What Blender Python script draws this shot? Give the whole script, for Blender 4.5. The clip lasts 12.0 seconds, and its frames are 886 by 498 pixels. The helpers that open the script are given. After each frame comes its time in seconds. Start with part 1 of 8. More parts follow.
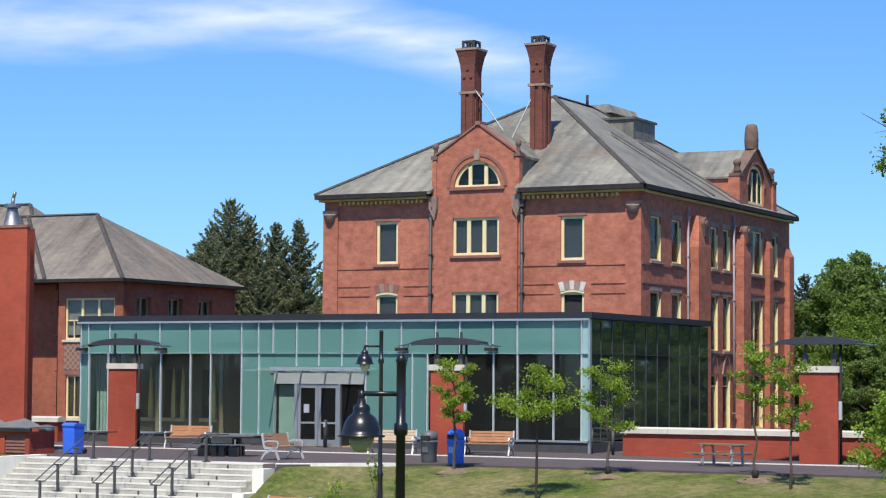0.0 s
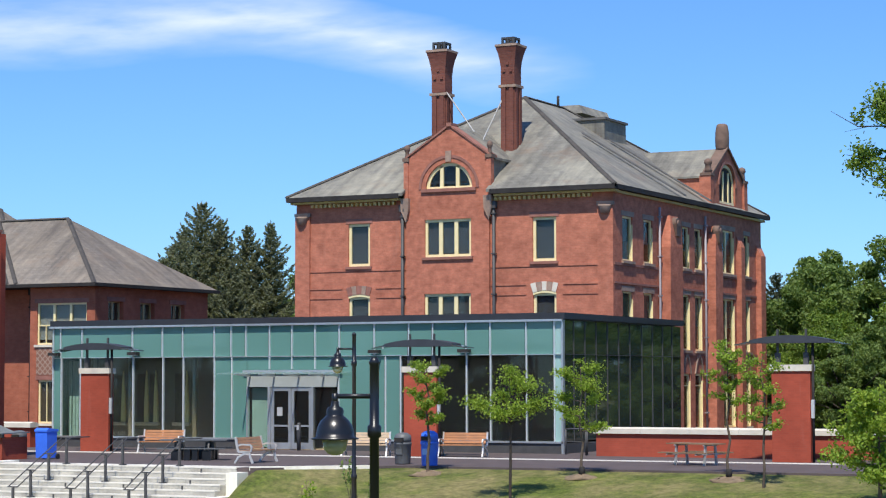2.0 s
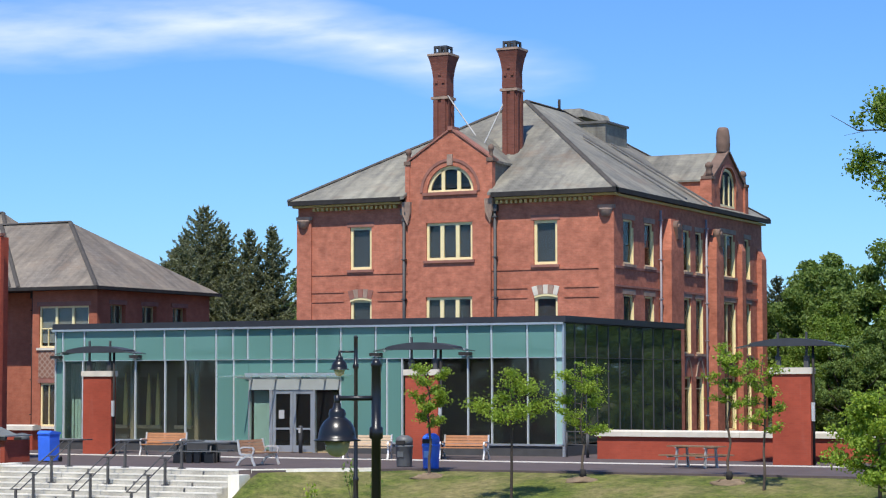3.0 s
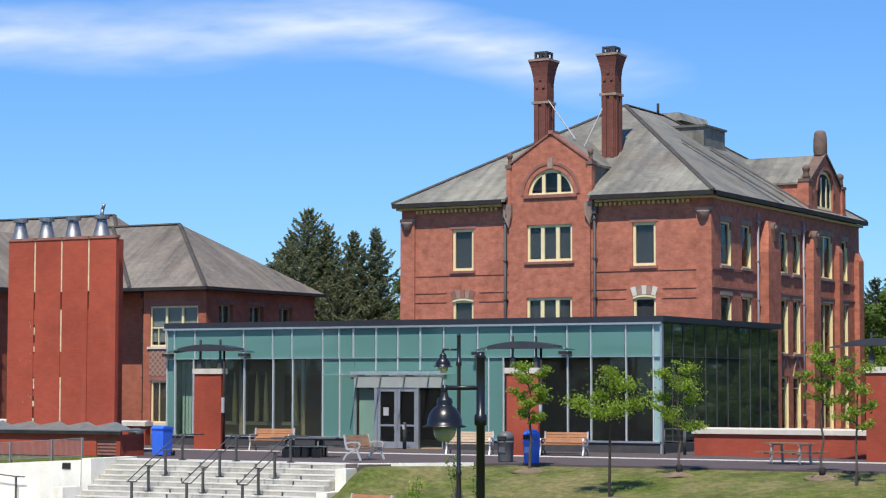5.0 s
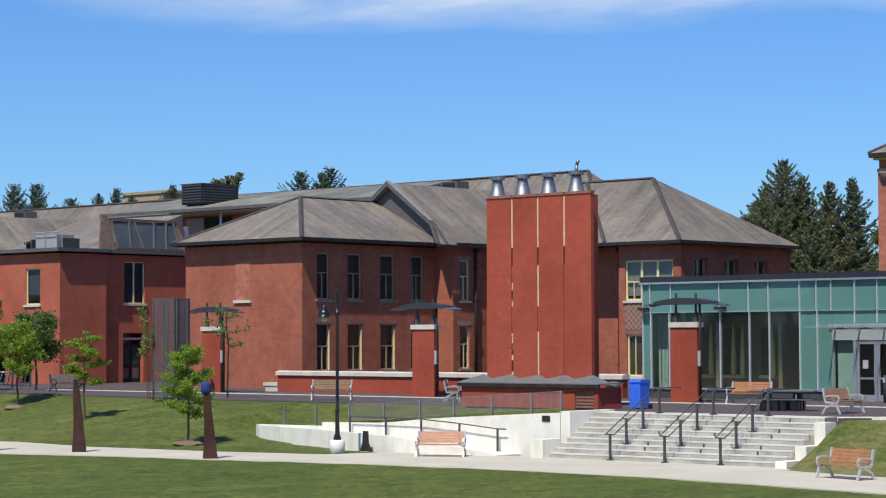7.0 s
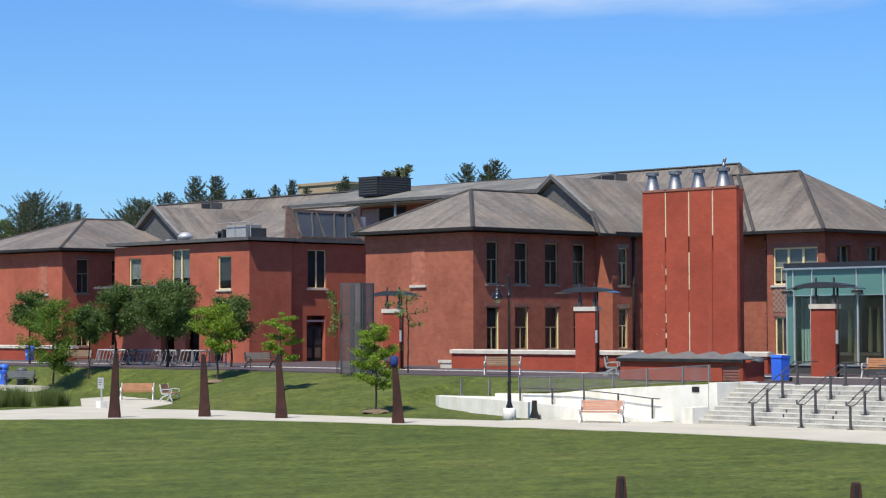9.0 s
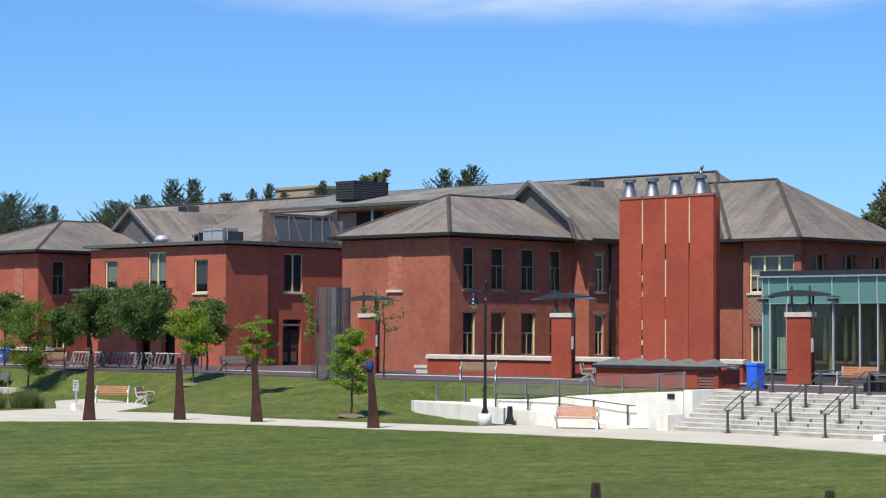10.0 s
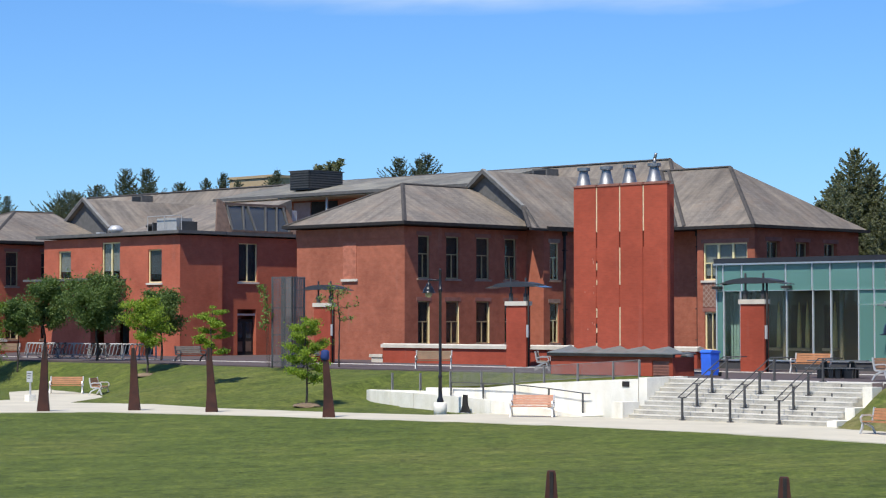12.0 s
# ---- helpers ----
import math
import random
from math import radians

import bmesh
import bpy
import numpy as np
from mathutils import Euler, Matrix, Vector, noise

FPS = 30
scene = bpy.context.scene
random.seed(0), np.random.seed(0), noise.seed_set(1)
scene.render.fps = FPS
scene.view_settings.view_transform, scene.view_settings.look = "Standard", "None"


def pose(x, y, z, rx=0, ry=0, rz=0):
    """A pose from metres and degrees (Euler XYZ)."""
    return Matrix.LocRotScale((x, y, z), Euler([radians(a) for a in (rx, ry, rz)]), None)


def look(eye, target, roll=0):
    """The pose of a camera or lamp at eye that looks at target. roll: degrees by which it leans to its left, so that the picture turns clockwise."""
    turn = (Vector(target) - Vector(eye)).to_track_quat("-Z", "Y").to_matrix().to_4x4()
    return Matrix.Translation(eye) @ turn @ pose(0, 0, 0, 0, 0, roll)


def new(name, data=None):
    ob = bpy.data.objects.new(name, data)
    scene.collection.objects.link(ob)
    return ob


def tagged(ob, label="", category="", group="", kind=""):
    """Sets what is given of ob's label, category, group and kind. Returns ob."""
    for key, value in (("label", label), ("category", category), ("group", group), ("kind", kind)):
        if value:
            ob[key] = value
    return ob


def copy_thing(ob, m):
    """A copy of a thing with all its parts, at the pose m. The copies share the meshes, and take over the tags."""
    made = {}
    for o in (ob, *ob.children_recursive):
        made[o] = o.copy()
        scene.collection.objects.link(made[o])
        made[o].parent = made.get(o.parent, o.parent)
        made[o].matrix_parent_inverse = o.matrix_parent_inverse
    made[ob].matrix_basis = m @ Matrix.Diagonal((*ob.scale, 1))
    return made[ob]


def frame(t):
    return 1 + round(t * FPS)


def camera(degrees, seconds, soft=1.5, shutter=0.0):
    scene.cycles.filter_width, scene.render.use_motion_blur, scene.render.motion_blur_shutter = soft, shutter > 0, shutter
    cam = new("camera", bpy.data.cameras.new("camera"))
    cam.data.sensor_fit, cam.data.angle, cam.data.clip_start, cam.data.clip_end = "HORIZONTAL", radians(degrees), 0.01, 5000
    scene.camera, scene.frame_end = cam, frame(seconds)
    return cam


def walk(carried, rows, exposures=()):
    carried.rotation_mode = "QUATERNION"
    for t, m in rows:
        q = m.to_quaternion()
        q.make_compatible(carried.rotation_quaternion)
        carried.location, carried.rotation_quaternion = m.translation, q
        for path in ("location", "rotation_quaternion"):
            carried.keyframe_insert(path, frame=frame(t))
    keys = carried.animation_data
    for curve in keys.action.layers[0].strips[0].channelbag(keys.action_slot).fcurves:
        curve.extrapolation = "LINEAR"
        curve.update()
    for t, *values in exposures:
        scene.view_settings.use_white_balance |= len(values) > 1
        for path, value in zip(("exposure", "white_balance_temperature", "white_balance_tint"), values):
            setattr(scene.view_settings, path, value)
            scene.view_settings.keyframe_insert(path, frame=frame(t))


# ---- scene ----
cam = camera(23.447, 12.0, 1.2)
ROWS = [
    (0.0, -1.134, 2.196, 2.930, 27.352, 3.449, -0.400),
    (0.5, -1.134, 2.196, 2.930, 27.336, 3.313, -0.209),
    (1.0, -1.134, 2.196, 2.930, 27.021, 3.223, -0.052),
    (1.5, -1.134, 2.196, 2.930, 26.784, 3.139, 0.026),
    (2.0, -1.134, 2.196, 2.930, 26.633, 3.498, 0.111),
    (2.5, -1.134, 2.196, 2.930, 26.653, 3.545, 0.115),
    (2.7, -1.134, 2.196, 2.930, 26.653, 3.557, 0.115),
    (4.3, 0.002, -0.019, 2.765, 27.039, 3.750, 0.067),
    (4.5, 0.002, -0.019, 2.765, 27.197, 3.750, 0.067),
    (5.0, 0.002, -0.019, 2.765, 29.369, 3.633, -0.085),
    (5.5, 0.002, -0.019, 2.765, 33.574, 3.637, -0.018),
    (6.0, 0.002, -0.019, 2.765, 36.544, 3.325, 0.175),
    (6.5, 0.002, -0.019, 2.765, 39.510, 2.867, 0.158),
    (7.0, 0.002, -0.019, 2.765, 42.073, 2.401, 0.215),
    (7.2, 0.002, -0.019, 2.765, 42.937, 2.356, 0.215),
    (8.8, 6.775, -7.575, 2.448, 45.771, 2.169, 0.165),
    (9.0, 6.775, -7.575, 2.448, 46.347, 2.063, 0.165),
    (9.5, 6.775, -7.575, 2.448, 46.332, 2.208, 0.001),
    (10.0, 6.775, -7.575, 2.448, 45.708, 2.201, -0.303),
    (10.5, 6.775, -7.575, 2.448, 44.967, 1.963, -0.357),
    (11.0, 6.775, -7.575, 2.448, 44.652, 1.922, -0.074),
    (11.5, 6.775, -7.575, 2.448, 44.419, 1.977, -0.149),
    (12.0, 6.775, -7.575, 2.448, 44.501, 1.906, -0.002),
]
walk(cam, [(t, pose(x, y, z, 90 + pitch, roll, yaw)) for t, x, y, z, yaw, pitch, roll in ROWS],
     [(0.0, 0.10), (2.5, 0.12), (4.5, 0.12), (5.0, 0.03), (5.5, -0.05), (6.0, -0.16), (6.5, -0.21), (7.0, -0.17), (9.0, -0.04), (10.5, 0.0), (12.0, 0.02)])

# ---- light ----
SUN_DIR = Vector((0.170, -0.57, 1.0)).normalized()
sun_data = bpy.data.lights.new("sun", "SUN")
sun_data.energy, sun_data.angle, sun_data.color = 5.0, radians(0.53), (1.0, 0.95, 0.865)
sun = new("sun", sun_data)
sun.matrix_world = look(SUN_DIR * 200, (0, 0, 0))

world = bpy.data.worlds.new("sky")
scene.world = world
world.use_nodes = True


def build_sky():
    nt = world.node_tree
    nt.nodes.clear()
    n, l = nt.nodes.new, nt.links.new
    out, bg = n("ShaderNodeOutputWorld"), n("ShaderNodeBackground")
    sky = n("ShaderNodeTexSky")
    sky.sky_type, sky.sun_disc = "NISHITA", False
    sky.sun_elevation = math.asin(SUN_DIR.z)
    sky.sun_rotation = math.atan2(SUN_DIR.x, SUN_DIR.y)
    sky.air_density, sky.dust_density, sky.ozone_density = 1.0, 0.2, 2.5
    bg.inputs[1].default_value = 0.12
    # thin cirrus: a long soft streak, broken up by stretched noise
    geo = n("ShaderNodeTexCoord")
    sep = n("ShaderNodeSeparateXYZ")
    l(geo.outputs["Generated"], sep.inputs[0])

    def calc(op, a, b=None, c=None):
        m = n("ShaderNodeMath")
        m.operation = op
        for i, v in enumerate((a, b, c)):
            if v is None:
                continue
            if isinstance(v, (int, float)):
                m.inputs[i].default_value = v
            else:
                l(v, m.inputs[i])
        return m.outputs[0]

    azim = calc("MULTIPLY", calc("ARCTAN2", sep.outputs[0], sep.outputs[1]), -57.2958)
    elev = calc("MULTIPLY", calc("ARCSINE", sep.outputs[2]), 57.2958)
    comb = n("ShaderNodeCombineXYZ")
    l(calc("MULTIPLY", azim, 0.16), comb.inputs[0])
    l(calc("MULTIPLY", elev, 0.75), comb.inputs[1])
    big = n("ShaderNodeTexNoise")
    big.inputs["Scale"].default_value, big.inputs["Detail"].default_value, big.inputs["Distortion"].default_value = 1.0, 6.0, 0.6
    l(comb.outputs[0], big.inputs["Vector"])
    wander = calc("MULTIPLY", calc("SUBTRACT", big.outputs[0], 0.5), 4.2)
    # the streak's height over the horizon wanders with the azimuth, and it fades out at both ends
    along = n("ShaderNodeMapRange")
    along.clamp = True
    along.inputs[1].default_value, along.inputs[2].default_value = 20.0, 60.0
    l(azim, along.inputs[0])
    path = n("ShaderNodeValToRGB")
    path.color_ramp.interpolation = "B_SPLINE"
    el = path.color_ramp.elements
    stops = ((20, 7.9), (25, 8.3), (28, 8.9), (30, 9.5), (32.5, 9.8), (36, 9.2), (41, 9.12), (46, 9.1), (60, 9.6))
    while len(el) < len(stops):
        el.new(0.5)
    for e, (a, h) in zip(el, stops):
        e.position = (a - 20) / 40
        e.color = ((h - 6) / 6,) * 3 + (1,)
    l(along.outputs[0], path.inputs[0])
    centre = calc("ADD", calc("MULTIPLY", path.outputs[0], 6.0), 6.0)
    ends = n("ShaderNodeValToRGB")
    el = ends.color_ramp.elements
    fade = ((22.0, 0.0), (26.3, 0.92), (30.5, 1.08), (36.0, 0.95), (50.0, 0.8), (54.0, 0.0))
    while len(el) < len(fade):
        el.new(0.5)
    for e, (a, v) in zip(el, fade):
        e.position, e.color = (a - 20) / 40, (v, v, v, 1)
    l(along.outputs[0], ends.inputs[0])
    off = calc("ADD", calc("SUBTRACT", elev, centre), calc("MULTIPLY", wander, 0.15))
    band = calc("MULTIPLY", calc("SUBTRACT", 1.0, calc("MULTIPLY", calc("ABSOLUTE", off), 0.86)), ends.outputs[0])
    comb2 = n("ShaderNodeCombineXYZ")
    l(calc("ADD", calc("MULTIPLY", azim, 0.30), calc("MULTIPLY", elev, 0.35)), comb2.inputs[0])
    l(calc("MULTIPLY", elev, 1.3), comb2.inputs[1])
    fine = n("ShaderNodeTexNoise")
    fine.inputs["Scale"].default_value, fine.inputs["Detail"].default_value = 1.4, 8.0
    l(comb2.outputs[0], fine.inputs["Vector"])
    mask = n("ShaderNodeMapRange")
    mask.clamp = True
    mask.inputs[1].default_value, mask.inputs[2].default_value = 0.08, 1.35
    l(calc("MULTIPLY", band, calc("ADD", calc("MULTIPLY", fine.outputs[0], 1.9), -0.05)), mask.inputs[0])
    veil = calc("MULTIPLY", mask.outputs[0], 0.88)
    mix = n("ShaderNodeMixRGB")
    mix.inputs[2].default_value = (7.2, 7.9, 8.6, 1)
    l(veil, mix.inputs[0])
    # a clear, deep blue day
    tint = n("ShaderNodeMixRGB")
    tint.blend_type = "MULTIPLY"
    tint.inputs[0].default_value, tint.inputs[2].default_value = 1.0, (0.49, 0.80, 1.24, 1)
    l(sky.outputs[0], tint.inputs[1])
    l(tint.outputs[0], mix.inputs[1])
    l(mix.outputs[0], bg.inputs[0])
    l(bg.outputs[0], out.inputs[0])


build_sky()


# ---- materials ----
def material(name, rough=0.7, metal=0.0, spec=0.5):
    m = bpy.data.materials.new(name)
    m.use_nodes = True
    b = m.node_tree.nodes["Principled BSDF"]
    b.inputs["Roughness"].default_value, b.inputs["Metallic"].default_value = rough, metal
    b.inputs["Specular IOR Level"].default_value = spec
    return m, m.node_tree, b


def mathnode(nt, op, a, b=None):
    m = nt.nodes.new("ShaderNodeMath")
    m.operation = op
    for i, v in enumerate((a, b)):
        if v is None:
            continue
        if isinstance(v, (int, float)):
            m.inputs[i].default_value = v
        else:
            nt.links.new(v, m.inputs[i])
    return m.outputs[0]


def noise_out(nt, vec, scale, detail=4.0, rough=0.55, stretch=None):
    if stretch:
        mp = nt.nodes.new("ShaderNodeMapping")
        mp.inputs["Scale"].default_value = stretch
        nt.links.new(vec, mp.inputs[0])
        vec = mp.outputs[0]
    t = nt.nodes.new("ShaderNodeTexNoise")
    t.inputs["Scale"].default_value, t.inputs["Detail"].default_value, t.inputs["Roughness"].default_value = scale, detail, rough
    nt.links.new(vec, t.inputs["Vector"])
    return t.outputs[0]


def ramp(nt, fac, stops):
    r = nt.nodes.new("ShaderNodeValToRGB")
    el = r.color_ramp.elements
    while len(el) < len(stops):
        el.new(0.5)
    for e, (p, c) in zip(el, stops):
        e.position, e.color = p, (*c, 1)
    nt.links.new(fac, r.inputs[0])
    return r.outputs[0]


def blend(nt, kind, fac, a, b):
    m = nt.nodes.new("ShaderNodeMixRGB")
    m.blend_type = kind
    for i, v in enumerate((fac, a, b)):
        if isinstance(v, (int, float)):
            m.inputs[i].default_value = v
        elif isinstance(v, tuple):
            m.inputs[i].default_value = (*v, 1)
        else:
            nt.links.new(v, m.inputs[i])
    return m.outputs[0]


def bump(nt, b, height, strength=0.3, dist=0.01):
    n = nt.nodes.new("ShaderNodeBump")
    n.inputs["Strength"].default_value, n.inputs["Distance"].default_value = strength, dist
    nt.links.new(height, n.inputs["Height"])
    nt.links.new(n.outputs[0], b.inputs["Normal"])


def place(nt):
    return nt.nodes.new("ShaderNodeNewGeometry").outputs["Position"]


def local(nt):
    return nt.nodes.new("ShaderNodeTexCoord").outputs["Object"]


def plain(name, colour, rough=0.6, metal=0.0, vary=0.12, scale=3.0, spec=0.5, grain=60.0, relief=0.15):
    """A surface of one colour with stains at a large and grain at a small scale."""
    m, nt, b = material(name, rough, metal, spec)
    p = place(nt)
    big, small = noise_out(nt, p, scale, 5), noise_out(nt, p, grain, 3)
    f = mathnode(nt, "ADD", mathnode(nt, "MULTIPLY", big, 0.65), mathnode(nt, "MULTIPLY", small, 0.35))
    lo, hi = tuple(c * (1 - vary * 1.6) for c in colour), tuple(min(1, c * (1 + vary * 1.3)) for c in colour)
    nt.links.new(ramp(nt, f, [(0.3, lo), (0.7, hi)]), b.inputs["Base Color"])
    nt.links.new(mathnode(nt, "ADD", mathnode(nt, "MULTIPLY", big, 0.25), rough - 0.12), b.inputs["Roughness"])
    if relief:
        bump(nt, b, small, relief, 0.01)
    return m


def brick_material(name, base, dark, mortar, vary=1.0, mottle=1.0):
    m, nt, b = material(name, 0.88, 0, 0.25)
    p = place(nt)
    s = nt.nodes.new("ShaderNodeSeparateXYZ")
    nt.links.new(p, s.inputs[0])
    c = nt.nodes.new("ShaderNodeCombineXYZ")
    nt.links.new(mathnode(nt, "ADD", s.outputs[0], s.outputs[1]), c.inputs[0])
    nt.links.new(s.outputs[2], c.inputs[1])
    t = nt.nodes.new("ShaderNodeTexBrick")
    t.inputs["Scale"].default_value = 1.0
    t.inputs["Brick Width"].default_value, t.inputs["Row Height"].default_value = 0.215, 0.075
    t.inputs["Mortar Size"].default_value, t.inputs["Mortar Smooth"].default_value, t.inputs["Bias"].default_value = 0.006, 0.3, -0.1
    t.inputs["Color1"].default_value, t.inputs["Color2"].default_value, t.inputs["Mortar"].default_value = (*base, 1), (*dark, 1), (*mortar, 1)
    nt.links.new(c.outputs[0], t.inputs["Vector"])
    stain = noise_out(nt, p, 0.35, 6, 0.6)
    mott = noise_out(nt, p, 1.5 * mottle ** 0.6, 4, 0.62, (1, 1, 1.3))
    col = blend(nt, "MULTIPLY", 1.0, t.outputs[0], ramp(nt, stain, [(0.28, (0.76, 0.73, 0.72)), (0.5, (1.0, 0.99, 0.98)), (0.74, (1.16, 1.15, 1.14))]))
    col = blend(nt, "MULTIPLY", 1.0, col, ramp(nt, mott, [(0.28, (1 - 0.10 * mottle, 1 - 0.11 * mottle, 1 - 0.11 * mottle)), (0.70, (1 + 0.08 * mottle,) * 3)]))
    # pale efflorescence and rain streaks
    streak = noise_out(nt, p, 1.0, 5, 0.6, (1.6, 1.6, 0.18))
    col = blend(nt, "MIX", mathnode(nt, "MULTIPLY", ramp(nt, streak, [(0.62, (0, 0, 0)), (0.85, (1, 1, 1))]), 0.22 * vary), col, (0.52, 0.36, 0.30))
    nt.links.new(col, b.inputs["Base Color"])
    bump(nt, b, t.outputs["Fac"], -0.18, 0.012)
    return m


def slate_material(name, tone, warm, rows=0.22):
    m, nt, b = material(name, 0.70, 0, 0.25)
    p = place(nt)
    s = nt.nodes.new("ShaderNodeSeparateXYZ")
    nt.links.new(p, s.inputs[0])
    c = nt.nodes.new("ShaderNodeCombineXYZ")
    nt.links.new(mathnode(nt, "ADD", s.outputs[0], s.outputs[1]), c.inputs[0])
    nt.links.new(s.outputs[2], c.inputs[1])
    t = nt.nodes.new("ShaderNodeTexBrick")
    t.inputs["Scale"].default_value = 1.0
    t.inputs["Brick Width"].default_value, t.inputs["Row Height"].default_value = 0.30, rows * 0.7
    t.inputs["Mortar Size"].default_value, t.inputs["Bias"].default_value = 0.006, 0.0
    a = tuple(x * 1.07 for x in tone)
    d = tuple(x * 0.90 for x in tone)
    t.inputs["Color1"].default_value, t.inputs["Color2"].default_value = (*a, 1), (*d, 1)
    t.inputs["Mortar"].default_value = (*(x * 0.70 for x in tone), 1)
    nt.links.new(c.outputs[0], t.inputs["Vector"])
    lich = noise_out(nt, p, 0.34, 8, 0.70)
    worn = noise_out(nt, p, 0.13, 5, 0.6)
    # rain runs down each slope: fine across it, long down it
    nrm = nt.nodes.new("ShaderNodeSeparateXYZ")
    nt.links.new(nt.nodes.new("ShaderNodeNewGeometry").outputs["True Normal"], nrm.inputs[0])
    sideways = mathnode(nt, "GREATER_THAN", mathnode(nt, "ABSOLUTE", nrm.outputs[0]), mathnode(nt, "ABSOLUTE", nrm.outputs[1]))
    across = mathnode(nt, "ADD", mathnode(nt, "MULTIPLY", s.outputs[1], sideways), mathnode(nt, "MULTIPLY", s.outputs[0], mathnode(nt, "SUBTRACT", 1.0, sideways)))
    c2 = nt.nodes.new("ShaderNodeCombineXYZ")
    nt.links.new(across, c2.inputs[0])
    nt.links.new(mathnode(nt, "MULTIPLY", s.outputs[2], 0.16), c2.inputs[1])
    run = noise_out(nt, c2.outputs[0], 1.5, 6, 0.65)
    spot = noise_out(nt, p, 2.6, 5, 0.7)
    col = blend(nt, "MIX", ramp(nt, lich, [(0.44, (0, 0, 0)), (0.62, (0.78, 0.78, 0.78))]), t.outputs[0], warm)
    col = blend(nt, "MULTIPLY", 1.0, col, ramp(nt, run, [(0.32, (0.64, 0.64, 0.66)), (0.52, (0.98, 0.98, 0.98)), (0.64, (1.14, 1.14, 1.13)), (0.76, (1.42, 1.40, 1.38))]))
    col = blend(nt, "MULTIPLY", 1.0, col, ramp(nt, spot, [(0.30, (0.84, 0.84, 0.86)), (0.70, (1.14, 1.13, 1.10))]))
    # rusty brown and pale mossy patches
    moss = noise_out(nt, p, 0.55, 7, 0.68, (1, 1, 1.6))
    col = blend(nt, "MIX", mathnode(nt, "MULTIPLY", ramp(nt, moss, [(0.54, (0, 0, 0)), (0.70, (1, 1, 1))]), 0.55), col, (0.215, 0.150, 0.105))
    col = blend(nt, "MULTIPLY", 1.0, col, ramp(nt, worn, [(0.34, (0.84, 0.83, 0.82)), (0.66, (1.12, 1.12, 1.12))]))
    nt.links.new(col, b.inputs["Base Color"])
    bump(nt, b, t.outputs["Fac"], -0.5, 0.02)
    return m


def glass_material(name, tint, gloss=1.5, rough=0.02, back=0.0, back_col=(0.2, 0.3, 0.3), edge=1.0):
    """A clear pane: tinted see-through, Fresnel gloss, and for coated glass a share of body colour."""
    m = bpy.data.materials.new(name)
    m.use_nodes = True
    nt = m.node_tree
    nt.nodes.clear()
    n, l = nt.nodes.new, nt.links.new
    out, mx, fr = n("ShaderNodeOutputMaterial"), n("ShaderNodeMixShader"), n("ShaderNodeLayerWeight")
    tr, gl, df, m2 = n("ShaderNodeBsdfTransparent"), n("ShaderNodeBsdfGlossy"), n("ShaderNodeBsdfDiffuse"), n("ShaderNodeMixShader")
    tr.inputs[0].default_value = (*tint, 1)
    gl.inputs[0].default_value, gl.inputs["Roughness"].default_value = (0.92, 0.97, 0.97, 1), rough
    df.inputs[0].default_value = (*back_col, 1)
    fr.inputs[0].default_value = 0.5
    r0 = ((gloss - 1) / (gloss + 1)) ** 2
    shine = mathnode(nt, "ADD", mathnode(nt, "MULTIPLY", mathnode(nt, "POWER", fr.outputs["Facing"], 5.0), (1 - r0) * edge), r0)
    p = place(nt)
    wave = n("ShaderNodeBump")
    wave.inputs["Strength"].default_value, wave.inputs["Distance"].default_value = 0.06, 0.05
    l(noise_out(nt, p, 0.7, 2), wave.inputs["Height"])
    l(wave.outputs[0], gl.inputs["Normal"])
    m2.inputs[0].default_value = back
    l(tr.outputs[0], m2.inputs[1])
    l(df.outputs[0], m2.inputs[2])
    l(shine, mx.inputs[0])
    l(m2.outputs[0], mx.inputs[1])
    l(gl.outputs[0], mx.inputs[2])
    l(mx.outputs[0], out.inputs[0])
    return m


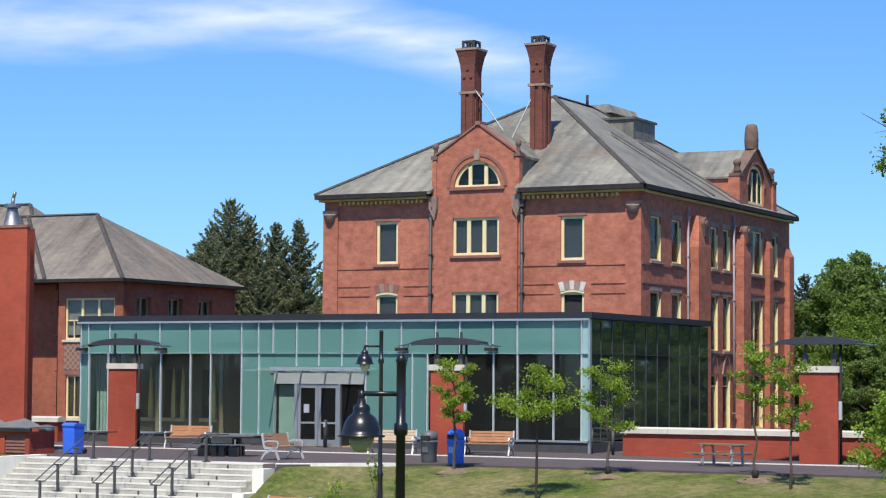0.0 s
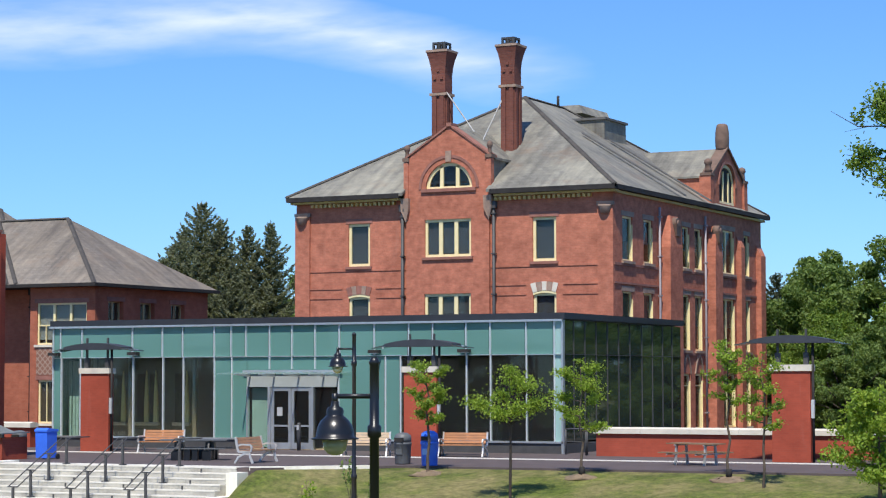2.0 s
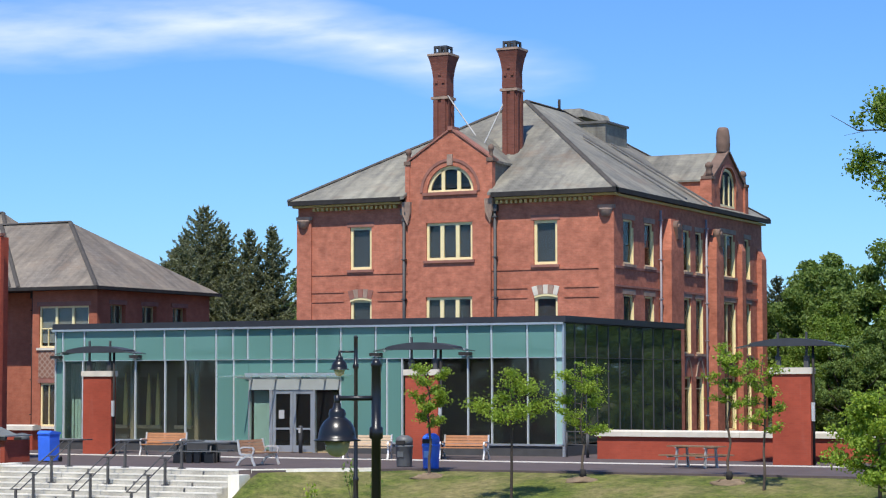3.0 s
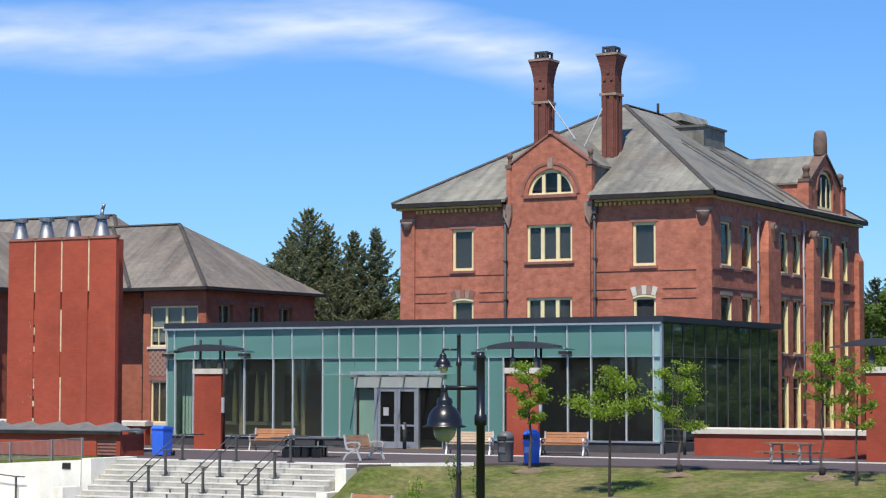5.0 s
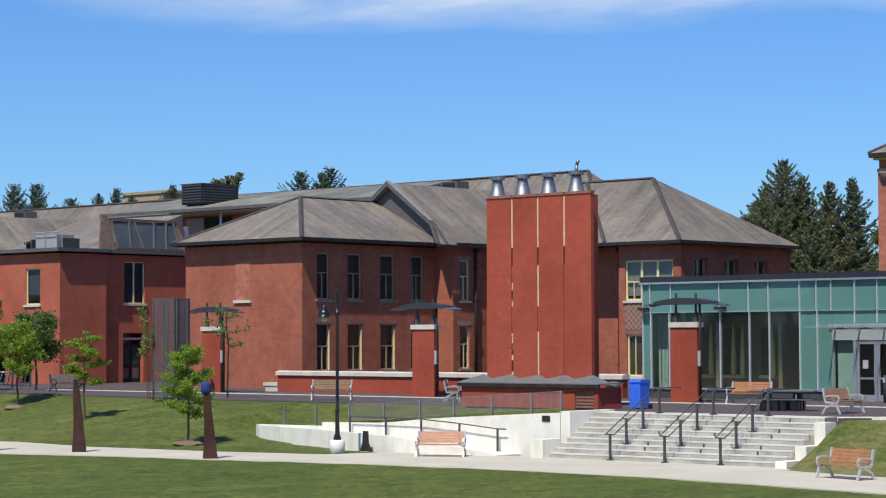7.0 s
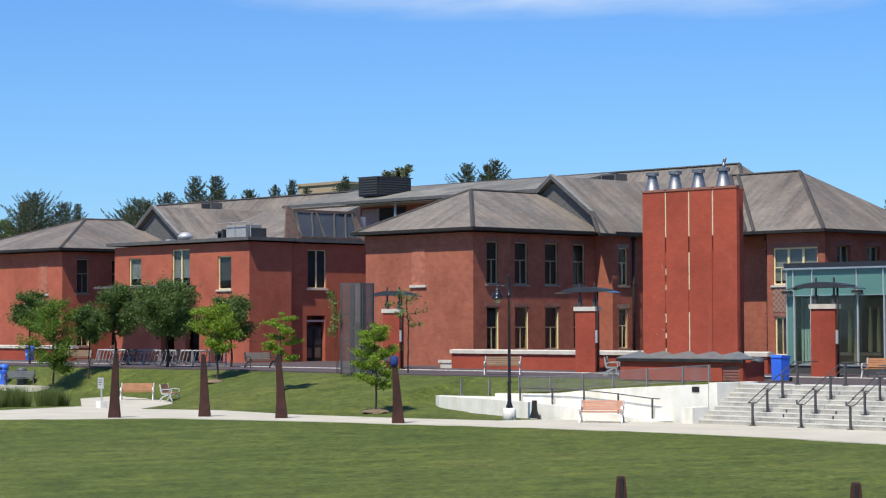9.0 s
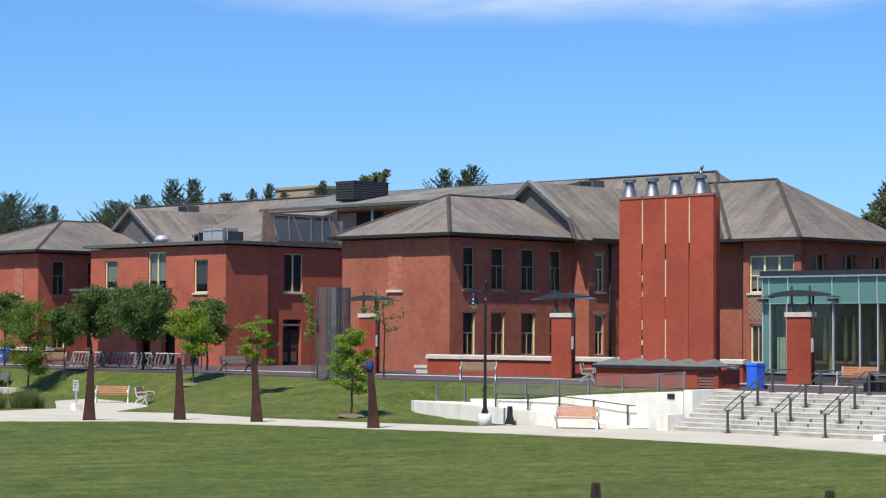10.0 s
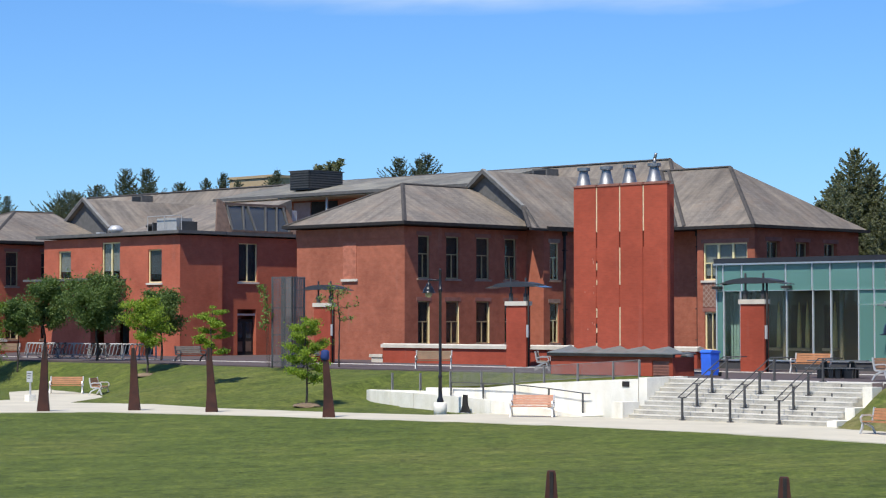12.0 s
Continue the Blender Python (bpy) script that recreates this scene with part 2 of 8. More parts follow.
def grass_material(name):
    m, nt, b = material(name, 0.85, 0, 0.25)
    p = place(nt)
    big, mid, tiny = noise_out(nt, p, 0.11, 5, 0.6), noise_out(nt, p, 0.9, 6, 0.7, (1, 1, 1)), noise_out(nt, p, 14.0, 4, 0.7)
    s = nt.nodes.new("ShaderNodeSeparateXYZ")
    nt.links.new(p, s.inputs[0])
    tuft = noise_out(nt, p, 3.6, 6, 0.75)
    # mower tracks run across the lawn from south-west to north-east
    lane = nt.nodes.new("ShaderNodeCombineXYZ")
    nt.links.new(mathnode(nt, "ADD", mathnode(nt, "MULTIPLY", s.outputs[0], 0.70), mathnode(nt, "MULTIPLY", s.outputs[1], 0.71)), lane.inputs[0])
    nt.links.new(mathnode(nt, "SUBTRACT", mathnode(nt, "MULTIPLY", s.outputs[1], 0.70), mathnode(nt, "MULTIPLY", s.outputs[0], 0.71)), lane.inputs[1])
    mow = noise_out(nt, lane.outputs[0], 1.0, 5, 0.6, (0.16, 1.15, 1))
    col = ramp(nt, big, [(0.30, (0.079, 0.110, 0.017)), (0.5, (0.099, 0.129, 0.021)), (0.72, (0.130, 0.146, 0.030))])
    col = blend(nt, "MULTIPLY", 1.0, col, ramp(nt, mid, [(0.32, (0.68, 0.72, 0.72)), (0.68, (1.30, 1.25, 1.34))]))
    col = blend(nt, "MULTIPLY", 1.0, col, ramp(nt, tuft, [(0.36, (0.70, 0.73, 0.68)), (0.52, (1.0, 1.0, 1.0)), (0.66, (1.26, 1.22, 1.2))]))
    col = blend(nt, "MULTIPLY", 1.0, col, ramp(nt, tiny, [(0.30, (0.5, 0.54, 0.5)), (0.70, (1.45, 1.4, 1.35))]))
    col = blend(nt, "MULTIPLY", 1.0, col, ramp(nt, mow, [(0.36, (0.82, 0.85, 0.84)), (0.64, (1.14, 1.12, 1.12))]))
    # dry patches, more of them on the bank
    dry = noise_out(nt, p, 0.33, 6, 0.7)
    bank = nt.nodes.new("ShaderNodeMapRange")
    bank.clamp = True
    for i, v in enumerate((-48.0, -36.0, 0.10, 0.85)):
        bank.inputs[i + 1].default_value = v
    nt.links.new(s.outputs[0], bank.inputs[0])
    depth = nt.nodes.new("ShaderNodeMapRange")
    depth.clamp = True
    for i, v in enumerate((54.0, 58.0, 0.12, 1.0)):
        depth.inputs[i + 1].default_value = v
    nt.links.new(s.outputs[1], depth.inputs[0])
    f = mathnode(nt, "MULTIPLY", ramp(nt, dry, [(0.40, (0, 0, 0)), (0.60, (1, 1, 1))]), mathnode(nt, "MULTIPLY", bank.outputs[0], depth.outputs[0]))
    straw = blend(nt, "MULTIPLY", 1.0, (0.235, 0.195, 0.085), ramp(nt, tuft, [(0.34, (0.55, 0.58, 0.5)), (0.68, (1.4, 1.38, 1.4))]))
    col = blend(nt, "MIX", f, col, straw)
    nt.links.new(col, b.inputs["Base Color"])
    bump(nt, b, tiny, 0.8, 0.05)
    return m


def leaf_material(name, dark, light, trans=0.35):
    m = bpy.data.materials.new(name)
    m.use_nodes = True
    nt = m.node_tree
    nt.nodes.clear()
    n, l = nt.nodes.new, nt.links.new
    out, mx, df, tl = n("ShaderNodeOutputMaterial"), n("ShaderNodeMixShader"), n("ShaderNodeBsdfPrincipled"), n("ShaderNodeBsdfTranslucent")
    df.inputs["Roughness"].default_value, df.inputs["Specular IOR Level"].default_value = 0.55, 0.3
    g = n("ShaderNodeNewGeometry")
    big = noise_out(nt, g.outputs["Position"], 0.8, 3)
    f = mathnode(nt, "ADD", mathnode(nt, "MULTIPLY", g.outputs["Random Per Island"], 0.6), mathnode(nt, "MULTIPLY", big, 0.4))
    col = ramp(nt, f, [(0.15, dark), (0.85, light)])
    l(col, df.inputs["Base Color"])
    l(blend(nt, "MULTIPLY", 1.0, col, (1.25, 1.25, 0.7)), tl.inputs[0])
    mx.inputs[0].default_value = trans
    l(df.outputs[0], mx.inputs[1])
    l(tl.outputs[0], mx.inputs[2])
    l(mx.outputs[0], out.inputs[0])
    return m


BRICK = brick_material("red_brick", (0.402, 0.130, 0.074), (0.362, 0.114, 0.065), (0.37, 0.155, 0.100), 1.0, 1.6)
BRICK_MAIN = brick_material("old_red_brick", (0.468, 0.168, 0.103), (0.415, 0.142, 0.086), (0.43, 0.190, 0.126), 1.3, 2.6)
BRICK_SOOT = brick_material("sooty_chimney_brick", (0.205, 0.073, 0.052), (0.155, 0.056, 0.042), (0.17, 0.092, 0.076))
BRICK_WARM = brick_material("warm_red_brick", (0.475, 0.128, 0.072), (0.43, 0.112, 0.063), (0.435, 0.150, 0.095))
BRICK_NEW = brick_material("new_red_brick", (0.400, 0.080, 0.044), (0.350, 0.070, 0.040), (0.345, 0.088, 0.055), 0.75)
STONE_RED = plain("red_sandstone", (0.30, 0.13, 0.095), 0.85, vary=0.22, scale=2.5)
STONE_BROWN = plain("brown_stone", (0.34, 0.235, 0.175), 0.85, vary=0.25, scale=3)
STONE_DARK = plain("weathered_dark_stone", (0.17, 0.11, 0.082), 0.88, vary=0.25, scale=3)
LIMESTONE = plain("limestone", (0.66, 0.60, 0.49), 0.8, vary=0.12, scale=1.5)
SLATE = slate_material("roof_slate", (0.198, 0.192, 0.165), (0.305, 0.290, 0.232))
SLATE_BROWN = slate_material("roof_slate_brown", (0.202, 0.178, 0.149), (0.270, 0.229, 0.181))
LEAD = plain("lead_flashing", (0.125, 0.122, 0.115), 0.75, 0.0, vary=0.2, spec=0.25)
FLASHING = plain("pale_lead_flashing", (0.27, 0.262, 0.24), 0.7, 0.0, vary=0.2, spec=0.25)
HIP = plain("dark_hip_lead", (0.078, 0.070, 0.062), 0.75, 0.0, vary=0.25, spec=0.25)
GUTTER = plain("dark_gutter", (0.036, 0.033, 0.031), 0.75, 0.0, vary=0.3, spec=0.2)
FRAME = plain("cream_paint", (0.84, 0.71, 0.38), 0.5, vary=0.06)
DENTIL = plain("ochre_paint", (0.62, 0.45, 0.17), 0.6, vary=0.1)
PIPE = plain("lilac_grey_pipe", (0.30, 0.27, 0.28), 0.5, vary=0.12)
FLUE = plain("dark_flue_mesh", (0.06, 0.062, 0.066), 0.6, 0.2, vary=0.15)
GLASS_WIN = glass_material("window_glass", (0.80, 0.81, 0.79), 1.36, edge=0.30)
GLASS_ROOF = glass_material("roof_light_glass", (0.4, 0.42, 0.42), 1.7, 0.06, 0.5, (0.13, 0.14, 0.145))
GLASS_CLEAR = glass_material("curtain_wall_glass", (0.74, 0.80, 0.76), 1.4, 0.02, 0.03, (0.24, 0.25, 0.26))
GLASS_TEAL = glass_material("frosted_teal_glass", (0.10, 0.2, 0.19), 1.55, 0.08, 0.93, (0.125, 0.265, 0.228))
GLASS_PALE = glass_material("pale_green_glass", (0.55, 0.72, 0.68), 1.5, 0.05, 0.6, (0.50, 0.72, 0.69))
GLASS_SHEER = glass_material("clear_canopy_glass", (0.86, 0.92, 0.90), 1.45, 0.03, 0.12, (0.60, 0.70, 0.68), edge=0.5)
GLASS_SMOKE = glass_material("smoked_canopy_glass", (0.34, 0.37, 0.36), 1.5, 0.08, 0.55, (0.13, 0.145, 0.145))
# green body colour paints part of the tree reflections into the side glass
GLASS_SIDE = glass_material("dark_glass_tree_reflection", (0.20, 0.25, 0.21), 2.3, 0.04, 0.45, (0.080, 0.108, 0.078))
ALU = plain("brushed_aluminium", (0.56, 0.58, 0.58), 0.38, 0.7, vary=0.06)
FRAME_WHITE = plain("pale_mullion", (0.66, 0.69, 0.68), 0.4, 0.2, vary=0.06)
MULLION = plain("grey_mullion", (0.60, 0.65, 0.64), 0.4, 0.4, vary=0.06)
ROOFEDGE = plain("dark_fascia", (0.040, 0.042, 0.048), 0.45, 0.3, vary=0.1)
STEEL = plain("galvanised_steel", (0.42, 0.41, 0.385), 0.5, 0.15, vary=0.12, scale=5)
RAIL_GREY = plain("grey_painted_rail", (0.22, 0.215, 0.205), 0.55, 0.1, vary=0.15, spec=0.35)
STEEL_GREY = plain("grey_steel", (0.078, 0.077, 0.076), 0.55, 0.1, vary=0.15, spec=0.35)
CANOPY = plain("grey_canopy_panel", (0.045, 0.050, 0.060), 0.6, 0.0, vary=0.12, spec=0.3)
BLACK = plain("black_paint", (0.012, 0.012, 0.013), 0.32, 0.0, vary=0.2)
PORTAL = plain("grey_white_panel", (0.35, 0.375, 0.36), 0.5, 0.0, vary=0.06)
WHITE_METAL = plain("pale_cast_aluminium", (0.62, 0.61, 0.58), 0.45, 0.4, vary=0.06)


def stained_concrete(name, colour):
    """Cast concrete with damp runs down its faces and blotches."""
    m, nt, b = material(name, 0.87, 0, 0.3)
    p = place(nt)
    run, blot, grain = noise_out(nt, p, 1.0, 6, 0.65, (1.2, 1.2, 0.2)), noise_out(nt, p, 0.7, 5, 0.6), noise_out(nt, p, 26.0, 4, 0.6)
    col = ramp(nt, run, [(0.30, tuple(c * k for c, k in zip(colour, (0.86, 0.84, 0.78)))), (0.52, colour), (0.78, tuple(min(0.9, c * 1.06) for c in colour))])
    col = blend(nt, "MULTIPLY", 1.0, col, ramp(nt, blot, [(0.30, (0.92, 0.91, 0.88)), (0.60, (1.08, 1.08, 1.08))]))
    col = blend(nt, "MULTIPLY", 1.0, col, ramp(nt, grain, [(0.30, (0.90, 0.90, 0.90)), (0.70, (1.08, 1.08, 1.08))]))
    nt.links.new(col, b.inputs["Base Color"])
    bump(nt, b, grain, 0.25, 0.01)
    return m


CONCRETE = stained_concrete("pale_concrete", (0.82, 0.785, 0.685))
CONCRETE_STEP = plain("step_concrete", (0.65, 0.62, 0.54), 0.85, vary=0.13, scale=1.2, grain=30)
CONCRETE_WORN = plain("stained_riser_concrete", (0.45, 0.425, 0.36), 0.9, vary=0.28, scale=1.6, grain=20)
PATH = plain("path_concrete", (0.56, 0.512, 0.395), 0.88, vary=0.09, scale=0.5, grain=25)
PAVER = plain("dark_pavers", (0.095, 0.072, 0.068), 0.85, vary=0.22, scale=1.2, grain=18)
KERB = plain("white_kerb", (0.70, 0.66, 0.58), 0.8, vary=0.08)
WOOD = plain("oiled_wood", (0.42, 0.19, 0.080), 0.55, vary=0.18, scale=4, grain=40)
WOOD_PALE = plain("weathered_wood", (0.52, 0.38, 0.24), 0.6, vary=0.15, scale=4)
WOOD_PINK = plain("faded_wood", (0.55, 0.27, 0.16), 0.6, vary=0.15, scale=4)
BLUE = plain("blue_plastic", (0.05, 0.175, 0.80), 0.42, vary=0.08)
GREY_PLASTIC = plain("grey_plastic", (0.115, 0.12, 0.12), 0.5, vary=0.15)
CORTEN = plain("rusted_steel", (0.062, 0.022, 0.014), 0.75, 0.2, vary=0.35, scale=2.0)
BARK = plain("young_bark", (0.105, 0.078, 0.058), 0.9, vary=0.3, scale=6)
BARK_DARK = plain("dark_bark", (0.045, 0.034, 0.026), 0.9, vary=0.3, scale=6)
MULCH = plain("dry_mulch", (0.215, 0.155, 0.095), 0.95, vary=0.3, scale=3, grain=22, relief=0.6)
GRASS = grass_material("lawn_grass")
LEAF_LIME = leaf_material("lime_leaves", (0.12, 0.215, 0.024), (0.37, 0.47, 0.065), 0.42)
LEAF_GREEN = leaf_material("green_leaves", (0.078, 0.142, 0.034), (0.25, 0.335, 0.090), 0.42)
LEAF_DARK = leaf_material("dark_leaves", (0.058, 0.108, 0.032), (0.185, 0.262, 0.076), 0.40)
NEEDLE = leaf_material("conifer_needles", (0.092, 0.112, 0.066), (0.295, 0.31, 0.18), 0.44)
NEEDLE_FAR = leaf_material("dark_spruce_needles", (0.050, 0.068, 0.042), (0.155, 0.178, 0.105), 0.36)
# wall colour darkened to carry the shade of rooms and porch
DARK_ROOM = plain("shade_toned_interior", (0.10, 0.085, 0.07), 0.9, vary=0.2)
VENT_STONE = plain("tan_masonry", (0.44, 0.33, 0.19), 0.85, vary=0.08)
OPAQUE_DARK = plain("dark_louvre", (0.025, 0.025, 0.027), 0.5, 0.2, vary=0.2)
FRAME_DIM = plain("tan_paint", (0.42, 0.33, 0.18), 0.5, vary=0.1)
BLIND = plain("window_blind", (0.105, 0.108, 0.122), 0.8, vary=0.1)
NAVY = plain("dark_blue_cloth", (0.015, 0.04, 0.16), 0.8, vary=0.15)
MESH_GREY = plain("grey_mesh_panel", (0.145, 0.143, 0.142), 0.7, 0.0, vary=0.15)


ZINC = plain("grey_green_zinc", (0.20, 0.215, 0.205), 0.6, 0.3, vary=0.12)
STEEL_DULL = plain("dull_galvanised_steel", (0.27, 0.275, 0.28), 0.5, 0.8, vary=0.18, scale=6)
PLASTER = plain("grey_plaster", (0.19, 0.19, 0.165), 0.9, vary=0.15)
CURTAIN_TEAL = plain("pale_teal_curtain", (0.42, 0.58, 0.54), 0.9, vary=0.12)
CURTAIN = plain("white_sheer_curtain", (0.42, 0.42, 0.40), 0.9, vary=0.15)
JAMB = plain("pale_yellow_paint", (0.86, 0.78, 0.40), 0.5, vary=0.05)
# sheet colour that paints the unlit rooms behind the wing windows
ROOM_BROWN = plain("brown_dark_room_sheet", (0.15, 0.108, 0.094), 0.85, vary=0.15)
PANEL_PINK = plain("pinkish_panel", (0.42, 0.30, 0.29), 0.7, vary=0.1)
SLOT = plain("cream_slot_infill", (0.66, 0.53, 0.34), 0.8, vary=0.16, scale=5)
SALT = plain("salt_bloom", (0.47, 0.20, 0.14), 0.9, vary=0.15, scale=8)
WOOD_GREY = plain("silvered_wood", (0.20, 0.175, 0.14), 0.75, vary=0.2, scale=4)
WOOD_TAN = plain("tan_wood", (0.38, 0.21, 0.115), 0.6, vary=0.18, scale=4, grain=40)
WOOD_OLD = plain("aged_brown_wood", (0.24, 0.155, 0.085), 0.65, vary=0.2, scale=4)


def diaper_material():
    """Brown brickwork laid in a lattice of dark and pale headers."""
    m, nt, b = material("diaper_brick", 0.9, 0, 0.25)
    s = nt.nodes.new("ShaderNodeSeparateXYZ")
    nt.links.new(place(nt), s.inputs[0])
    c = nt.nodes.new("ShaderNodeCombineXYZ")
    nt.links.new(mathnode(nt, "ADD", s.outputs[0], s.outputs[2]), c.inputs[0])
    nt.links.new(mathnode(nt, "SUBTRACT", s.outputs[0], s.outputs[2]), c.inputs[1])
    t = nt.nodes.new("ShaderNodeTexBrick")
    t.offset = 0.0
    for k, v in (("Scale", 1.0), ("Brick Width", 0.34), ("Row Height", 0.34), ("Mortar Size", 0.045), ("Mortar Smooth", 0.1)):
        t.inputs[k].default_value = v
    t.inputs["Color1"].default_value, t.inputs["Color2"].default_value, t.inputs["Mortar"].default_value = (0.23, 0.115, 0.08, 1), (0.26, 0.13, 0.09, 1), (0.34, 0.24, 0.18, 1)
    nt.links.new(c.outputs[0], t.inputs["Vector"])
    nt.links.new(t.outputs[0], b.inputs["Base Color"])
    return m


LEAF_BED = leaf_material("bed_grass_blades", (0.07, 0.11, 0.03), (0.19, 0.23, 0.08), 0.3)
DIAPER = diaper_material()


# ---- shape helpers ----
def box(bm, x0, x1, y0, y1, z0, z1):
    v = [bm.verts.new(c) for c in ((x0, y0, z0), (x1, y0, z0), (x1, y1, z0), (x0, y1, z0), (x0, y0, z1), (x1, y0, z1), (x1, y1, z1), (x0, y1, z1))]
    for f in ((3, 2, 1, 0), (4, 5, 6, 7), (0, 1, 5, 4), (1, 2, 6, 5), (2, 3, 7, 6), (3, 0, 4, 7)):
        bm.faces.new([v[i] for i in f])
    return v


def prism(bm, outline, shift):
    """A closed solid: a flat outline of 3D corners, carried along shift."""
    a = [bm.verts.new(p) for p in outline]
    b = [bm.verts.new(Vector(p) + Vector(shift)) for p in outline]
    bm.faces.new(a[::-1])
    bm.faces.new(b)
    k = len(a)
    for i in range(k):
        bm.faces.new((a[i], a[(i + 1) % k], b[(i + 1) % k], b[i]))


def tube(bm, p0, p1, r0, r1=None, n=8, caps=True):
    r1 = r0 if r1 is None else r1
    p0, p1 = Vector(p0), Vector(p1)
    q = (p1 - p0).to_track_quat("Z", "Y")
    rings = []
    for p, r in ((p0, r0), (p1, r1)):
        rings.append([bm.verts.new(p + q @ Vector((r * math.cos(a), r * math.sin(a), 0))) for a in (2 * math.pi * i / n for i in range(n))])
    for i in range(n):
        f = bm.faces.new((rings[0][i], rings[0][(i + 1) % n], rings[1][(i + 1) % n], rings[1][i]))
        f.smooth = n > 6
    if caps:
        bm.faces.new(rings[0][::-1])
        bm.faces.new(rings[1])


def lathe(bm, base, profile, n=16):
    """Rings of (radius, height) about a vertical axis through base."""
    bx, by, bz = base
    rings = [[bm.verts.new((bx + r * math.cos(a), by + r * math.sin(a), bz + h)) for a in (2 * math.pi * i / n for i in range(n))] for r, h in profile]
    for a, b in zip(rings, rings[1:]):
        for i in range(n):
            bm.faces.new((a[i], a[(i + 1) % n], b[(i + 1) % n], b[i])).smooth = True
    bm.faces.new(rings[0][::-1])
    bm.faces.new(rings[-1])


def thing(name, label, category, at=(0, 0, 0), group="", kind=""):
    ob = new(name)
    ob.empty_display_size = 0.2
    ob.location = at
    return tagged(ob, label, category, group, kind)


def mesh_of(bm, name, mat, bevel=0.0):
    if bevel:
        edges = [e for e in bm.edges if len(e.link_faces) == 2 and e.calc_face_angle(0) > 0.6]
        bmesh.ops.bevel(bm, geom=edges, offset=bevel, segments=1, affect="EDGES", clamp_overlap=True)
    bmesh.ops.recalc_face_normals(bm, faces=bm.faces)
    me = bpy.data.meshes.new(name)
    bm.to_mesh(me)
    bm.free()
    me.materials.append(mat)
    return me


def part(name, bm, mat, parent=None, label="", bevel=0.0):
    """Links a bmesh, drawn in the parent's own axes, as one mesh object under it."""
    ob = new(name, mesh_of(bm, name, mat, bevel) if isinstance(bm, bmesh.types.BMesh) else bm)
    ob.parent = parent
    return tagged(ob, label)


def boxpart(name, dims, mat, parent, label="", bevel=0.0):
    bm = bmesh.new()
    box(bm, *dims)
    return part(name, bm, mat, parent, label, bevel)


def solid(name, bm, mat, label, category, kind="", group="", bevel=0.0):
    """One mesh that is a whole thing."""
    return tagged(part(name, bm, mat, None, "", bevel), label, category, group, kind)


def wall_grid(bm, face, plane, thick, u0, u1, z0, z1, holes):
    """A wall with openings. face 'y': it runs along x with its front at y = plane; face 'x': along y, its front at x = plane, towards +x."""
    us = sorted({u0, u1, *[c for h in holes for c in h[:2] if u0 < c < u1]})
    zs = sorted({z0, z1, *[c for h in holes for c in h[2:] if z0 < c < z1]})
    n, k = len(us) - 1, len(zs) - 1
    full = {(i, j) for i in range(n) for j in range(k)
            if not any(h[0] - 1e-6 <= us[i] and us[i + 1] <= h[1] + 1e-6 and h[2] - 1e-6 <= zs[j] and zs[j + 1] <= h[3] + 1e-6 for h in holes)}
    made = {}

    def corner(i, j, back):
        key = (i, j, back)
        if key not in made:
            d = thick if back else 0.0
            made[key] = bm.verts.new((us[i], plane + d, zs[j]) if face == "y" else (plane - d, us[i], zs[j]))
        return made[key]

    for i, j in full:
        ring = ((i, j), (i + 1, j), (i + 1, j + 1), (i, j + 1))
        bm.faces.new([corner(*c, False) for c in ring])
        bm.faces.new([corner(*c, True) for c in ring[::-1]])
        for (p, q), near in zip(zip(ring, ring[1:] + ring[:1]), ((i, j - 1), (i + 1, j), (i, j + 1), (i - 1, j))):
            if near not in full:
                bm.faces.new((corner(*q, False), corner(*p, False), corner(*p, True), corner(*q, True)))


def on_face(face, plane, u0, u1, d0, d1, z0, z1):
    """Box limits for a piece on a wall: d is the depth behind the wall's front, negative in front of it."""
    return (u0, u1, plane + d0, plane + d1, z0, z1) if face == "y" else (plane - d1, plane - d0, u0, u1, z0, z1)


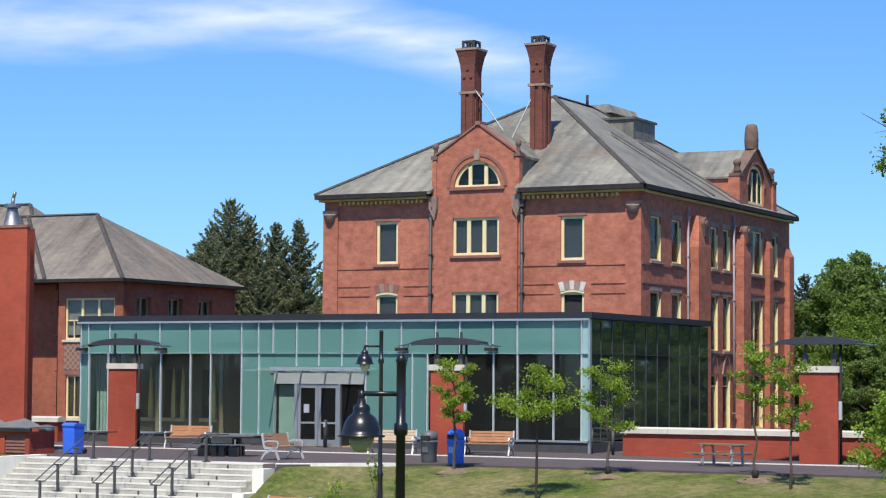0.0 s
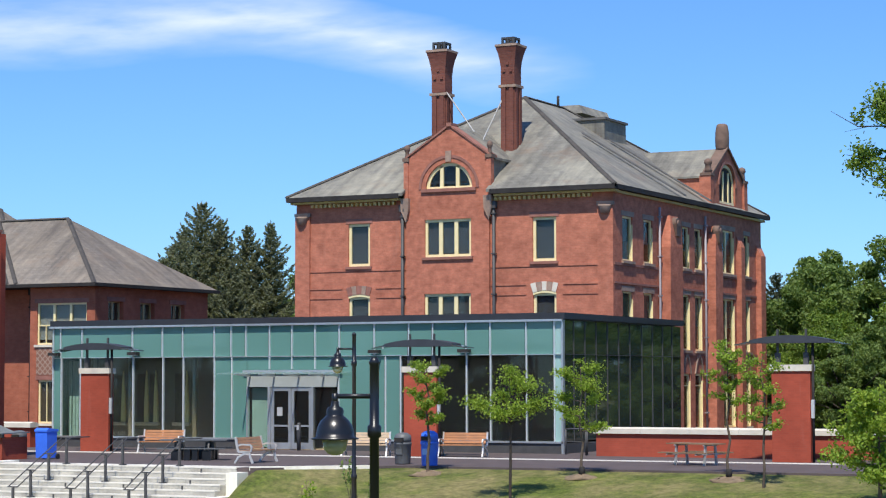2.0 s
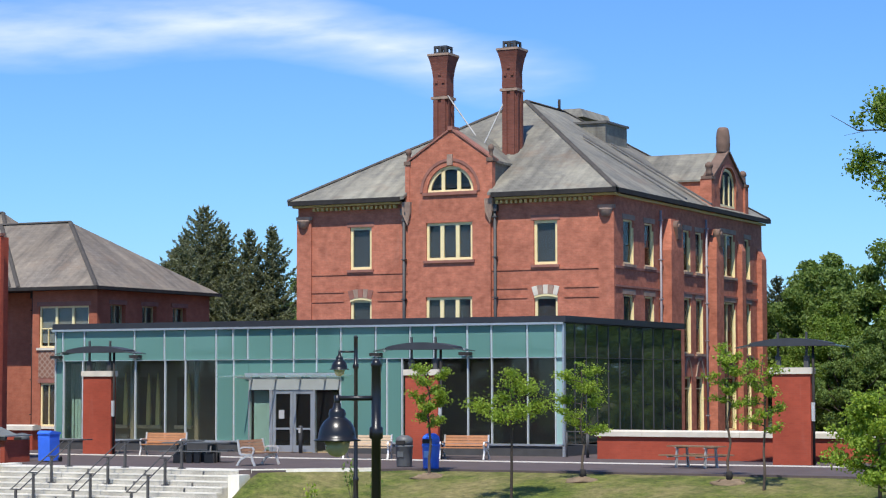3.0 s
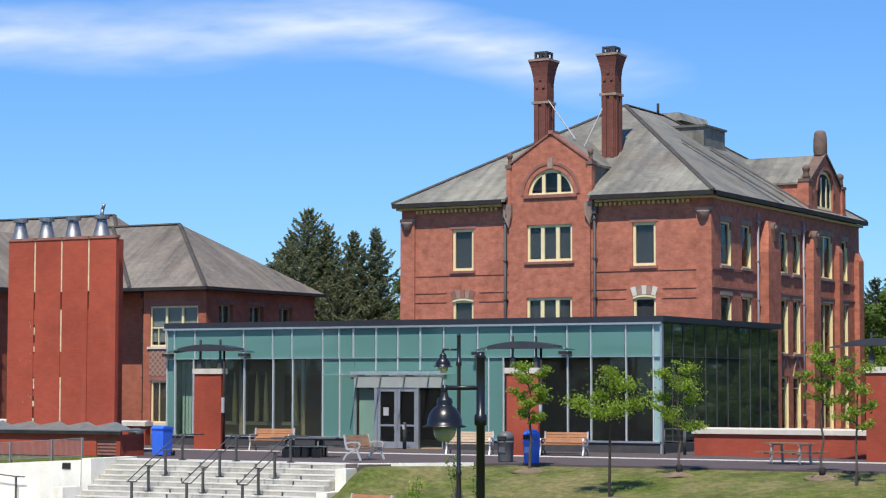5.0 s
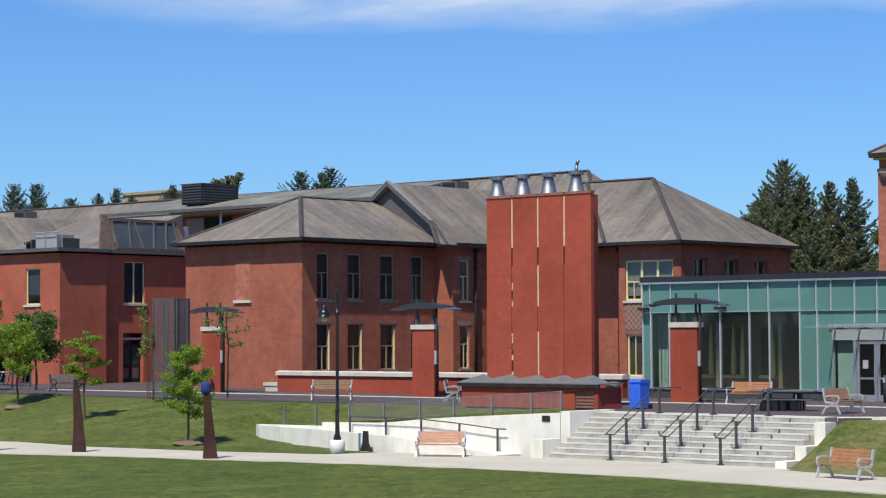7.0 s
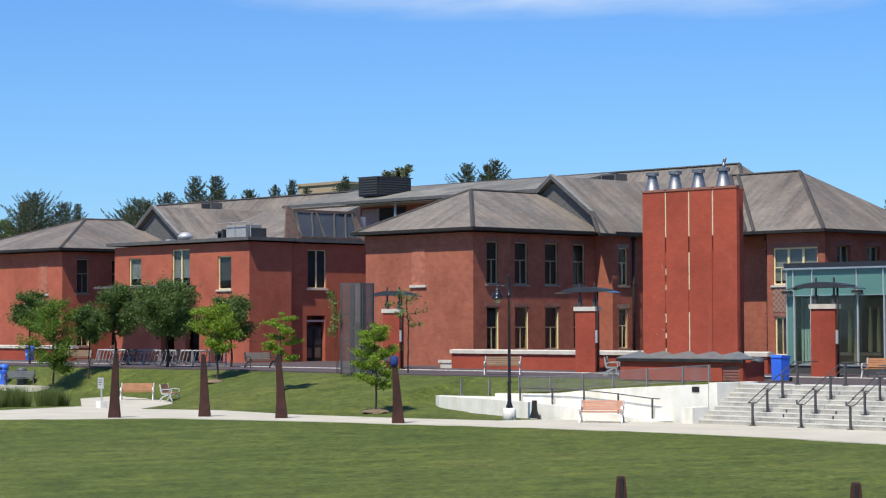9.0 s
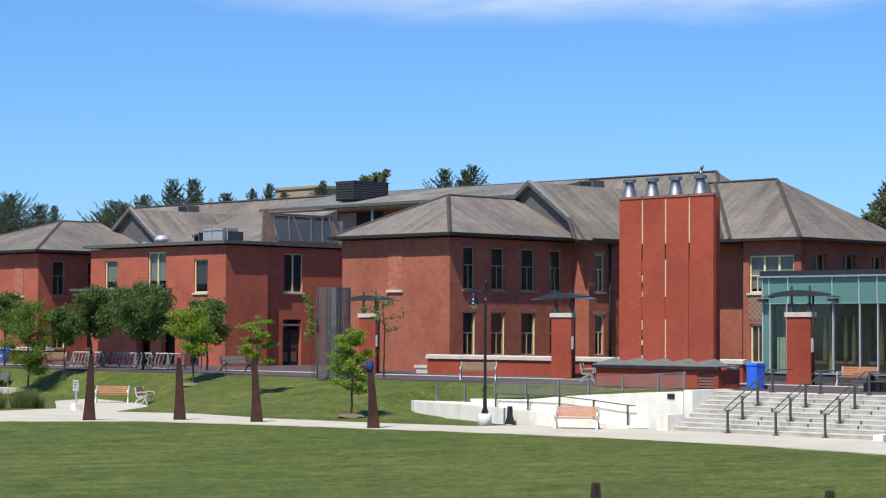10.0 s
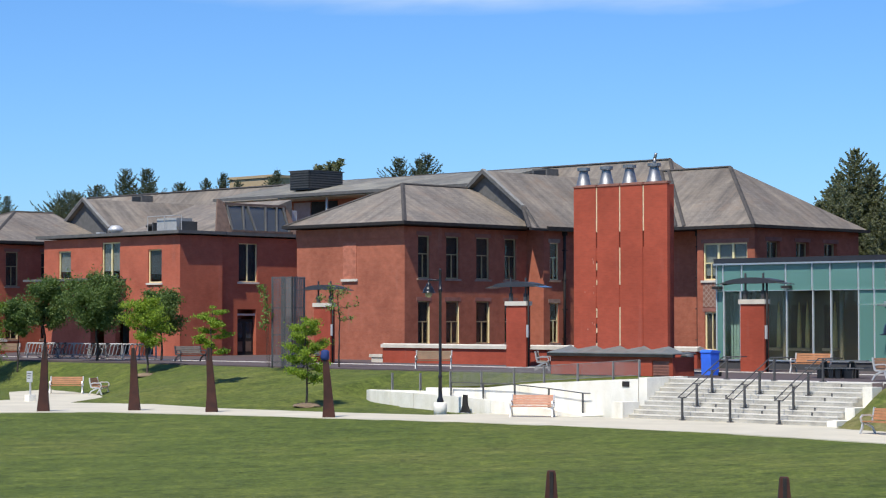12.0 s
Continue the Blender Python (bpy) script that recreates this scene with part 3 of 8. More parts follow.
def window(house, face, plane, u0, u1, z0, z1, lights=1, transom=None, arch=False, sill=LIMESTONE, lintel=STONE_BROWN, frame_mat=FRAME, depth=0.14, bars=0.0, stripe=None, reveal=None, pane_backing=None, fw=0.075, low=0.35):
    """A framed window with its panes, sill and lintel, set into an opening of a wall."""
    w = new("window")
    w.parent = house
    bm = bmesh.new()
    rails = [(u0, u0 + fw, z0, z1), (u1 - fw, u1, z0, z1), (u0 + fw, u1 - fw, z0, z0 + fw), (u0 + fw, u1 - fw, z1 - fw, z1)]
    step = (u1 - u0) / lights
    for i in range(1, lights):
        rails.append((u0 + i * step - 0.75 * fw, u0 + i * step + 0.75 * fw, z0 + fw, z1 - fw))
    if transom:
        rails.append((u0 + fw, u1 - fw, transom - 0.03, transom + 0.03))
    if bars:
        for i in range(lights):
            mid = u0 + (i + 0.5) * step
            rails.append((mid - bars, mid + bars, z0 + fw, transom if transom else z1 - fw))
    for a, b, c, d in rails:
        box(bm, *on_face(face, plane, a, b, depth - 0.05, depth + 0.05, c, d))
    part("frame", bm, frame_mat, w)
    for i in range(lights):
        boxpart("pane", on_face(face, plane, u0 + i * step + 0.03, u0 + (i + 1) * step - 0.03, depth, depth + 0.012, z0 + 0.03, z1 - 0.03), GLASS_WIN, w)
    # sheet behind the glass: blind, curtain, or painted darkness of the room
    if pane_backing:
        boxpart("pane_backing", on_face(face, plane, u0 + 0.02, u1 - 0.02, depth + 0.10, depth + 0.12, z0 + (z1 - z0) * low, z1), pane_backing, w, "sheet behind the panes for a blind, curtain or dark room tone")
    if reveal:
        boxpart("reveal", on_face(face, plane, u1 - 0.02, u1 + 0.004, 0.006, depth + 0.02, z0 + 0.02, z1 - 0.35), reveal, w)
    if sill:
        boxpart("sill", on_face(face, plane, u0 - 0.12, u1 + 0.12, -0.10, depth - 0.04, z0 - 0.13, z0 - 0.004), sill, w, "", 0.015)
    if lintel and not arch:
        boxpart("lintel", on_face(face, plane, u0 - 0.14, u1 + 0.14, -0.025, 0.10, z1 + 0.004, z1 + 0.24), lintel, w, "", 0.01)
    if lintel and arch:
        # shallow arched head of the frame
        bm = bmesh.new()
        mid, half, n = (u0 + u1) / 2, (u1 - u0) / 2, 8
        rise = lambda a: 0.10 * (1 - a * a)
        for i in range(n):
            a, b = -1 + 2 * i / n, -1 + 2 * (i + 1) / n
            prism(bm, [(mid + half * a, plane - 0.012, z1 - 0.10 + rise(a)), (mid + half * b, plane - 0.012, z1 - 0.10 + rise(b)), (mid + half * b, plane - 0.012, z1 + 0.006 + rise(b)), (mid + half * a, plane - 0.012, z1 + 0.006 + rise(a))], (0, 0.10, 0))
        part("arched_head", bm, frame_mat, w)
        fan = 5
        for i in range(fan):
            bm = bmesh.new()
            a0 = -0.5 + i / fan
            a1 = -0.5 + (i + 1) / fan - 0.02
            mid, half = (u0 + u1) / 2, (u1 - u0) / 2
            quad = []
            for a, r in ((a0, 0.0), (a1, 0.0), (a1, 0.42), (a0, 0.42)):
                uu = mid + 2 * a * half * (1 + 0.55 * r)
                zz = z1 + 0.01 + r + 0.10 * (1 - (2 * a) ** 2)
                quad.append((uu, plane - 0.03, zz) if face == "y" else (plane + 0.03, uu, zz))
            prism(bm, quad, (0, 0.12, 0) if face == "y" else (-0.12, 0, 0))
            part("voussoir", bm, (stripe or LIMESTONE) if i % 2 == 0 else STONE_BROWN, w)
    return w


def roof_sheet(name, quads, mat, house, thick=0.12, label=""):
    """Roof planes as solid slabs that meet at their edges."""
    bm = bmesh.new()
    for q in quads:
        prism(bm, q, (0, 0, -thick))
    return part(name, bm, mat, house, label)


def ridge_cap(house, p, q, mat=HIP, r=0.14):
    bm = bmesh.new()
    p, q = Vector(p), Vector(q)
    side = (q - p).cross(Vector((0, 0, 1))).normalized() * r
    up = Vector((0, 0, 0.09))
    prism(bm, [p - side, p + up, p + side], q - p)
    return part("ridge_cap", bm, mat, house)


def downpipe(house, x, y, z0, z1, mat=STEEL_GREY, r=0.07, hopper=True):
    bm = bmesh.new()
    tube(bm, (x, y, z0), (x, y, z1), r, n=8)
    if hopper:
        box(bm, x - 0.14, x + 0.14, y - 0.12, y + 0.12, z1 - 0.02, z1 + 0.30)
    z = z0 + 1.2
    while z < z1:
        box(bm, x - r - 0.03, x + r + 0.03, y - r - 0.02, y + r + 0.06, z, z + 0.06)
        z += 1.9
    return part("downpipe", bm, mat, house)


# ---- ground ----
from mathutils import geometry


def level(table, x):
    return float(np.interp(x, [p[0] for p in table], [p[1] for p in table]))


EDGE = [(-200, 68.5), (-92, 68.5), (-75, 66.4), (-63, 66.4), (-62, 65.0), (-49.6, 65.0), (-49.5, 63.2), (-38.9, 63.2), (-37.5, 64.4), (-35.9, 66.0), (-35.0, 66.9), (100, 66.7)]
FAR = [(-200, 66.5), (-97, 65), (-88, 62), (-84, 59.5), (-79.5, 54.2), (-75, 55.8), (-69, 55), (-62, 55.8), (-57.4, 56.9), (-56.4, 60.0), (-50, 60.2), (-39, 60.3), (-38, 59.2), (-30, 57.4), (100, 57.4)]
NEAR = [(-200, -40), (-95, 18), (-74, 43.2), (-70, 48.9), (-63, 51.2), (-57, 52.2), (-51.5, 53.5), (-45.5, 54.0), (-40, 53.9), (-35.3, 53.2), (-31, 52.4), (100, 52.4)]
LOW = -1.58
FOOT = [(-68, -1.10), (-65.5, -1.36), (-63, -1.44), (-61, -1.50), (-58.8, -1.62), (-40, -1.66)]


def ground_z(x, y):
    e, f, n = level(EDGE, x), level(FAR, x), level(NEAR, x)
    if y >= e:
        return -0.06
    if -68 < x < -62.5 and y >= f:
        return float(np.interp(y, (f, 60.6, 62.0, e), (LOW - 0.03, level(FOOT, x), level(FOOT, x) + 0.02, -0.06)))
    if -62.5 <= x < -55 and f <= y < 60.2:
        return float(np.interp(y, (f, max(f + 0.1, 60.0)), (LOW - 0.03, level(FOOT, x))))
    if -62.5 <= x < -38.9 and y > f - 0.5:
        return LOW - 0.12
    if y >= f:
        k = (y - f) / max(0.1, e - f)
        k = k * k * (3 - 2 * k) * 0.45 + k * 0.55
        return LOW - 0.03 + k * (-LOW - 0.03)
    if y >= n:
        return LOW - 0.035
    return max(-3.3, LOW - 0.02 - 0.05 * (n - y) + 0.03 * noise.noise((x * 0.08, y * 0.08, 0)))


def ground():
    xs = [-900, -600, -400, -280, -200, -160, -140, -130] + [-125 + 0.75 * i for i in range(154)] + [-8, -4, 0, 8, 20, 40, 80, 160, 300, 600, 900]
    ys = [-600, -300, -150, -80, -40, -20, -5] + [2.0 * i for i in range(0, 17)] + [34 + 0.6 * i for i in range(62)] + [72, 76, 90, 120, 180, 300, 600, 1200, 2500]
    verts = [(x, y, ground_z(x, y)) for y in ys for x in xs]
    w = len(xs)
    faces = [(j * w + i, j * w + i + 1, (j + 1) * w + i + 1, (j + 1) * w + i) for j in range(len(ys) - 1) for i in range(w - 1)]
    me = bpy.data.meshes.new("ground")
    me.from_pydata(verts, [], faces)
    for p in me.polygons:
        p.use_smooth = True
    me.materials.append(GRASS)
    tagged(new("ground", me), "mown green lawn and grassy bank with dry patches", "lawn", kind="structure")


def flat_piece(name, outline, z, thick, mat, label, category):
    bm = bmesh.new()
    k = len(outline)
    low, top = ([bm.verts.new((x, y, h)) for x, y in outline] for h in (z - thick, z))
    for a, b, c in geometry.tessellate_polygon([[Vector((x, y, 0)) for x, y in outline]]):
        bm.faces.new((top[a], top[b], top[c]))
    for i in range(k):
        bm.faces.new((low[i], low[(i + 1) % k], top[(i + 1) % k], top[i]))
    return solid(name, bm, mat, label, category, "structure")


ground()
flat_piece("pavement", [(-200, 140), (-200, 68.5), (-92, 68.5), (-75, 66.4), (-63, 66.5), (-51.4, 66.5), (-50.6, 65.0), (-49.6, 65.0), (-49.5, 63.2), (-38.9, 63.2), (-37.5, 64.4), (-35.9, 66.0), (-35.0, 66.9), (60, 66.7), (60, 140)],
           0.0, 0.25, PAVER, "dark brown paved terrace in front of the buildings", "pavement")
flat_piece("path", [(100, 52.4), (100, 57.4), (-30, 57.4), (-38, 59.2), (-39, 60.5), (-50, 60.5), (-51.4, 60.35), (-56.4, 60.2), (-57.4, 56.9), (-62, 55.8), (-69, 55), (-75, 55.8), (-79.5, 54.2), (-84, 59.5), (-88, 62.2),
                    (-92, 65.2), (-96.5, 64.6), (-94.5, 60.8), (-84.6, 54.2), (-83.2, 48.6), (-102, 28), (-120, 5), (-112, 0), (-95, 18), (-74, 43.2), (-70, 48.9), (-63, 51.2), (-57, 52.2), (-51.5, 53.5), (-45.5, 54.0), (-40, 53.9), (-35.3, 53.2), (-31, 52.4)],
           LOW, 0.2, PATH, "pale concrete footpath between lawn and bank", "path")
flat_piece("bench_pad", [(-113.5, 66.9), (-106.0, 66.7), (-105.4, 65.9), (-106.5, 65.2), (-113.5, 64.9)], -1.2, 0.35, PATH, "small pale concrete pad beside the planting bed", "pavement")
flat_piece("kerb", [(-150, 73.5), (60, 73.5), (60, 73.80), (-150, 73.80)], 0.03, 0.15, KERB, "white stone kerb along the terrace", "kerb")


flat_piece("kerb", [(-38.95, 63.19), (-37.5, 64.38), (-35.9, 65.98), (-35.98, 66.08), (-37.6, 64.52), (-39.0, 63.36)], 0.04, 0.13, CONCRETE, "curved pale concrete edging beside the steps", "kerb")


# ---- steps ----
def steps():
    x0, x1, y0 = -49.4, -39.45, 60.5
    rise, going = -LOW / 9, 0.335
    st = thing("staircase", "broad pale concrete steps up to the terrace", "stairs", (0, 0, 0), kind="structure")
    for i in range(9):
        top = LOW + (i + 1) * rise + (0.004 if i == 8 else 0)
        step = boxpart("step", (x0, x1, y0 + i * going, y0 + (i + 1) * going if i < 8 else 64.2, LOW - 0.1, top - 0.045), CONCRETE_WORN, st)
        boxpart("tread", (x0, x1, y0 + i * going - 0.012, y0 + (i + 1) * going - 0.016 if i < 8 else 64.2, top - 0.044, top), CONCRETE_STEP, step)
    # stepped cheek walls
    for xa, xb in ((-39.44, -39.0), (-49.85, -49.41)):
        for ya, yb, top in ((61.69, 64.4, 0.06),) if xa < -45 else ((60.1, 61.3, -1.35), (61.31, 62.5, -0.90), (62.51, 64.4, -0.14)):
            boxpart("cheek_wall", (xa, xb, ya, yb, LOW - 0.1, top), CONCRETE, st, "", 0.02)
    boxpart("cheek_block", (-50.0, -49.41, 60.1, 61.2, LOW - 0.1, -0.92), CONCRETE, st, "", 0.02)
    return st


steps()


# ---- main building ----
def hole_list(wins):
    return [(w[0], w[1], w[2], w[3]) for w in wins]


def main_building():
    h = thing("brick_hall", "three-storey red brick hall with slate hip roof and tall chimneys", "building", (0, 0, 0))
    X0, X1, Y0, Y1, EZ = -54.75, -37.9, 93.0, 114.4, 11.55
    G0, G1 = -48.55, -44.15          # gabled centre bay
    single = [(-51.82, -50.62, 8.42, 10.5), (-41.98, -40.78, 8.42, 10.5)]
    low = [(-51.80, -50.62, 4.6, 6.95), (-41.96, -40.78, 4.6, 6.95)]
    bm = bmesh.new()
    wall_grid(bm, "y", Y0, 0.4, X0, G0, 0, EZ, [single[0], low[0]])
    part("wall", bm, BRICK_MAIN, h)
    bm = bmesh.new()
    wall_grid(bm, "y", Y0, 0.4, G1, X1, 0, EZ, [single[1], low[1]])
    part("wall", bm, BRICK_MAIN, h)
    for s in single:
        window(h, "y", Y0, *s, sill=STONE_RED, lintel=STONE_RED, fw=0.135, pane_backing=BLIND, low=0.02)
    for s, pale in zip(low, (STONE_RED, LIMESTONE)):
        window(h, "y", Y0, *s, arch=True, stripe=pale, fw=0.13, pane_backing=BLIND, low=0.3)
    # centre bay, 0.15 proud, with its gable and half-round window
    P = Y0 - 0.15
    tri = [(-47.56, -45.10, 8.75, 10.55), (-47.58, -45.12, 4.6, 7.0)]
    mid = (G0 + G1) / 2 + 0.12
    bm = bmesh.new()
    wall_grid(bm, "y", P, 0.55, G0, G1, 0, 12.018, tri)
    part("wall", bm, BRICK_MAIN, h)
    bm = bmesh.new()
    # gable wall round the half-round opening
    cx, cz, r = -46.27, 12.02, 1.24
    arc = [(cx + r * math.cos(a), P, cz + r * math.sin(a)) for a in (math.pi * i / 14 for i in range(15))]
    right = [(G1, P, 12.02), (G1, P, 13.55), (mid, P, 15.0)]
    left = [(G0, P, 12.02), (G0, P, 13.55), (mid, P, 15.0)]
    ra, la = arc[:8], arc[7:][::-1]
    def rim(edge, n):
        fs = [k / (n - 1) for k in range(n)]
        return [Vector(edge[0]).lerp(Vector(edge[1]), f / 0.5) if f <= 0.5 else Vector(edge[1]).lerp(Vector(edge[2]), (f - 0.5) / 0.5) for f in fs]
    outer = rim(right, 8) + rim(left, 8)[::-1][1:]
    loops = [[bm.verts.new(Vector(p) + Vector((0, s, 0))) for p in ring] for s in (0, 0.55) for ring in (arc, outer)]
    fi, fo, bi, bo = loops
    for k in range(14):
        for a, b in ((fi, fo), (fo, bo), (bo, bi), (bi, fi)):
            bm.faces.new((a[k], b[k], b[k + 1], a[k + 1]))
    for k in (0, 14):
        bm.faces.new((fi[k], fo[k], bo[k], bi[k]))
    part("gable_wall", bm, BRICK_MAIN, h)
    for s in tri:
        window(h, "y", P, *s, lights=3, sill=STONE_RED, lintel=None, fw=0.13, pane_backing=BLIND, low=0.1)
    lun = new("window")
    lun.parent = h
    bm = bmesh.new()
    for k in range(14):
        a, b = math.pi * k / 14, math.pi * (k + 1) / 14
        prism(bm, [(cx + q * math.cos(t), P + 0.1, cz + q * math.sin(t)) for q, t in ((r - 0.16, a), (r, a), (r, b), (r - 0.16, b))], (0, 0.1, 0))
    for u in (-0.42, 0.42):
        box(bm, cx + u - 0.09, cx + u + 0.09, P + 0.1, P + 0.2, cz, cz + 1.08)
    box(bm, cx - r, cx + r, P + 0.09, P + 0.2, cz, cz + 0.1)
    part("frame", bm, FRAME, lun)
    bm = bmesh.new()
    prism(bm, [(cx + (r - 0.03) * math.cos(math.pi * k / 14), P + 0.15, cz + 0.02 + (r - 0.03) * math.sin(math.pi * k / 14)) for k in range(15)], (0, 0.012, 0))
    part("pane", bm, GLASS_WIN, lun)
    boxpart("sill", (cx - 1.45, cx + 1.45, P - 0.1, P + 0.08, cz - 0.16, cz - 0.004), STONE_RED, lun, "", 0.02)
    bm = bmesh.new()
    for k in range(16):
        a, b = math.pi * k / 16, math.pi * (k + 1) / 16
        prism(bm, [(cx + q * math.cos(t), P - 0.035, cz + q * math.sin(t)) for q, t in ((r + 0.22, a), (r + 0.36, a), (r + 0.36, b), (r + 0.22, b))], (0, 0.05, 0))
    part("arch_moulding", bm, STONE_RED, h)
    boxpart("keystone", (cx - 0.15, cx + 0.15, P - 0.07, P + 0.05, cz + r + 0.02, cz + r + 0.55), STONE_BROWN, h, "", 0.03)
    # gable copings, kneelers and finials
    for s in (-1, 1):
        xe = (G0 + G1) / 2 + s * (G1 - G0) / 2
        bm = bmesh.new()
        prism(bm, [(xe + s * 0.14, P - 0.06, 13.44), (mid, P - 0.06, 14.99), (mid, P - 0.06, 15.09), (xe + s * 0.14, P - 0.06, 13.53)], (0, 0.7, 0))
        part("coping", bm, STONE_RED, h)
        bm = bmesh.new()
        box(bm, xe - 0.17, xe + 0.17, P - 0.09, P + 0.4, 13.38, 13.56)
        lathe(bm, (xe, P + 0.10, 13.56), [(0.12, 0), (0.10, 0.12), (0.09, 0.30), (0.13, 0.36), (0.15, 0.46), (0.12, 0.58), (0.04, 0.64)], 10)
        part("finial", bm, STONE_DARK, h)
        bm = bmesh.new()
        box(bm, xe - 0.12, xe + 0.12, P - 0.05, P + 0.3, 10.6, 13.35)
        part("kneeler", bm, BRICK_MAIN, h)
        bm = bmesh.new()
        prism(bm, [(xe - 0.22, P - 0.22, 11.6), (xe + 0.22, P - 0.22, 11.6), (xe + 0.2, P - 0.2, 11.0), (xe, P - 0.05, 10.45), (xe - 0.2, P - 0.2, 11.0)], (0, 0.3, 0))
        part("corbel", bm, STONE_BROWN, h)
    bm = bmesh.new()
    box(bm, mid - 0.13, mid + 0.13, P - 0.09, P + 0.6, 14.97, 15.15)
    part("apex_stone", bm, STONE_RED, h, "", 0.04)
    # corner pilasters with bowl corbels
    for xa, xb, ya in ((X0, X0 + 0.8, Y0), (X1 - 0.75, X1, Y0)):
        boxpart("pilaster", (xa - 0.02, xb, ya - 0.1, ya - 0.003, 0, 10.9), BRICK_MAIN, h)
        boxpart("capital", (xa - 0.03, xb + 0.05, ya - 0.16, ya - 0.003, 10.93, 11.10), STONE_BROWN, h, "", 0.03)
        bm = bmesh.new()
        lathe(bm, ((xa + xb) / 2, ya - 0.12, 10.52), [(0.06, 0.0), (0.19, 0.06), (0.27, 0.18), (0.31, 0.33), (0.34, 0.405)], 12)
        part("corbel", bm, STONE_BROWN, h)
    # string courses
    for za, zb in ((8.18, 8.30), (7.32, 7.42), (6.86, 6.94)):
        for xa, xb in ((X0 + 0.8, G0), (G1, X1 - 0.75)):
            cuts = [s for s in low if xa < s[0] < xb and za > 6.5]
            spans = [(xa, xb)] if not cuts or za > 8 else [(xa, cuts[0][0] - 0.35), (cuts[0][1] + 0.35, xb)]
            for a, b in spans:
                boxpart("string_course", (a, b, Y0 - 0.035, Y0 - 0.003, za, zb), BRICK_MAIN, h)
    # eaves: gutter and dentils
    for xa, xb in ((X0 - 0.24, G0 - 0.22), (G1 + 0.22, X1 + 0.3)):
        boxpart("gutter", (xa, xb, Y0 - 0.60, Y0 - 0.36, 11.63, 11.85), GUTTER, h, "", 0.02)
        boxpart("soffit", (xa + 0.1, xb - 0.1, Y0 - 0.355, Y0 + 0.2, 11.53, 11.66), DENTIL, h)
        first, last = (X0 + 0.95, G0 - 0.35) if xa < G0 else (G1 + 0.3, X1 - 0.95)
        n = int((last - first) / 0.25)
        for i in range(n):
            u = first + i * 0.25
            boxpart("dentil", (u, u + 0.13, Y0 - 0.24, Y0 - 0.003, 11.34, 11.49), DENTIL, h)
    # side wall
    sw = [(94.05, 95.35, 8.42, 10.5), (96.75, 97.95, 8.42, 10.5), (102.05, 103.05, 8.42, 10.5), (103.8, 104.85, 8.42, 10.5), (107.7, 109.9, 8.42, 10.7), (111.5, 112.4, 8.42, 10.6)]
    sl = [(94.05, 95.35, 4.6, 7.0), (96.75, 97.95, 4.6, 7.0), (102.05, 103.05, 4.35, 7.1), (103.8, 104.85, 4.35, 7.1), (107.7, 109.9, 4.35, 7.1), (111.5, 112.4, 4.35, 7.1)]
    sg = [(102.0, 103.05, 0.4, 3.2), (103.75, 104.85, 0.4, 3.2), (107.7, 109.9, 0.4, 3.2), (111.5, 112.4, 0.4, 3.2)]
    bm = bmesh.new()
    wall_grid(bm, "x", X1, 0.4, Y0 + 0.4, Y1, 0, EZ, sw + sl + sg)
    part("wall", bm, BRICK_MAIN, h)
    boxpart("wall", (X0, X1 - 0.405, Y1 - 0.4, Y1 - 0.002, 0, EZ), BRICK_MAIN, h)
    boxpart("wall", (X0, X0 + 0.4, Y0 + 0.41, Y1 - 0.41, 0, EZ), BRICK_MAIN, h)
    for s in sw + sl:
        window(h, "x", X1, *s, lights=2 if s[1] - s[0] > 1.5 else 1, fw=0.085, reveal=FRAME, sill=STONE_BROWN, pane_backing=BLIND, low=0.45)
    for s in sg:
        window(h, "x", X1, *s, lights=2 if s[1] - s[0] > 1.5 else 1, lintel=None, transom=2.6, fw=0.11, reveal=FRAME)
        bm = bmesh.new()
        m = (s[0] + s[1]) / 2
        w = (s[1] - s[0]) / 2 + 0.1
        for k in range(8):
            a, b = k / 8, (k + 1) / 8
            for q in (-1, 1):
                prism(bm, [(X1 + 0.0, m + q * w * (1 - a), 3.2 + 1.0 * math.sin(a * 1.57)), (X1, m + q * w * (1 - b), 3.2 + 1.0 * math.sin(b * 1.57)),
                           (X1, m + q * (w - 0.12) * (1 - b), 3.2 + 0.85 * math.sin(b * 1.57)), (X1, m + q * (w - 0.12) * (1 - a), 3.2 + 0.85 * math.sin(a * 1.57))], (0.06, 0, 0))
        part("pointed_arch", bm, STONE_BROWN, h)
    for za, zb in ((8.18, 8.30), (7.32, 7.42), (4.1, 4.24)):
        boxpart("string_course", (X1 + 0.003, X1 + 0.05, Y0 + 0.0, Y1, za, zb), STONE_RED, h)
    # buttresses with stone caps, and rain pipes beside them
    for ya, yb, top, d in ((98.9, 100.6, 9.3, 0.55), (105.4, 106.5, 9.2, 0.55), (110.2, 110.8, 9.9, 0.3), (113.5, 114.3, 9.6, 0.3)):
        bm = bmesh.new()
        box(bm, X1 + 0.003, X1 + d, ya, yb, 0, top)
        if d > 0.5:
            # the head narrows and leans back under the eaves
            ring = lambda z, p, q, r: [bm.verts.new(v) for v in ((X1 + 0.004, p, z), (X1 + r, p, z), (X1 + r, q, z), (X1 + 0.004, q, z))]
            lv = [ring(top + 0.002, ya + 0.02, yb, d), ring(top + 0.8, ya + 0.22, yb - 0.02, d - 0.06), ring(top + 1.55, ya + 0.5, yb - 0.08, d - 0.2)]
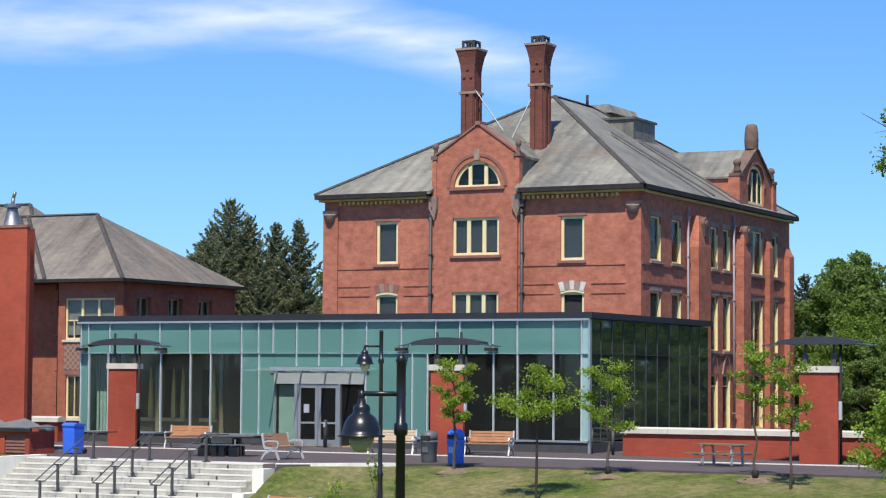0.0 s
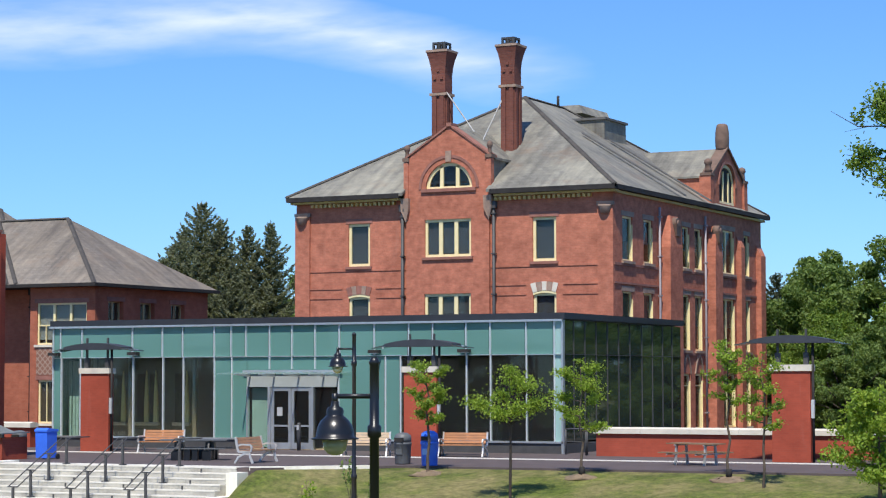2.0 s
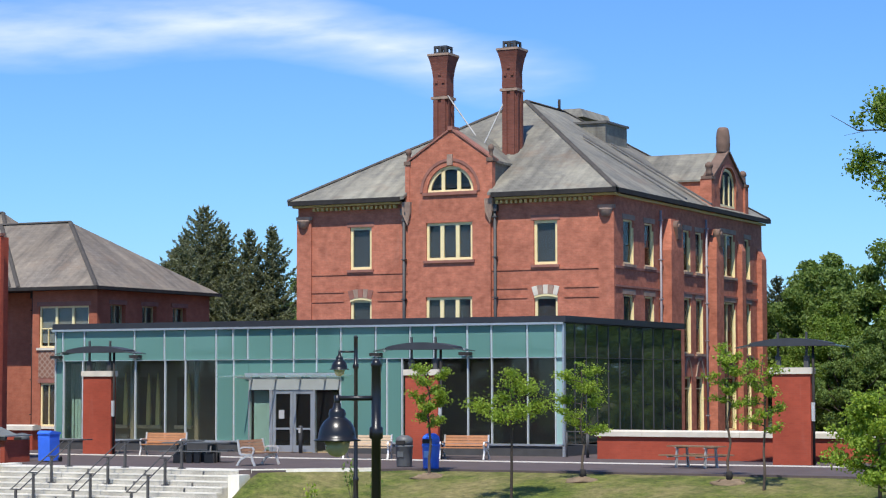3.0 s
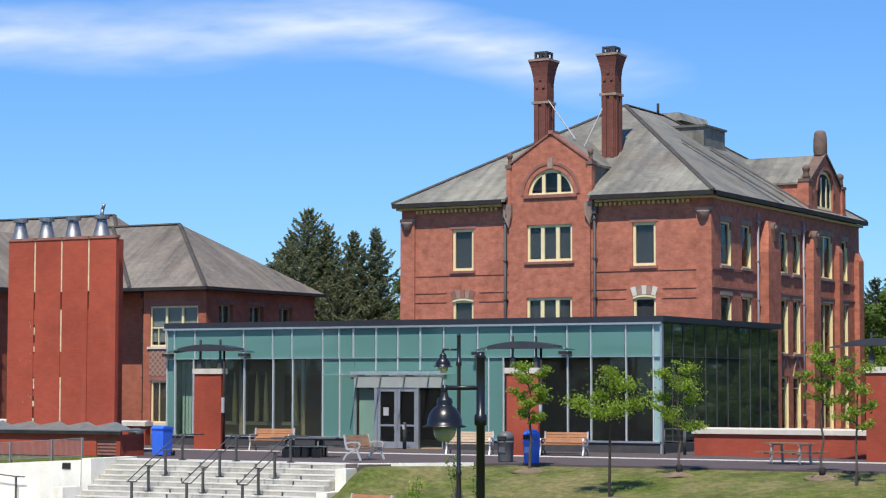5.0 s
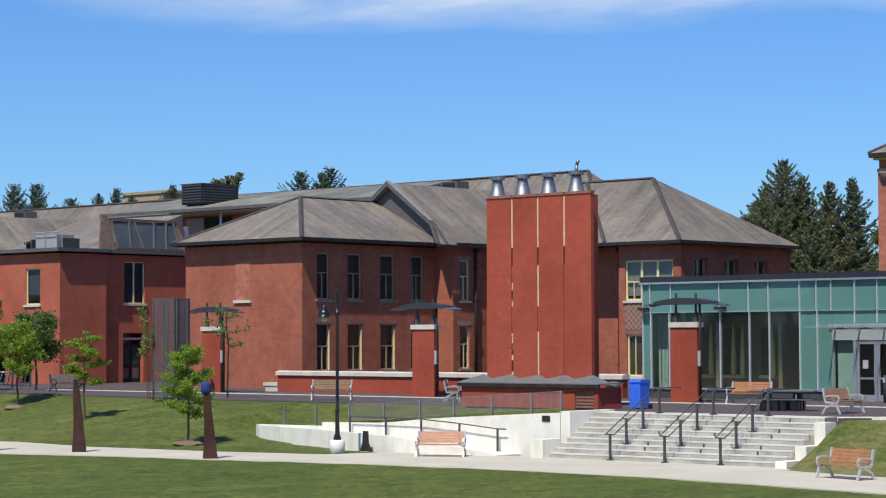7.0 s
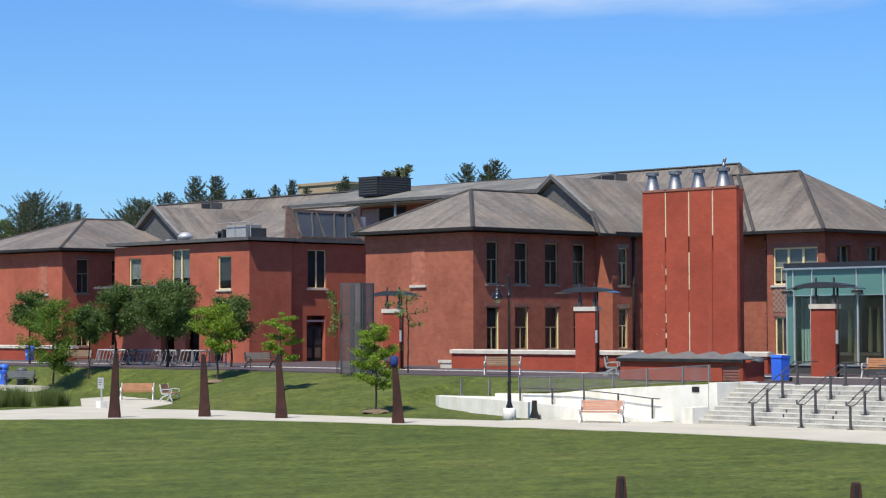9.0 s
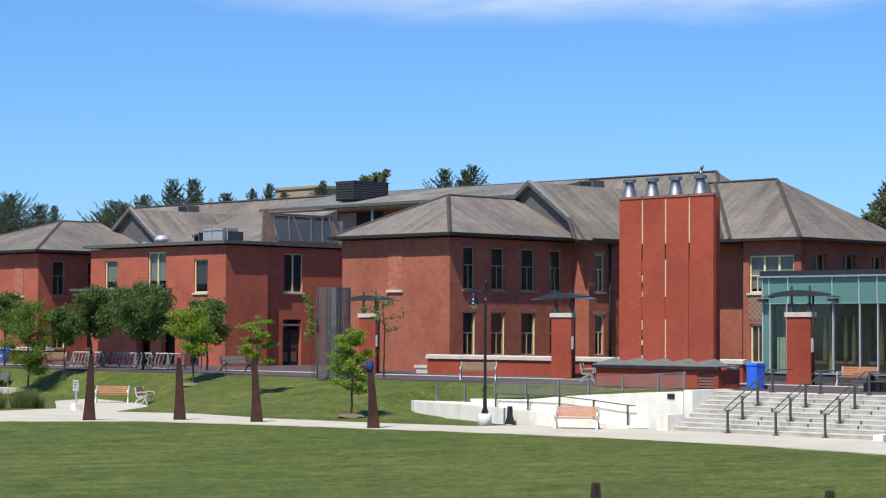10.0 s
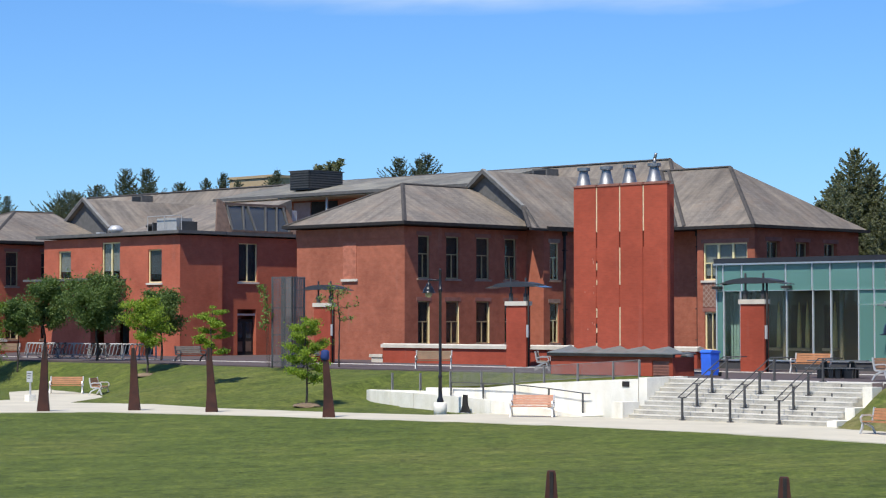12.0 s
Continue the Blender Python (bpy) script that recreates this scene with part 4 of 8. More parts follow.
            for m, n in zip(lv, lv[1:]):
                for i in range(4):
                    bm.faces.new((m[i], m[(i + 1) % 4], n[(i + 1) % 4], n[i]))
            bm.faces.new(lv[0][::-1])
            bm.faces.new(lv[-1])
        else:
            prism(bm, [(X1 + 0.003, ya, top), (X1 + d, ya, top), (X1 + 0.003, ya, top + 0.6)], (0, yb - ya, 0))
        part("buttress", bm, BRICK_MAIN, h)
        if d > 0.5:
            bm = bmesh.new()
            yc = (ya + yb) / 2 + 0.1
            tube(bm, (X1 + 0.25, yc, 10.45), (X1 + 0.60, yc, 10.45), 0.34, 0.32, 14)
            tube(bm, (X1 + 0.60, yc, 10.45), (X1 + 0.66, yc, 10.45), 0.20, 0.14, 12)
            prism(bm, [(X1 + 0.10, yc - 0.34, 10.45), (X1 + 0.66, yc - 0.34, 10.45), (X1 + 0.60, yc - 0.18, 9.85), (X1 + 0.10, yc - 0.18, 9.85)], (0, 0.55, 0))
            part("volute", bm, STONE_DARK, h, "weathered stone scroll under the eaves")
    for y in (98.6, 105.1):
        downpipe(h, X1 + 0.12, y, 0, 11.2, PIPE, 0.06, False)
    for x in (G0 - 0.2, G1 + 0.25):
        downpipe(h, x, Y0 - 0.18, 0, 11.0, STEEL_GREY, 0.075)
    boxpart("gutter", (X1 + 0.14, X1 + 0.36, Y0 - 0.355, Y1 + 0.6, 11.63, 11.85), GUTTER, h, "", 0.02)
    boxpart("soffit", (X1 - 0.2, X1 + 0.13, Y0 + 0.21, Y1 + 0.4, 11.50, 11.62), DENTIL, h)
    # roof
    e = 0.55
    o = 0.30
    A, B, Cc, D = (X0 - o, Y0 - e, 11.86), (X1 + o, Y0 - e, 11.86), (X1 + o, Y1 + e, 11.86), (X0 - o, Y1 + e, 11.86)
    R1, R2 = (-46.4, 102.0, 17.45), (-46.4, 106.8, 17.45)
    def slope(x, y):
        return (x, y, 11.86 + (R1[2] - 11.86) * (y - A[1]) / (R1[1] - A[1]))
    cut = P + 0.56
    f = (cut - A[1]) / (R1[1] - A[1])
    HL, HR = slope(A[0] + (R1[0] - A[0]) * f, cut), slope(B[0] + (R1[0] - B[0]) * f, cut)
    roof_sheet("roof", [(A, slope(G0 - 0.02, A[1]), slope(G0 - 0.02, cut), HL), (slope(G1 + 0.02, A[1]), B, HR, slope(G1 + 0.02, cut)), (HL, HR, R1),
                        (B, Cc, R2, R1), (Cc, D, R2), (D, A, R1, R2)], SLATE, h, 0.14)
    for p, q in ((A, R1), (B, R1), (Cc, R2), (D, R2), (R1, R2)):
        ridge_cap(h, p, q)
    # gablet roof behind the front gable
    zb = 13.45
    back = 97.6
    roof_sheet("roof", [((G0 - 0.1, P + 0.5, zb), (mid, P + 0.5, 15.0), (mid, back, 15.0), (G0 - 0.1, 95.2, zb)), ((G1 + 0.1, P + 0.5, zb), (mid, P + 0.5, 15.0), (mid, back, 15.0), (G1 + 0.1, 95.2, zb))], SLATE, h, 0.12)
    for xa in (G0, G1 - 0.3):
        boxpart("gable_cheek", (xa, xa + 0.3, P + 0.56, 95.4, 11.6, 13.4), SLATE, h)
    # roof ventilator box
    bm = bmesh.new()
    box(bm, -45.0, -43.2, 104.9, 107.9, 14.0, 16.45)
    part("roof_box", bm, SLATE, h, "slate-hung roof ventilator box")
    boxpart("roof_box_cap", (-45.1, -43.1, 104.8, 108.0, 16.45, 16.57), LEAD, h)
    bm = bmesh.new()
    prism(bm, [(-47.3, 107.4, 17.2), (-45.5, 107.4, 17.2), (-45.9, 107.9, 17.72), (-46.9, 107.9, 17.72)], (0, 4.0, 0))
    part("roof_lantern", bm, SLATE, h)
    tube_bm = bmesh.new()
    tube(tube_bm, (-46.3, 106.0, 17.2), (-46.3, 106.0, 18.0), 0.08, n=8)
    part("vent_pipe", tube_bm, GUTTER, h)
    # valley boards on the side slope
    for y0, y1 in ((100.9, 107.2), (104.6, 109.0)):
        bm = bmesh.new()
        k = (17.45 - 11.86) / (X1 + e + 46.4)
        xa, xb = X1 + e, -42.8
        za, zz = 11.9, 11.9 + (xa - xb) * k
        prism(bm, [(xa, y0, za), (xa, y0 + 0.28, za), (xb, y0 + 0.28, zz), (xb, y0, zz)], (0, 0, 0.09))
        part("valley_board", bm, LEAD, h)
    # side gable dormer
    ya, yb, ym = 105.95, 111.3, 108.6
    XF = X1 + 0.1
    # pointed opening: two arcs that meet over the middle
    wy, w0, spring, crown = 1.25, 12.05, 13.0, 14.15
    def lancet(k, n=7):
        rise = [(ym - k * wy * math.cos(t * math.pi / 2) ** 0.8, spring + (crown - spring) * k * math.sin(t * math.pi / 2)) for t in (i / n for i in range(n + 1))]
        return [(ym - k * wy, w0)] + rise + [(2 * ym - y, z) for y, z in rise[::-1][1:]] + [(ym + k * wy, w0)]
    inner = lancet(1.0)
    def edge(y):
        return 13.3 + 1.7 * (1 - abs(y - ym) / (ym - ya))
    bm = bmesh.new()
    box(bm, XF - 0.5, XF, ya, yb, 11.6, w0 - 0.002)
    box(bm, XF - 0.5, XF, ya, ym - wy, w0, 13.3 + 0.0)
    box(bm, XF - 0.5, XF, ym + wy, yb, w0, 13.3 + 0.0)
    prism(bm, [(XF, ya, 13.3), (XF, ym - wy, 13.3), (XF, ym - wy, edge(ym - wy))], (-0.5, 0, 0))
    prism(bm, [(XF, yb, 13.3), (XF, ym + wy, edge(ym + wy)), (XF, ym + wy, 13.3)], (-0.5, 0, 0))
    for (p, q), (r, t) in zip(inner[1:-1], inner[2:-1]):
        if r - p > 1e-4:
            prism(bm, [(XF, p, q), (XF, r, t), (XF, r, edge(r)), (XF, p, edge(p))], (-0.5, 0, 0))
    part("dormer_wall", bm, BRICK_MAIN, h)
    bm = bmesh.new()
    big, small = lancet(1.14), lancet(1.02)
    for i in range(1, len(big) - 2):
        prism(bm, [(XF + 0.003, *small[i]), (XF + 0.003, *small[i + 1]), (XF + 0.003, *big[i + 1]), (XF + 0.003, *big[i])], (0.06, 0, 0))
    part("arch_moulding", bm, STONE_RED, h)
    for s, yy in ((-1, ya), (1, yb)):
        bm = bmesh.new()
        prism(bm, [(XF + 0.1, yy + s * 0.12, 13.25), (XF + 0.1, ym, 15.0), (XF + 0.1, ym, 15.12), (XF + 0.1, yy + s * 0.12, 13.38)], (-0.6, 0, 0))
        part("dormer_coping", bm, STONE_DARK, h)
        boxpart("dormer_pier", (XF - 0.5, XF + 0.12, yy - 0.26, yy + 0.26, 11.6, 13.35), BRICK_MAIN, h)
        bm = bmesh.new()
        box(bm, XF - 0.45, XF + 0.16, yy - 0.3, yy + 0.3, 13.352, 13.5)
        lathe(bm, (XF - 0.1, yy, 13.5), [(0.20, 0), (0.17, 0.2), (0.16, 0.42), (0.22, 0.5), (0.20, 0.64), (0.08, 0.74)], 10)
        part("finial", bm, STONE_DARK, h)
    bm = bmesh.new()
    lathe(bm, (XF - 0.25, ym, 14.95), [(0.36, 0), (0.34, 0.10), (0.36, 0.16), (0.37, 0.50), (0.36, 0.90), (0.32, 1.18), (0.28, 1.30), (0.20, 1.36), (0.02, 1.38)], 14)
    part("ridge_finial", bm, STONE_DARK, h, "dark barrel-shaped stone finial")
    dw = new("window")
    dw.parent = h
    bm = bmesh.new()
    ring_out, ring_in = lancet(0.98), lancet(0.84)
    for i in range(len(ring_out) - 1):
        prism(bm, [(XF - 0.16, *ring_in[i]), (XF - 0.16, *ring_in[i + 1]), (XF - 0.16, *ring_out[i + 1]), (XF - 0.16, *ring_out[i])], (0.08, 0, 0))
    for u in (-0.42, 0.42):
        box(bm, XF - 0.17, XF - 0.07, ym + u - 0.07, ym + u + 0.07, w0, 13.75)
    box(bm, XF - 0.17, XF - 0.06, ym - wy * 0.97, ym + wy * 0.97, w0 + 0.002, w0 + 0.14)
    part("frame", bm, FRAME, dw)
    bm = bmesh.new()
    prism(bm, [(XF - 0.14, y, z) for y, z in lancet(0.95)], (0.012, 0, 0))
    part("pane", bm, GUTTER, dw)
    roof_sheet("roof", [((X1, ya - 0.1, 13.35), (X1, ym, 15.0), (-43.2, ym, 15.0), (-40.6, ya - 0.1, 13.35)), ((X1, yb + 0.1, 13.35), (X1, ym, 15.0), (-43.2, ym, 15.0), (-40.6, yb + 0.1, 13.35))], SLATE, h, 0.1)
    boxpart("dormer_cheek", (-40.8, X1 - 0.45, ya + 0.02, ya + 0.25, 11.8, 13.3), BRICK_MAIN, h)
    return h


def chimney(x, y, z0, z1, width, depth):
    """A tall brick stack with paired flues, a stone band and a flared head."""
    c = thing("chimney", "tall red brick chimney with flared stone-capped head", "chimney", (x, y, z0), group="chimneys of the hall")
    w, d, H = width / 2, depth / 2, z1 - z0
    bm = bmesh.new()
    box(bm, -w, w, -d, d, 0, H * 0.60)
    for s in (-1, 1):
        box(bm, s * w * 0.55 - w * 0.3, s * w * 0.55 + w * 0.3, -d - 0.07, -d + 0.001, 0.3, H * 0.60)
        box(bm, w - 0.001, w + 0.07, s * d * 0.55 - d * 0.3, s * d * 0.55 + d * 0.3, 0.3, H * 0.60)
    part("shaft", bm, BRICK_SOOT, c)
    boxpart("band", (-w - 0.09, w + 0.09, -d - 0.09, d + 0.09, H * 0.60 + 0.002, H * 0.60 + 0.13), STONE_BROWN, c, "", 0.03)
    bm = bmesh.new()
    lv = [(0.0, 0.60), (0.0, 0.74), (0.04, 0.80), (0.11, 0.86), (0.20, 0.91)]
    for (a, f), (b, g) in zip(lv, lv[1:]):
        lo = [(-w - a, -d - a), (w + a, -d - a), (w + a, d + a), (-w - a, d + a)]
        hi = [(-w - b, -d - b), (w + b, -d - b), (w + b, d + b), (-w - b, d + b)]
        va = [bm.verts.new((p, q, H * f + 0.16)) for p, q in lo]
        vb = [bm.verts.new((p, q, H * g + 0.16)) for p, q in hi]
        for i in range(4):
            bm.faces.new((va[i], va[(i + 1) % 4], vb[(i + 1) % 4], vb[i]))
    for s in (-0.5, 0.0, 0.5):
        for k, f in enumerate((0.70, 0.76)):
            if (s == 0.0) == (k == 1):
                box(bm, s * w - 0.07, s * w + 0.07, -d - 0.06, -d, H * f + 0.16, H * f + 0.28)
    part("head", bm, BRICK_SOOT, c)
    boxpart("cap", (-w - 0.22, w + 0.22, -d - 0.22, d + 0.22, H * 0.91 + 0.165, H * 0.91 + 0.27), STONE_BROWN, c, "", 0.02)
    # flue terminal: corner bars, rims and cross bars round an open box
    bm = bmesh.new()
    p, q, za, zb = w * 0.80, d * 0.80, H * 0.91 + 0.275, H + 0.10
    for u in (-1, 1):
        for v in (-1, 1):
            box(bm, u * p - 0.05, u * p + 0.05, v * q - 0.05, v * q + 0.05, za, zb)
    for z in (za, zb - 0.09):
        for v in (-1, 1):
            box(bm, -p, p, v * q - 0.045, v * q + 0.045, z, z + 0.09)
            box(bm, v * p - 0.045, v * p + 0.045, -q, q, z, z + 0.09)
    box(bm, -0.04, 0.04, -q - 0.03, -q + 0.03, za, zb)
    part("chimney_pot", bm, FLUE, c, "dark open flue terminal")
    bm = bmesh.new()
    for u in (-0.4, 0.4):
        lathe(bm, (u * w, 0, za), [(0.13, 0), (0.13, zb - za - 0.08), (0.09, zb - za - 0.04)], 10)
    part("flue_liner", bm, GUTTER, c)
    return c


main_building()
chimney(-48.0, 95.6, 13.0, 19.4, 0.74, 0.78)
chimney(-44.72, 96.6, 13.6, 19.55, 0.74, 0.78)


# stay rods of the chimneys
def stay(p, q, label):
    bm = bmesh.new()
    tube(bm, p, q, 0.035, n=6)
    solid("stay_rod", bm, STEEL, label, "rod")


stay((-47.6, 95.3, 17.0), (-45.9, 94.9, 14.9), "thin steel stay rod bracing the brick chimney")
stay((-45.0, 96.2, 16.6), (-45.7, 95.2, 14.3), "thin steel stay rod bracing the brick chimney")


# ---- glass pavilion ----
def pavilion():
    h = thing("glass_pavilion", "low glass entrance pavilion with teal glazing and dark fascia", "building", (0, 0, 0))
    X0, X1, Y0, Y1 = -59.37, -34.66, 79.6, 93.0
    SILL, TR, TOP = 0.46, 3.93, 5.26
    boxpart("plinth", (X0, -49.35, Y0, Y0 + 0.25, 0, SILL - 0.06), STEEL_GREY, h)
    boxpart("plinth", (-44.7, X1, Y0, Y0 + 0.25, 0, SILL - 0.06), STEEL_GREY, h)
    boxpart("sill", (X0, -49.35, Y0 - 0.06, Y0 + 0.25, SILL - 0.055, SILL + 0.02), ALU, h)
    boxpart("sill", (-44.7, X1, Y0 - 0.06, Y0 + 0.25, SILL - 0.055, SILL + 0.02), ALU, h)
    boxpart("plinth", (X1 - 0.25, X1, Y0 + 0.26, Y1, 0, SILL - 0.06), STEEL_GREY, h)
    # fascia with its bright drip edge, and the roof
    bm = bmesh.new()
    box(bm, X0 - 0.12, X1 + 0.12, Y0 - 0.12, Y1, TOP + 0.05, TOP + 0.30)
    part("roof", bm, ROOFEDGE, h, "dark flat roof with thin fascia")
    boxpart("drip_edge", (X0 - 0.15, X1 + 0.02, Y0 - 0.15, Y0 - 0.02, TOP - 0.04, TOP + 0.045), ALU, h)
    boxpart("floor", (X0 + 0.1, X1 - 0.1, Y0 + 0.26, Y1 - 0.05, 0.004, 0.05), WOOD_PALE, h)
    # back wall and right partition have the room's dimness in their colour
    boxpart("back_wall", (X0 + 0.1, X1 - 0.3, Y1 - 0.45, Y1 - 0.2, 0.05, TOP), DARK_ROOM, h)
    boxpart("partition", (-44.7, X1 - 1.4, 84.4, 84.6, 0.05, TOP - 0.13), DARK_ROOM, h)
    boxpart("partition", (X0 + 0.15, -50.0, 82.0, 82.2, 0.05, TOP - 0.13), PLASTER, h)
    boxpart("ceiling", (X0 + 0.1, X1 - 0.1, Y0 + 0.3, Y1 - 0.5, TOP - 0.12, TOP + 0.04), PLASTER, h)
    boxpart("side_wall", (X0 - 0.02, X0 + 0.06, Y0 + 0.2, Y1, 0, TOP), GLASS_TEAL, h)
    top = [-59.37, -58.97, -57.8, -55.12, -53.55, -52.5, -50.89, -50.04, -49.3, -48.13, -47.03, -45.91, -44.75, -43.1, -41.5, -40.4, -38.9, -37.82, -36.24, -35.02, -34.68]
    low = [-59.37, -58.92, -57.88, -55.07, -53.51, -52.46, -50.88, -50.0, -49.27, -44.78, -42.58, -41.88, -38.88, -37.81, -36.23, -35.02, -34.72]
    teal = {(-50.88, -50.0), (-50.0, -49.27), (-44.78, -42.58), (-42.58, -41.88), (-59.37, -58.92)}
    for a, b in zip(top, top[1:]):
        boxpart("spandrel_pane", (a + 0.015, b - 0.015, Y0 + 0.02, Y0 + 0.06, TR, TOP - 0.04), GLASS_PALE if a == -35.02 else GLASS_TEAL, h)
        boxpart("mullion", (a - 0.03, a + 0.03, Y0 - 0.05, Y0 + 0.16, TR, TOP - 0.04), MULLION, h)
        # near-black strip paints the shaded left side of the mullion
        boxpart("mullion_shade_strip", (a - 0.062, a - 0.031, Y0 - 0.03, Y0 + 0.015, TR, TOP - 0.04), GUTTER, h)
    for a, b in zip(low, low[1:]):
        if a == -49.27:
            continue
        mat = GLASS_TEAL if (a, b) in teal else GLASS_PALE if a == -35.02 else GLASS_CLEAR
        boxpart("pane", (a + 0.015, b - 0.015, Y0 + 0.03, Y0 + 0.05, SILL + 0.02, TR - 0.03), mat, h).visible_shadow = mat is not GLASS_CLEAR
        boxpart("mullion", (a - 0.022, a + 0.022, Y0 - 0.05, Y0 + 0.08, SILL + 0.021, TR - 0.035), FRAME_WHITE, h)
        # same painted shade along the lower mullion
        boxpart("mullion_shade_strip", (a - 0.055, a - 0.023, Y0 - 0.02, Y0 + 0.025, SILL + 0.021, TR - 0.035), GUTTER, h)
    boxpart("transom", (X0, X1, Y0 - 0.055, Y0 + 0.15, TR - 0.033, TR - 0.002), ALU, h)
    boxpart("corner_post", (X1 - 0.06, X1 + 0.03, Y0 - 0.06, Y0 + 0.12, 0, TOP), ALU, h)
    # side wall of dark glass
    ys = [Y0 + 0.12, 80.75, 81.9, 83.08, 84.3, 85.54, 86.81, 88.2, 89.45, 90.7, 91.88, Y1]
    for a, b in zip(ys, ys[1:]):
        boxpart("side_pane", (X1 - 0.06, X1 - 0.04, a + 0.01, b - 0.01, SILL + 0.02, TR - 0.02), GLASS_SIDE, h)
        boxpart("side_pane", (X1 - 0.06, X1 - 0.04, a + 0.01, b - 0.01, TR, TOP), GLASS_SIDE, h)
        boxpart("side_mullion", (X1 - 0.05, X1 - 0.01, a - 0.015, a + 0.015, SILL, TOP), STEEL_GREY, h)
    boxpart("transom", (X1 - 0.05, X1 - 0.008, Y0 + 0.13, Y1, TR - 0.02, TR), STEEL_GREY, h)
    # blinds and columns behind the glass
    for x in (-58.3, -56.4, -53.0, -51.4):
        bm = bmesh.new()
        tube(bm, (x, 81.3, 0.05), (x, 81.3, TOP - 0.13), 0.11, n=10)
        part("column", bm, ALU, h)
    for x in (-59.12, -58.9, -58.72, -58.3):
        boxpart("curtain", (x - 0.075, x + 0.075, 80.5, 80.56, 0.3, 3.8), CURTAIN_TEAL, h)
    for x, wide in ((-57.25, 0.55), (-56.0, 0.5), (-55.5, 0.32), (-53.85, 0.62)):
        # inner arched windows: flat dark panel painting the opening's shade, cream splayed jamb bowed like a lens, sill
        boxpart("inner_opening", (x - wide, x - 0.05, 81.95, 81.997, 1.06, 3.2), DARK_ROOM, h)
        bm = bmesh.new()
        n = 8
        left = [(x - 0.09 + 0.10 * (i / n) ** 2, 81.9, 1.06 + 2.3 * i / n) for i in range(n + 1)]
        right = [(x + 0.13 - 0.12 * (i / n) ** 2, 81.9, 1.06 + 2.3 * i / n) for i in range(n + 1)]
        for i in range(n):
            prism(bm, [left[i], right[i], right[i + 1], left[i + 1]], (0, 0.095, 0))
        part("inner_jamb", bm, JAMB, h)
        boxpart("inner_sill", (x - wide - 0.05, x + 0.22, 81.8, 81.997, 0.9, 1.05), LIMESTONE, h)
    # entrance: two glazed doors between side lights, pale head, glass canopy on brackets
    d = Y0 + 0.05
    boxpart("portal_head", (-49.25, -44.79, Y0 - 0.02, Y0 + 0.12, 2.63, 3.12), PORTAL, h)
    boxpart("transom_pane", (-49.27, -44.78, Y0 + 0.03, Y0 + 0.05, 3.13, TR - 0.03), GLASS_TEAL, h)
    for x in (-48.13, -47.03, -45.91):
        boxpart("mullion", (x - 0.03, x + 0.03, Y0 - 0.05, Y0 + 0.02, 3.37, TR - 0.035), MULLION, h)
    for x0, x1 in ((-49.20, -48.23), (-45.99, -44.85)):
        boxpart("side_light", (x0, x1, d, d + 0.02, 0.05, 2.626), GLASS_CLEAR, h).visible_shadow = False
    boxpart("curtain", (-49.18, -48.28, 79.9, 79.96, 0.1, 2.6), CURTAIN_TEAL, h)
    boxpart("jamb", (-49.27, -49.21, d - 0.08, d + 0.1, 0, 2.626), ALU, h)
    boxpart("jamb", (-48.22, -48.08, d - 0.08, d + 0.1, 0, 2.626), ALU, h)
    boxpart("jamb", (-46.10, -46.00, d - 0.08, d + 0.1, 0, 2.626), ALU, h)
    boxpart("jamb", (-44.84, -44.79, d - 0.08, d + 0.1, 0, 2.626), ALU, h)
    for x0, x1, hx in ((-48.07, -47.10, -47.19), (-47.08, -46.11, -46.99)):
        door = new("door")
        door.parent = h
        bm = bmesh.new()
        for a in ((x0, x0 + 0.13, 0.03, 2.61), (x1 - 0.13, x1, 0.03, 2.61), (x0 + 0.13, x1 - 0.13, 2.46, 2.61), (x0 + 0.13, x1 - 0.13, 0.03, 0.30), (x0 + 0.13, x1 - 0.13, 0.96, 1.04)):
            box(bm, a[0], a[1], d - 0.03, d + 0.03, a[2], a[3])
        part("door_frame", bm, ALU, door)
        boxpart("door_pane", (x0 + 0.12, x1 - 0.12, d - 0.006, d + 0.006, 0.27, 2.47), GLASS_CLEAR, door).visible_shadow = False
        bm = bmesh.new()
        tube(bm, (hx, d - 0.09, 0.8), (hx, d - 0.09, 1.5), 0.018, n=6)
        part("door_handle", bm, STEEL, door)
    boxpart("notice", (-47.78, -47.52, d - 0.03, d - 0.012, 1.42, 1.78), WHITE_METAL, h, "small paper notice on the door glass")
    bm = bmesh.new()
    prism(bm, [(-50.1, 78.2, 3.16), (-44.2, 78.2, 3.16), (-44.2, Y0 + 0.02, 3.24), (-50.1, Y0 + 0.02, 3.24)], (0, 0, 0.03))
    part("glass_canopy", bm, GLASS_SHEER, h).visible_shadow = False
    boxpart("canopy_beam", (-49.4, -44.6, Y0 - 0.12, Y0 - 0.061, 3.26, 3.34), ALU, h)
    for x in (-49.1, -47.9, -46.7, -45.5, -44.8):
        bm = bmesh.new()
        prism(bm, [(x, Y0 - 0.05, 3.26), (x, 78.3, 3.19), (x, 78.3, 3.14), (x, Y0 - 0.05, 3.05)], (0.05, 0, 0))
        part("canopy_bracket", bm, ALU, h)
    # small wall lamps on the transom line
    for x in (-59.2, -54.95, -43.0, -38.9):
        wl = thing("wall_lamp", "small dark downlight box on the glass facade", "lamp", (x, Y0 - 0.15, 4.02), group="facade downlights")
        boxpart("housing", (-0.24, 0.24, -0.2, 0.095, 0, 0.13), GUTTER, wl, "", 0.02)
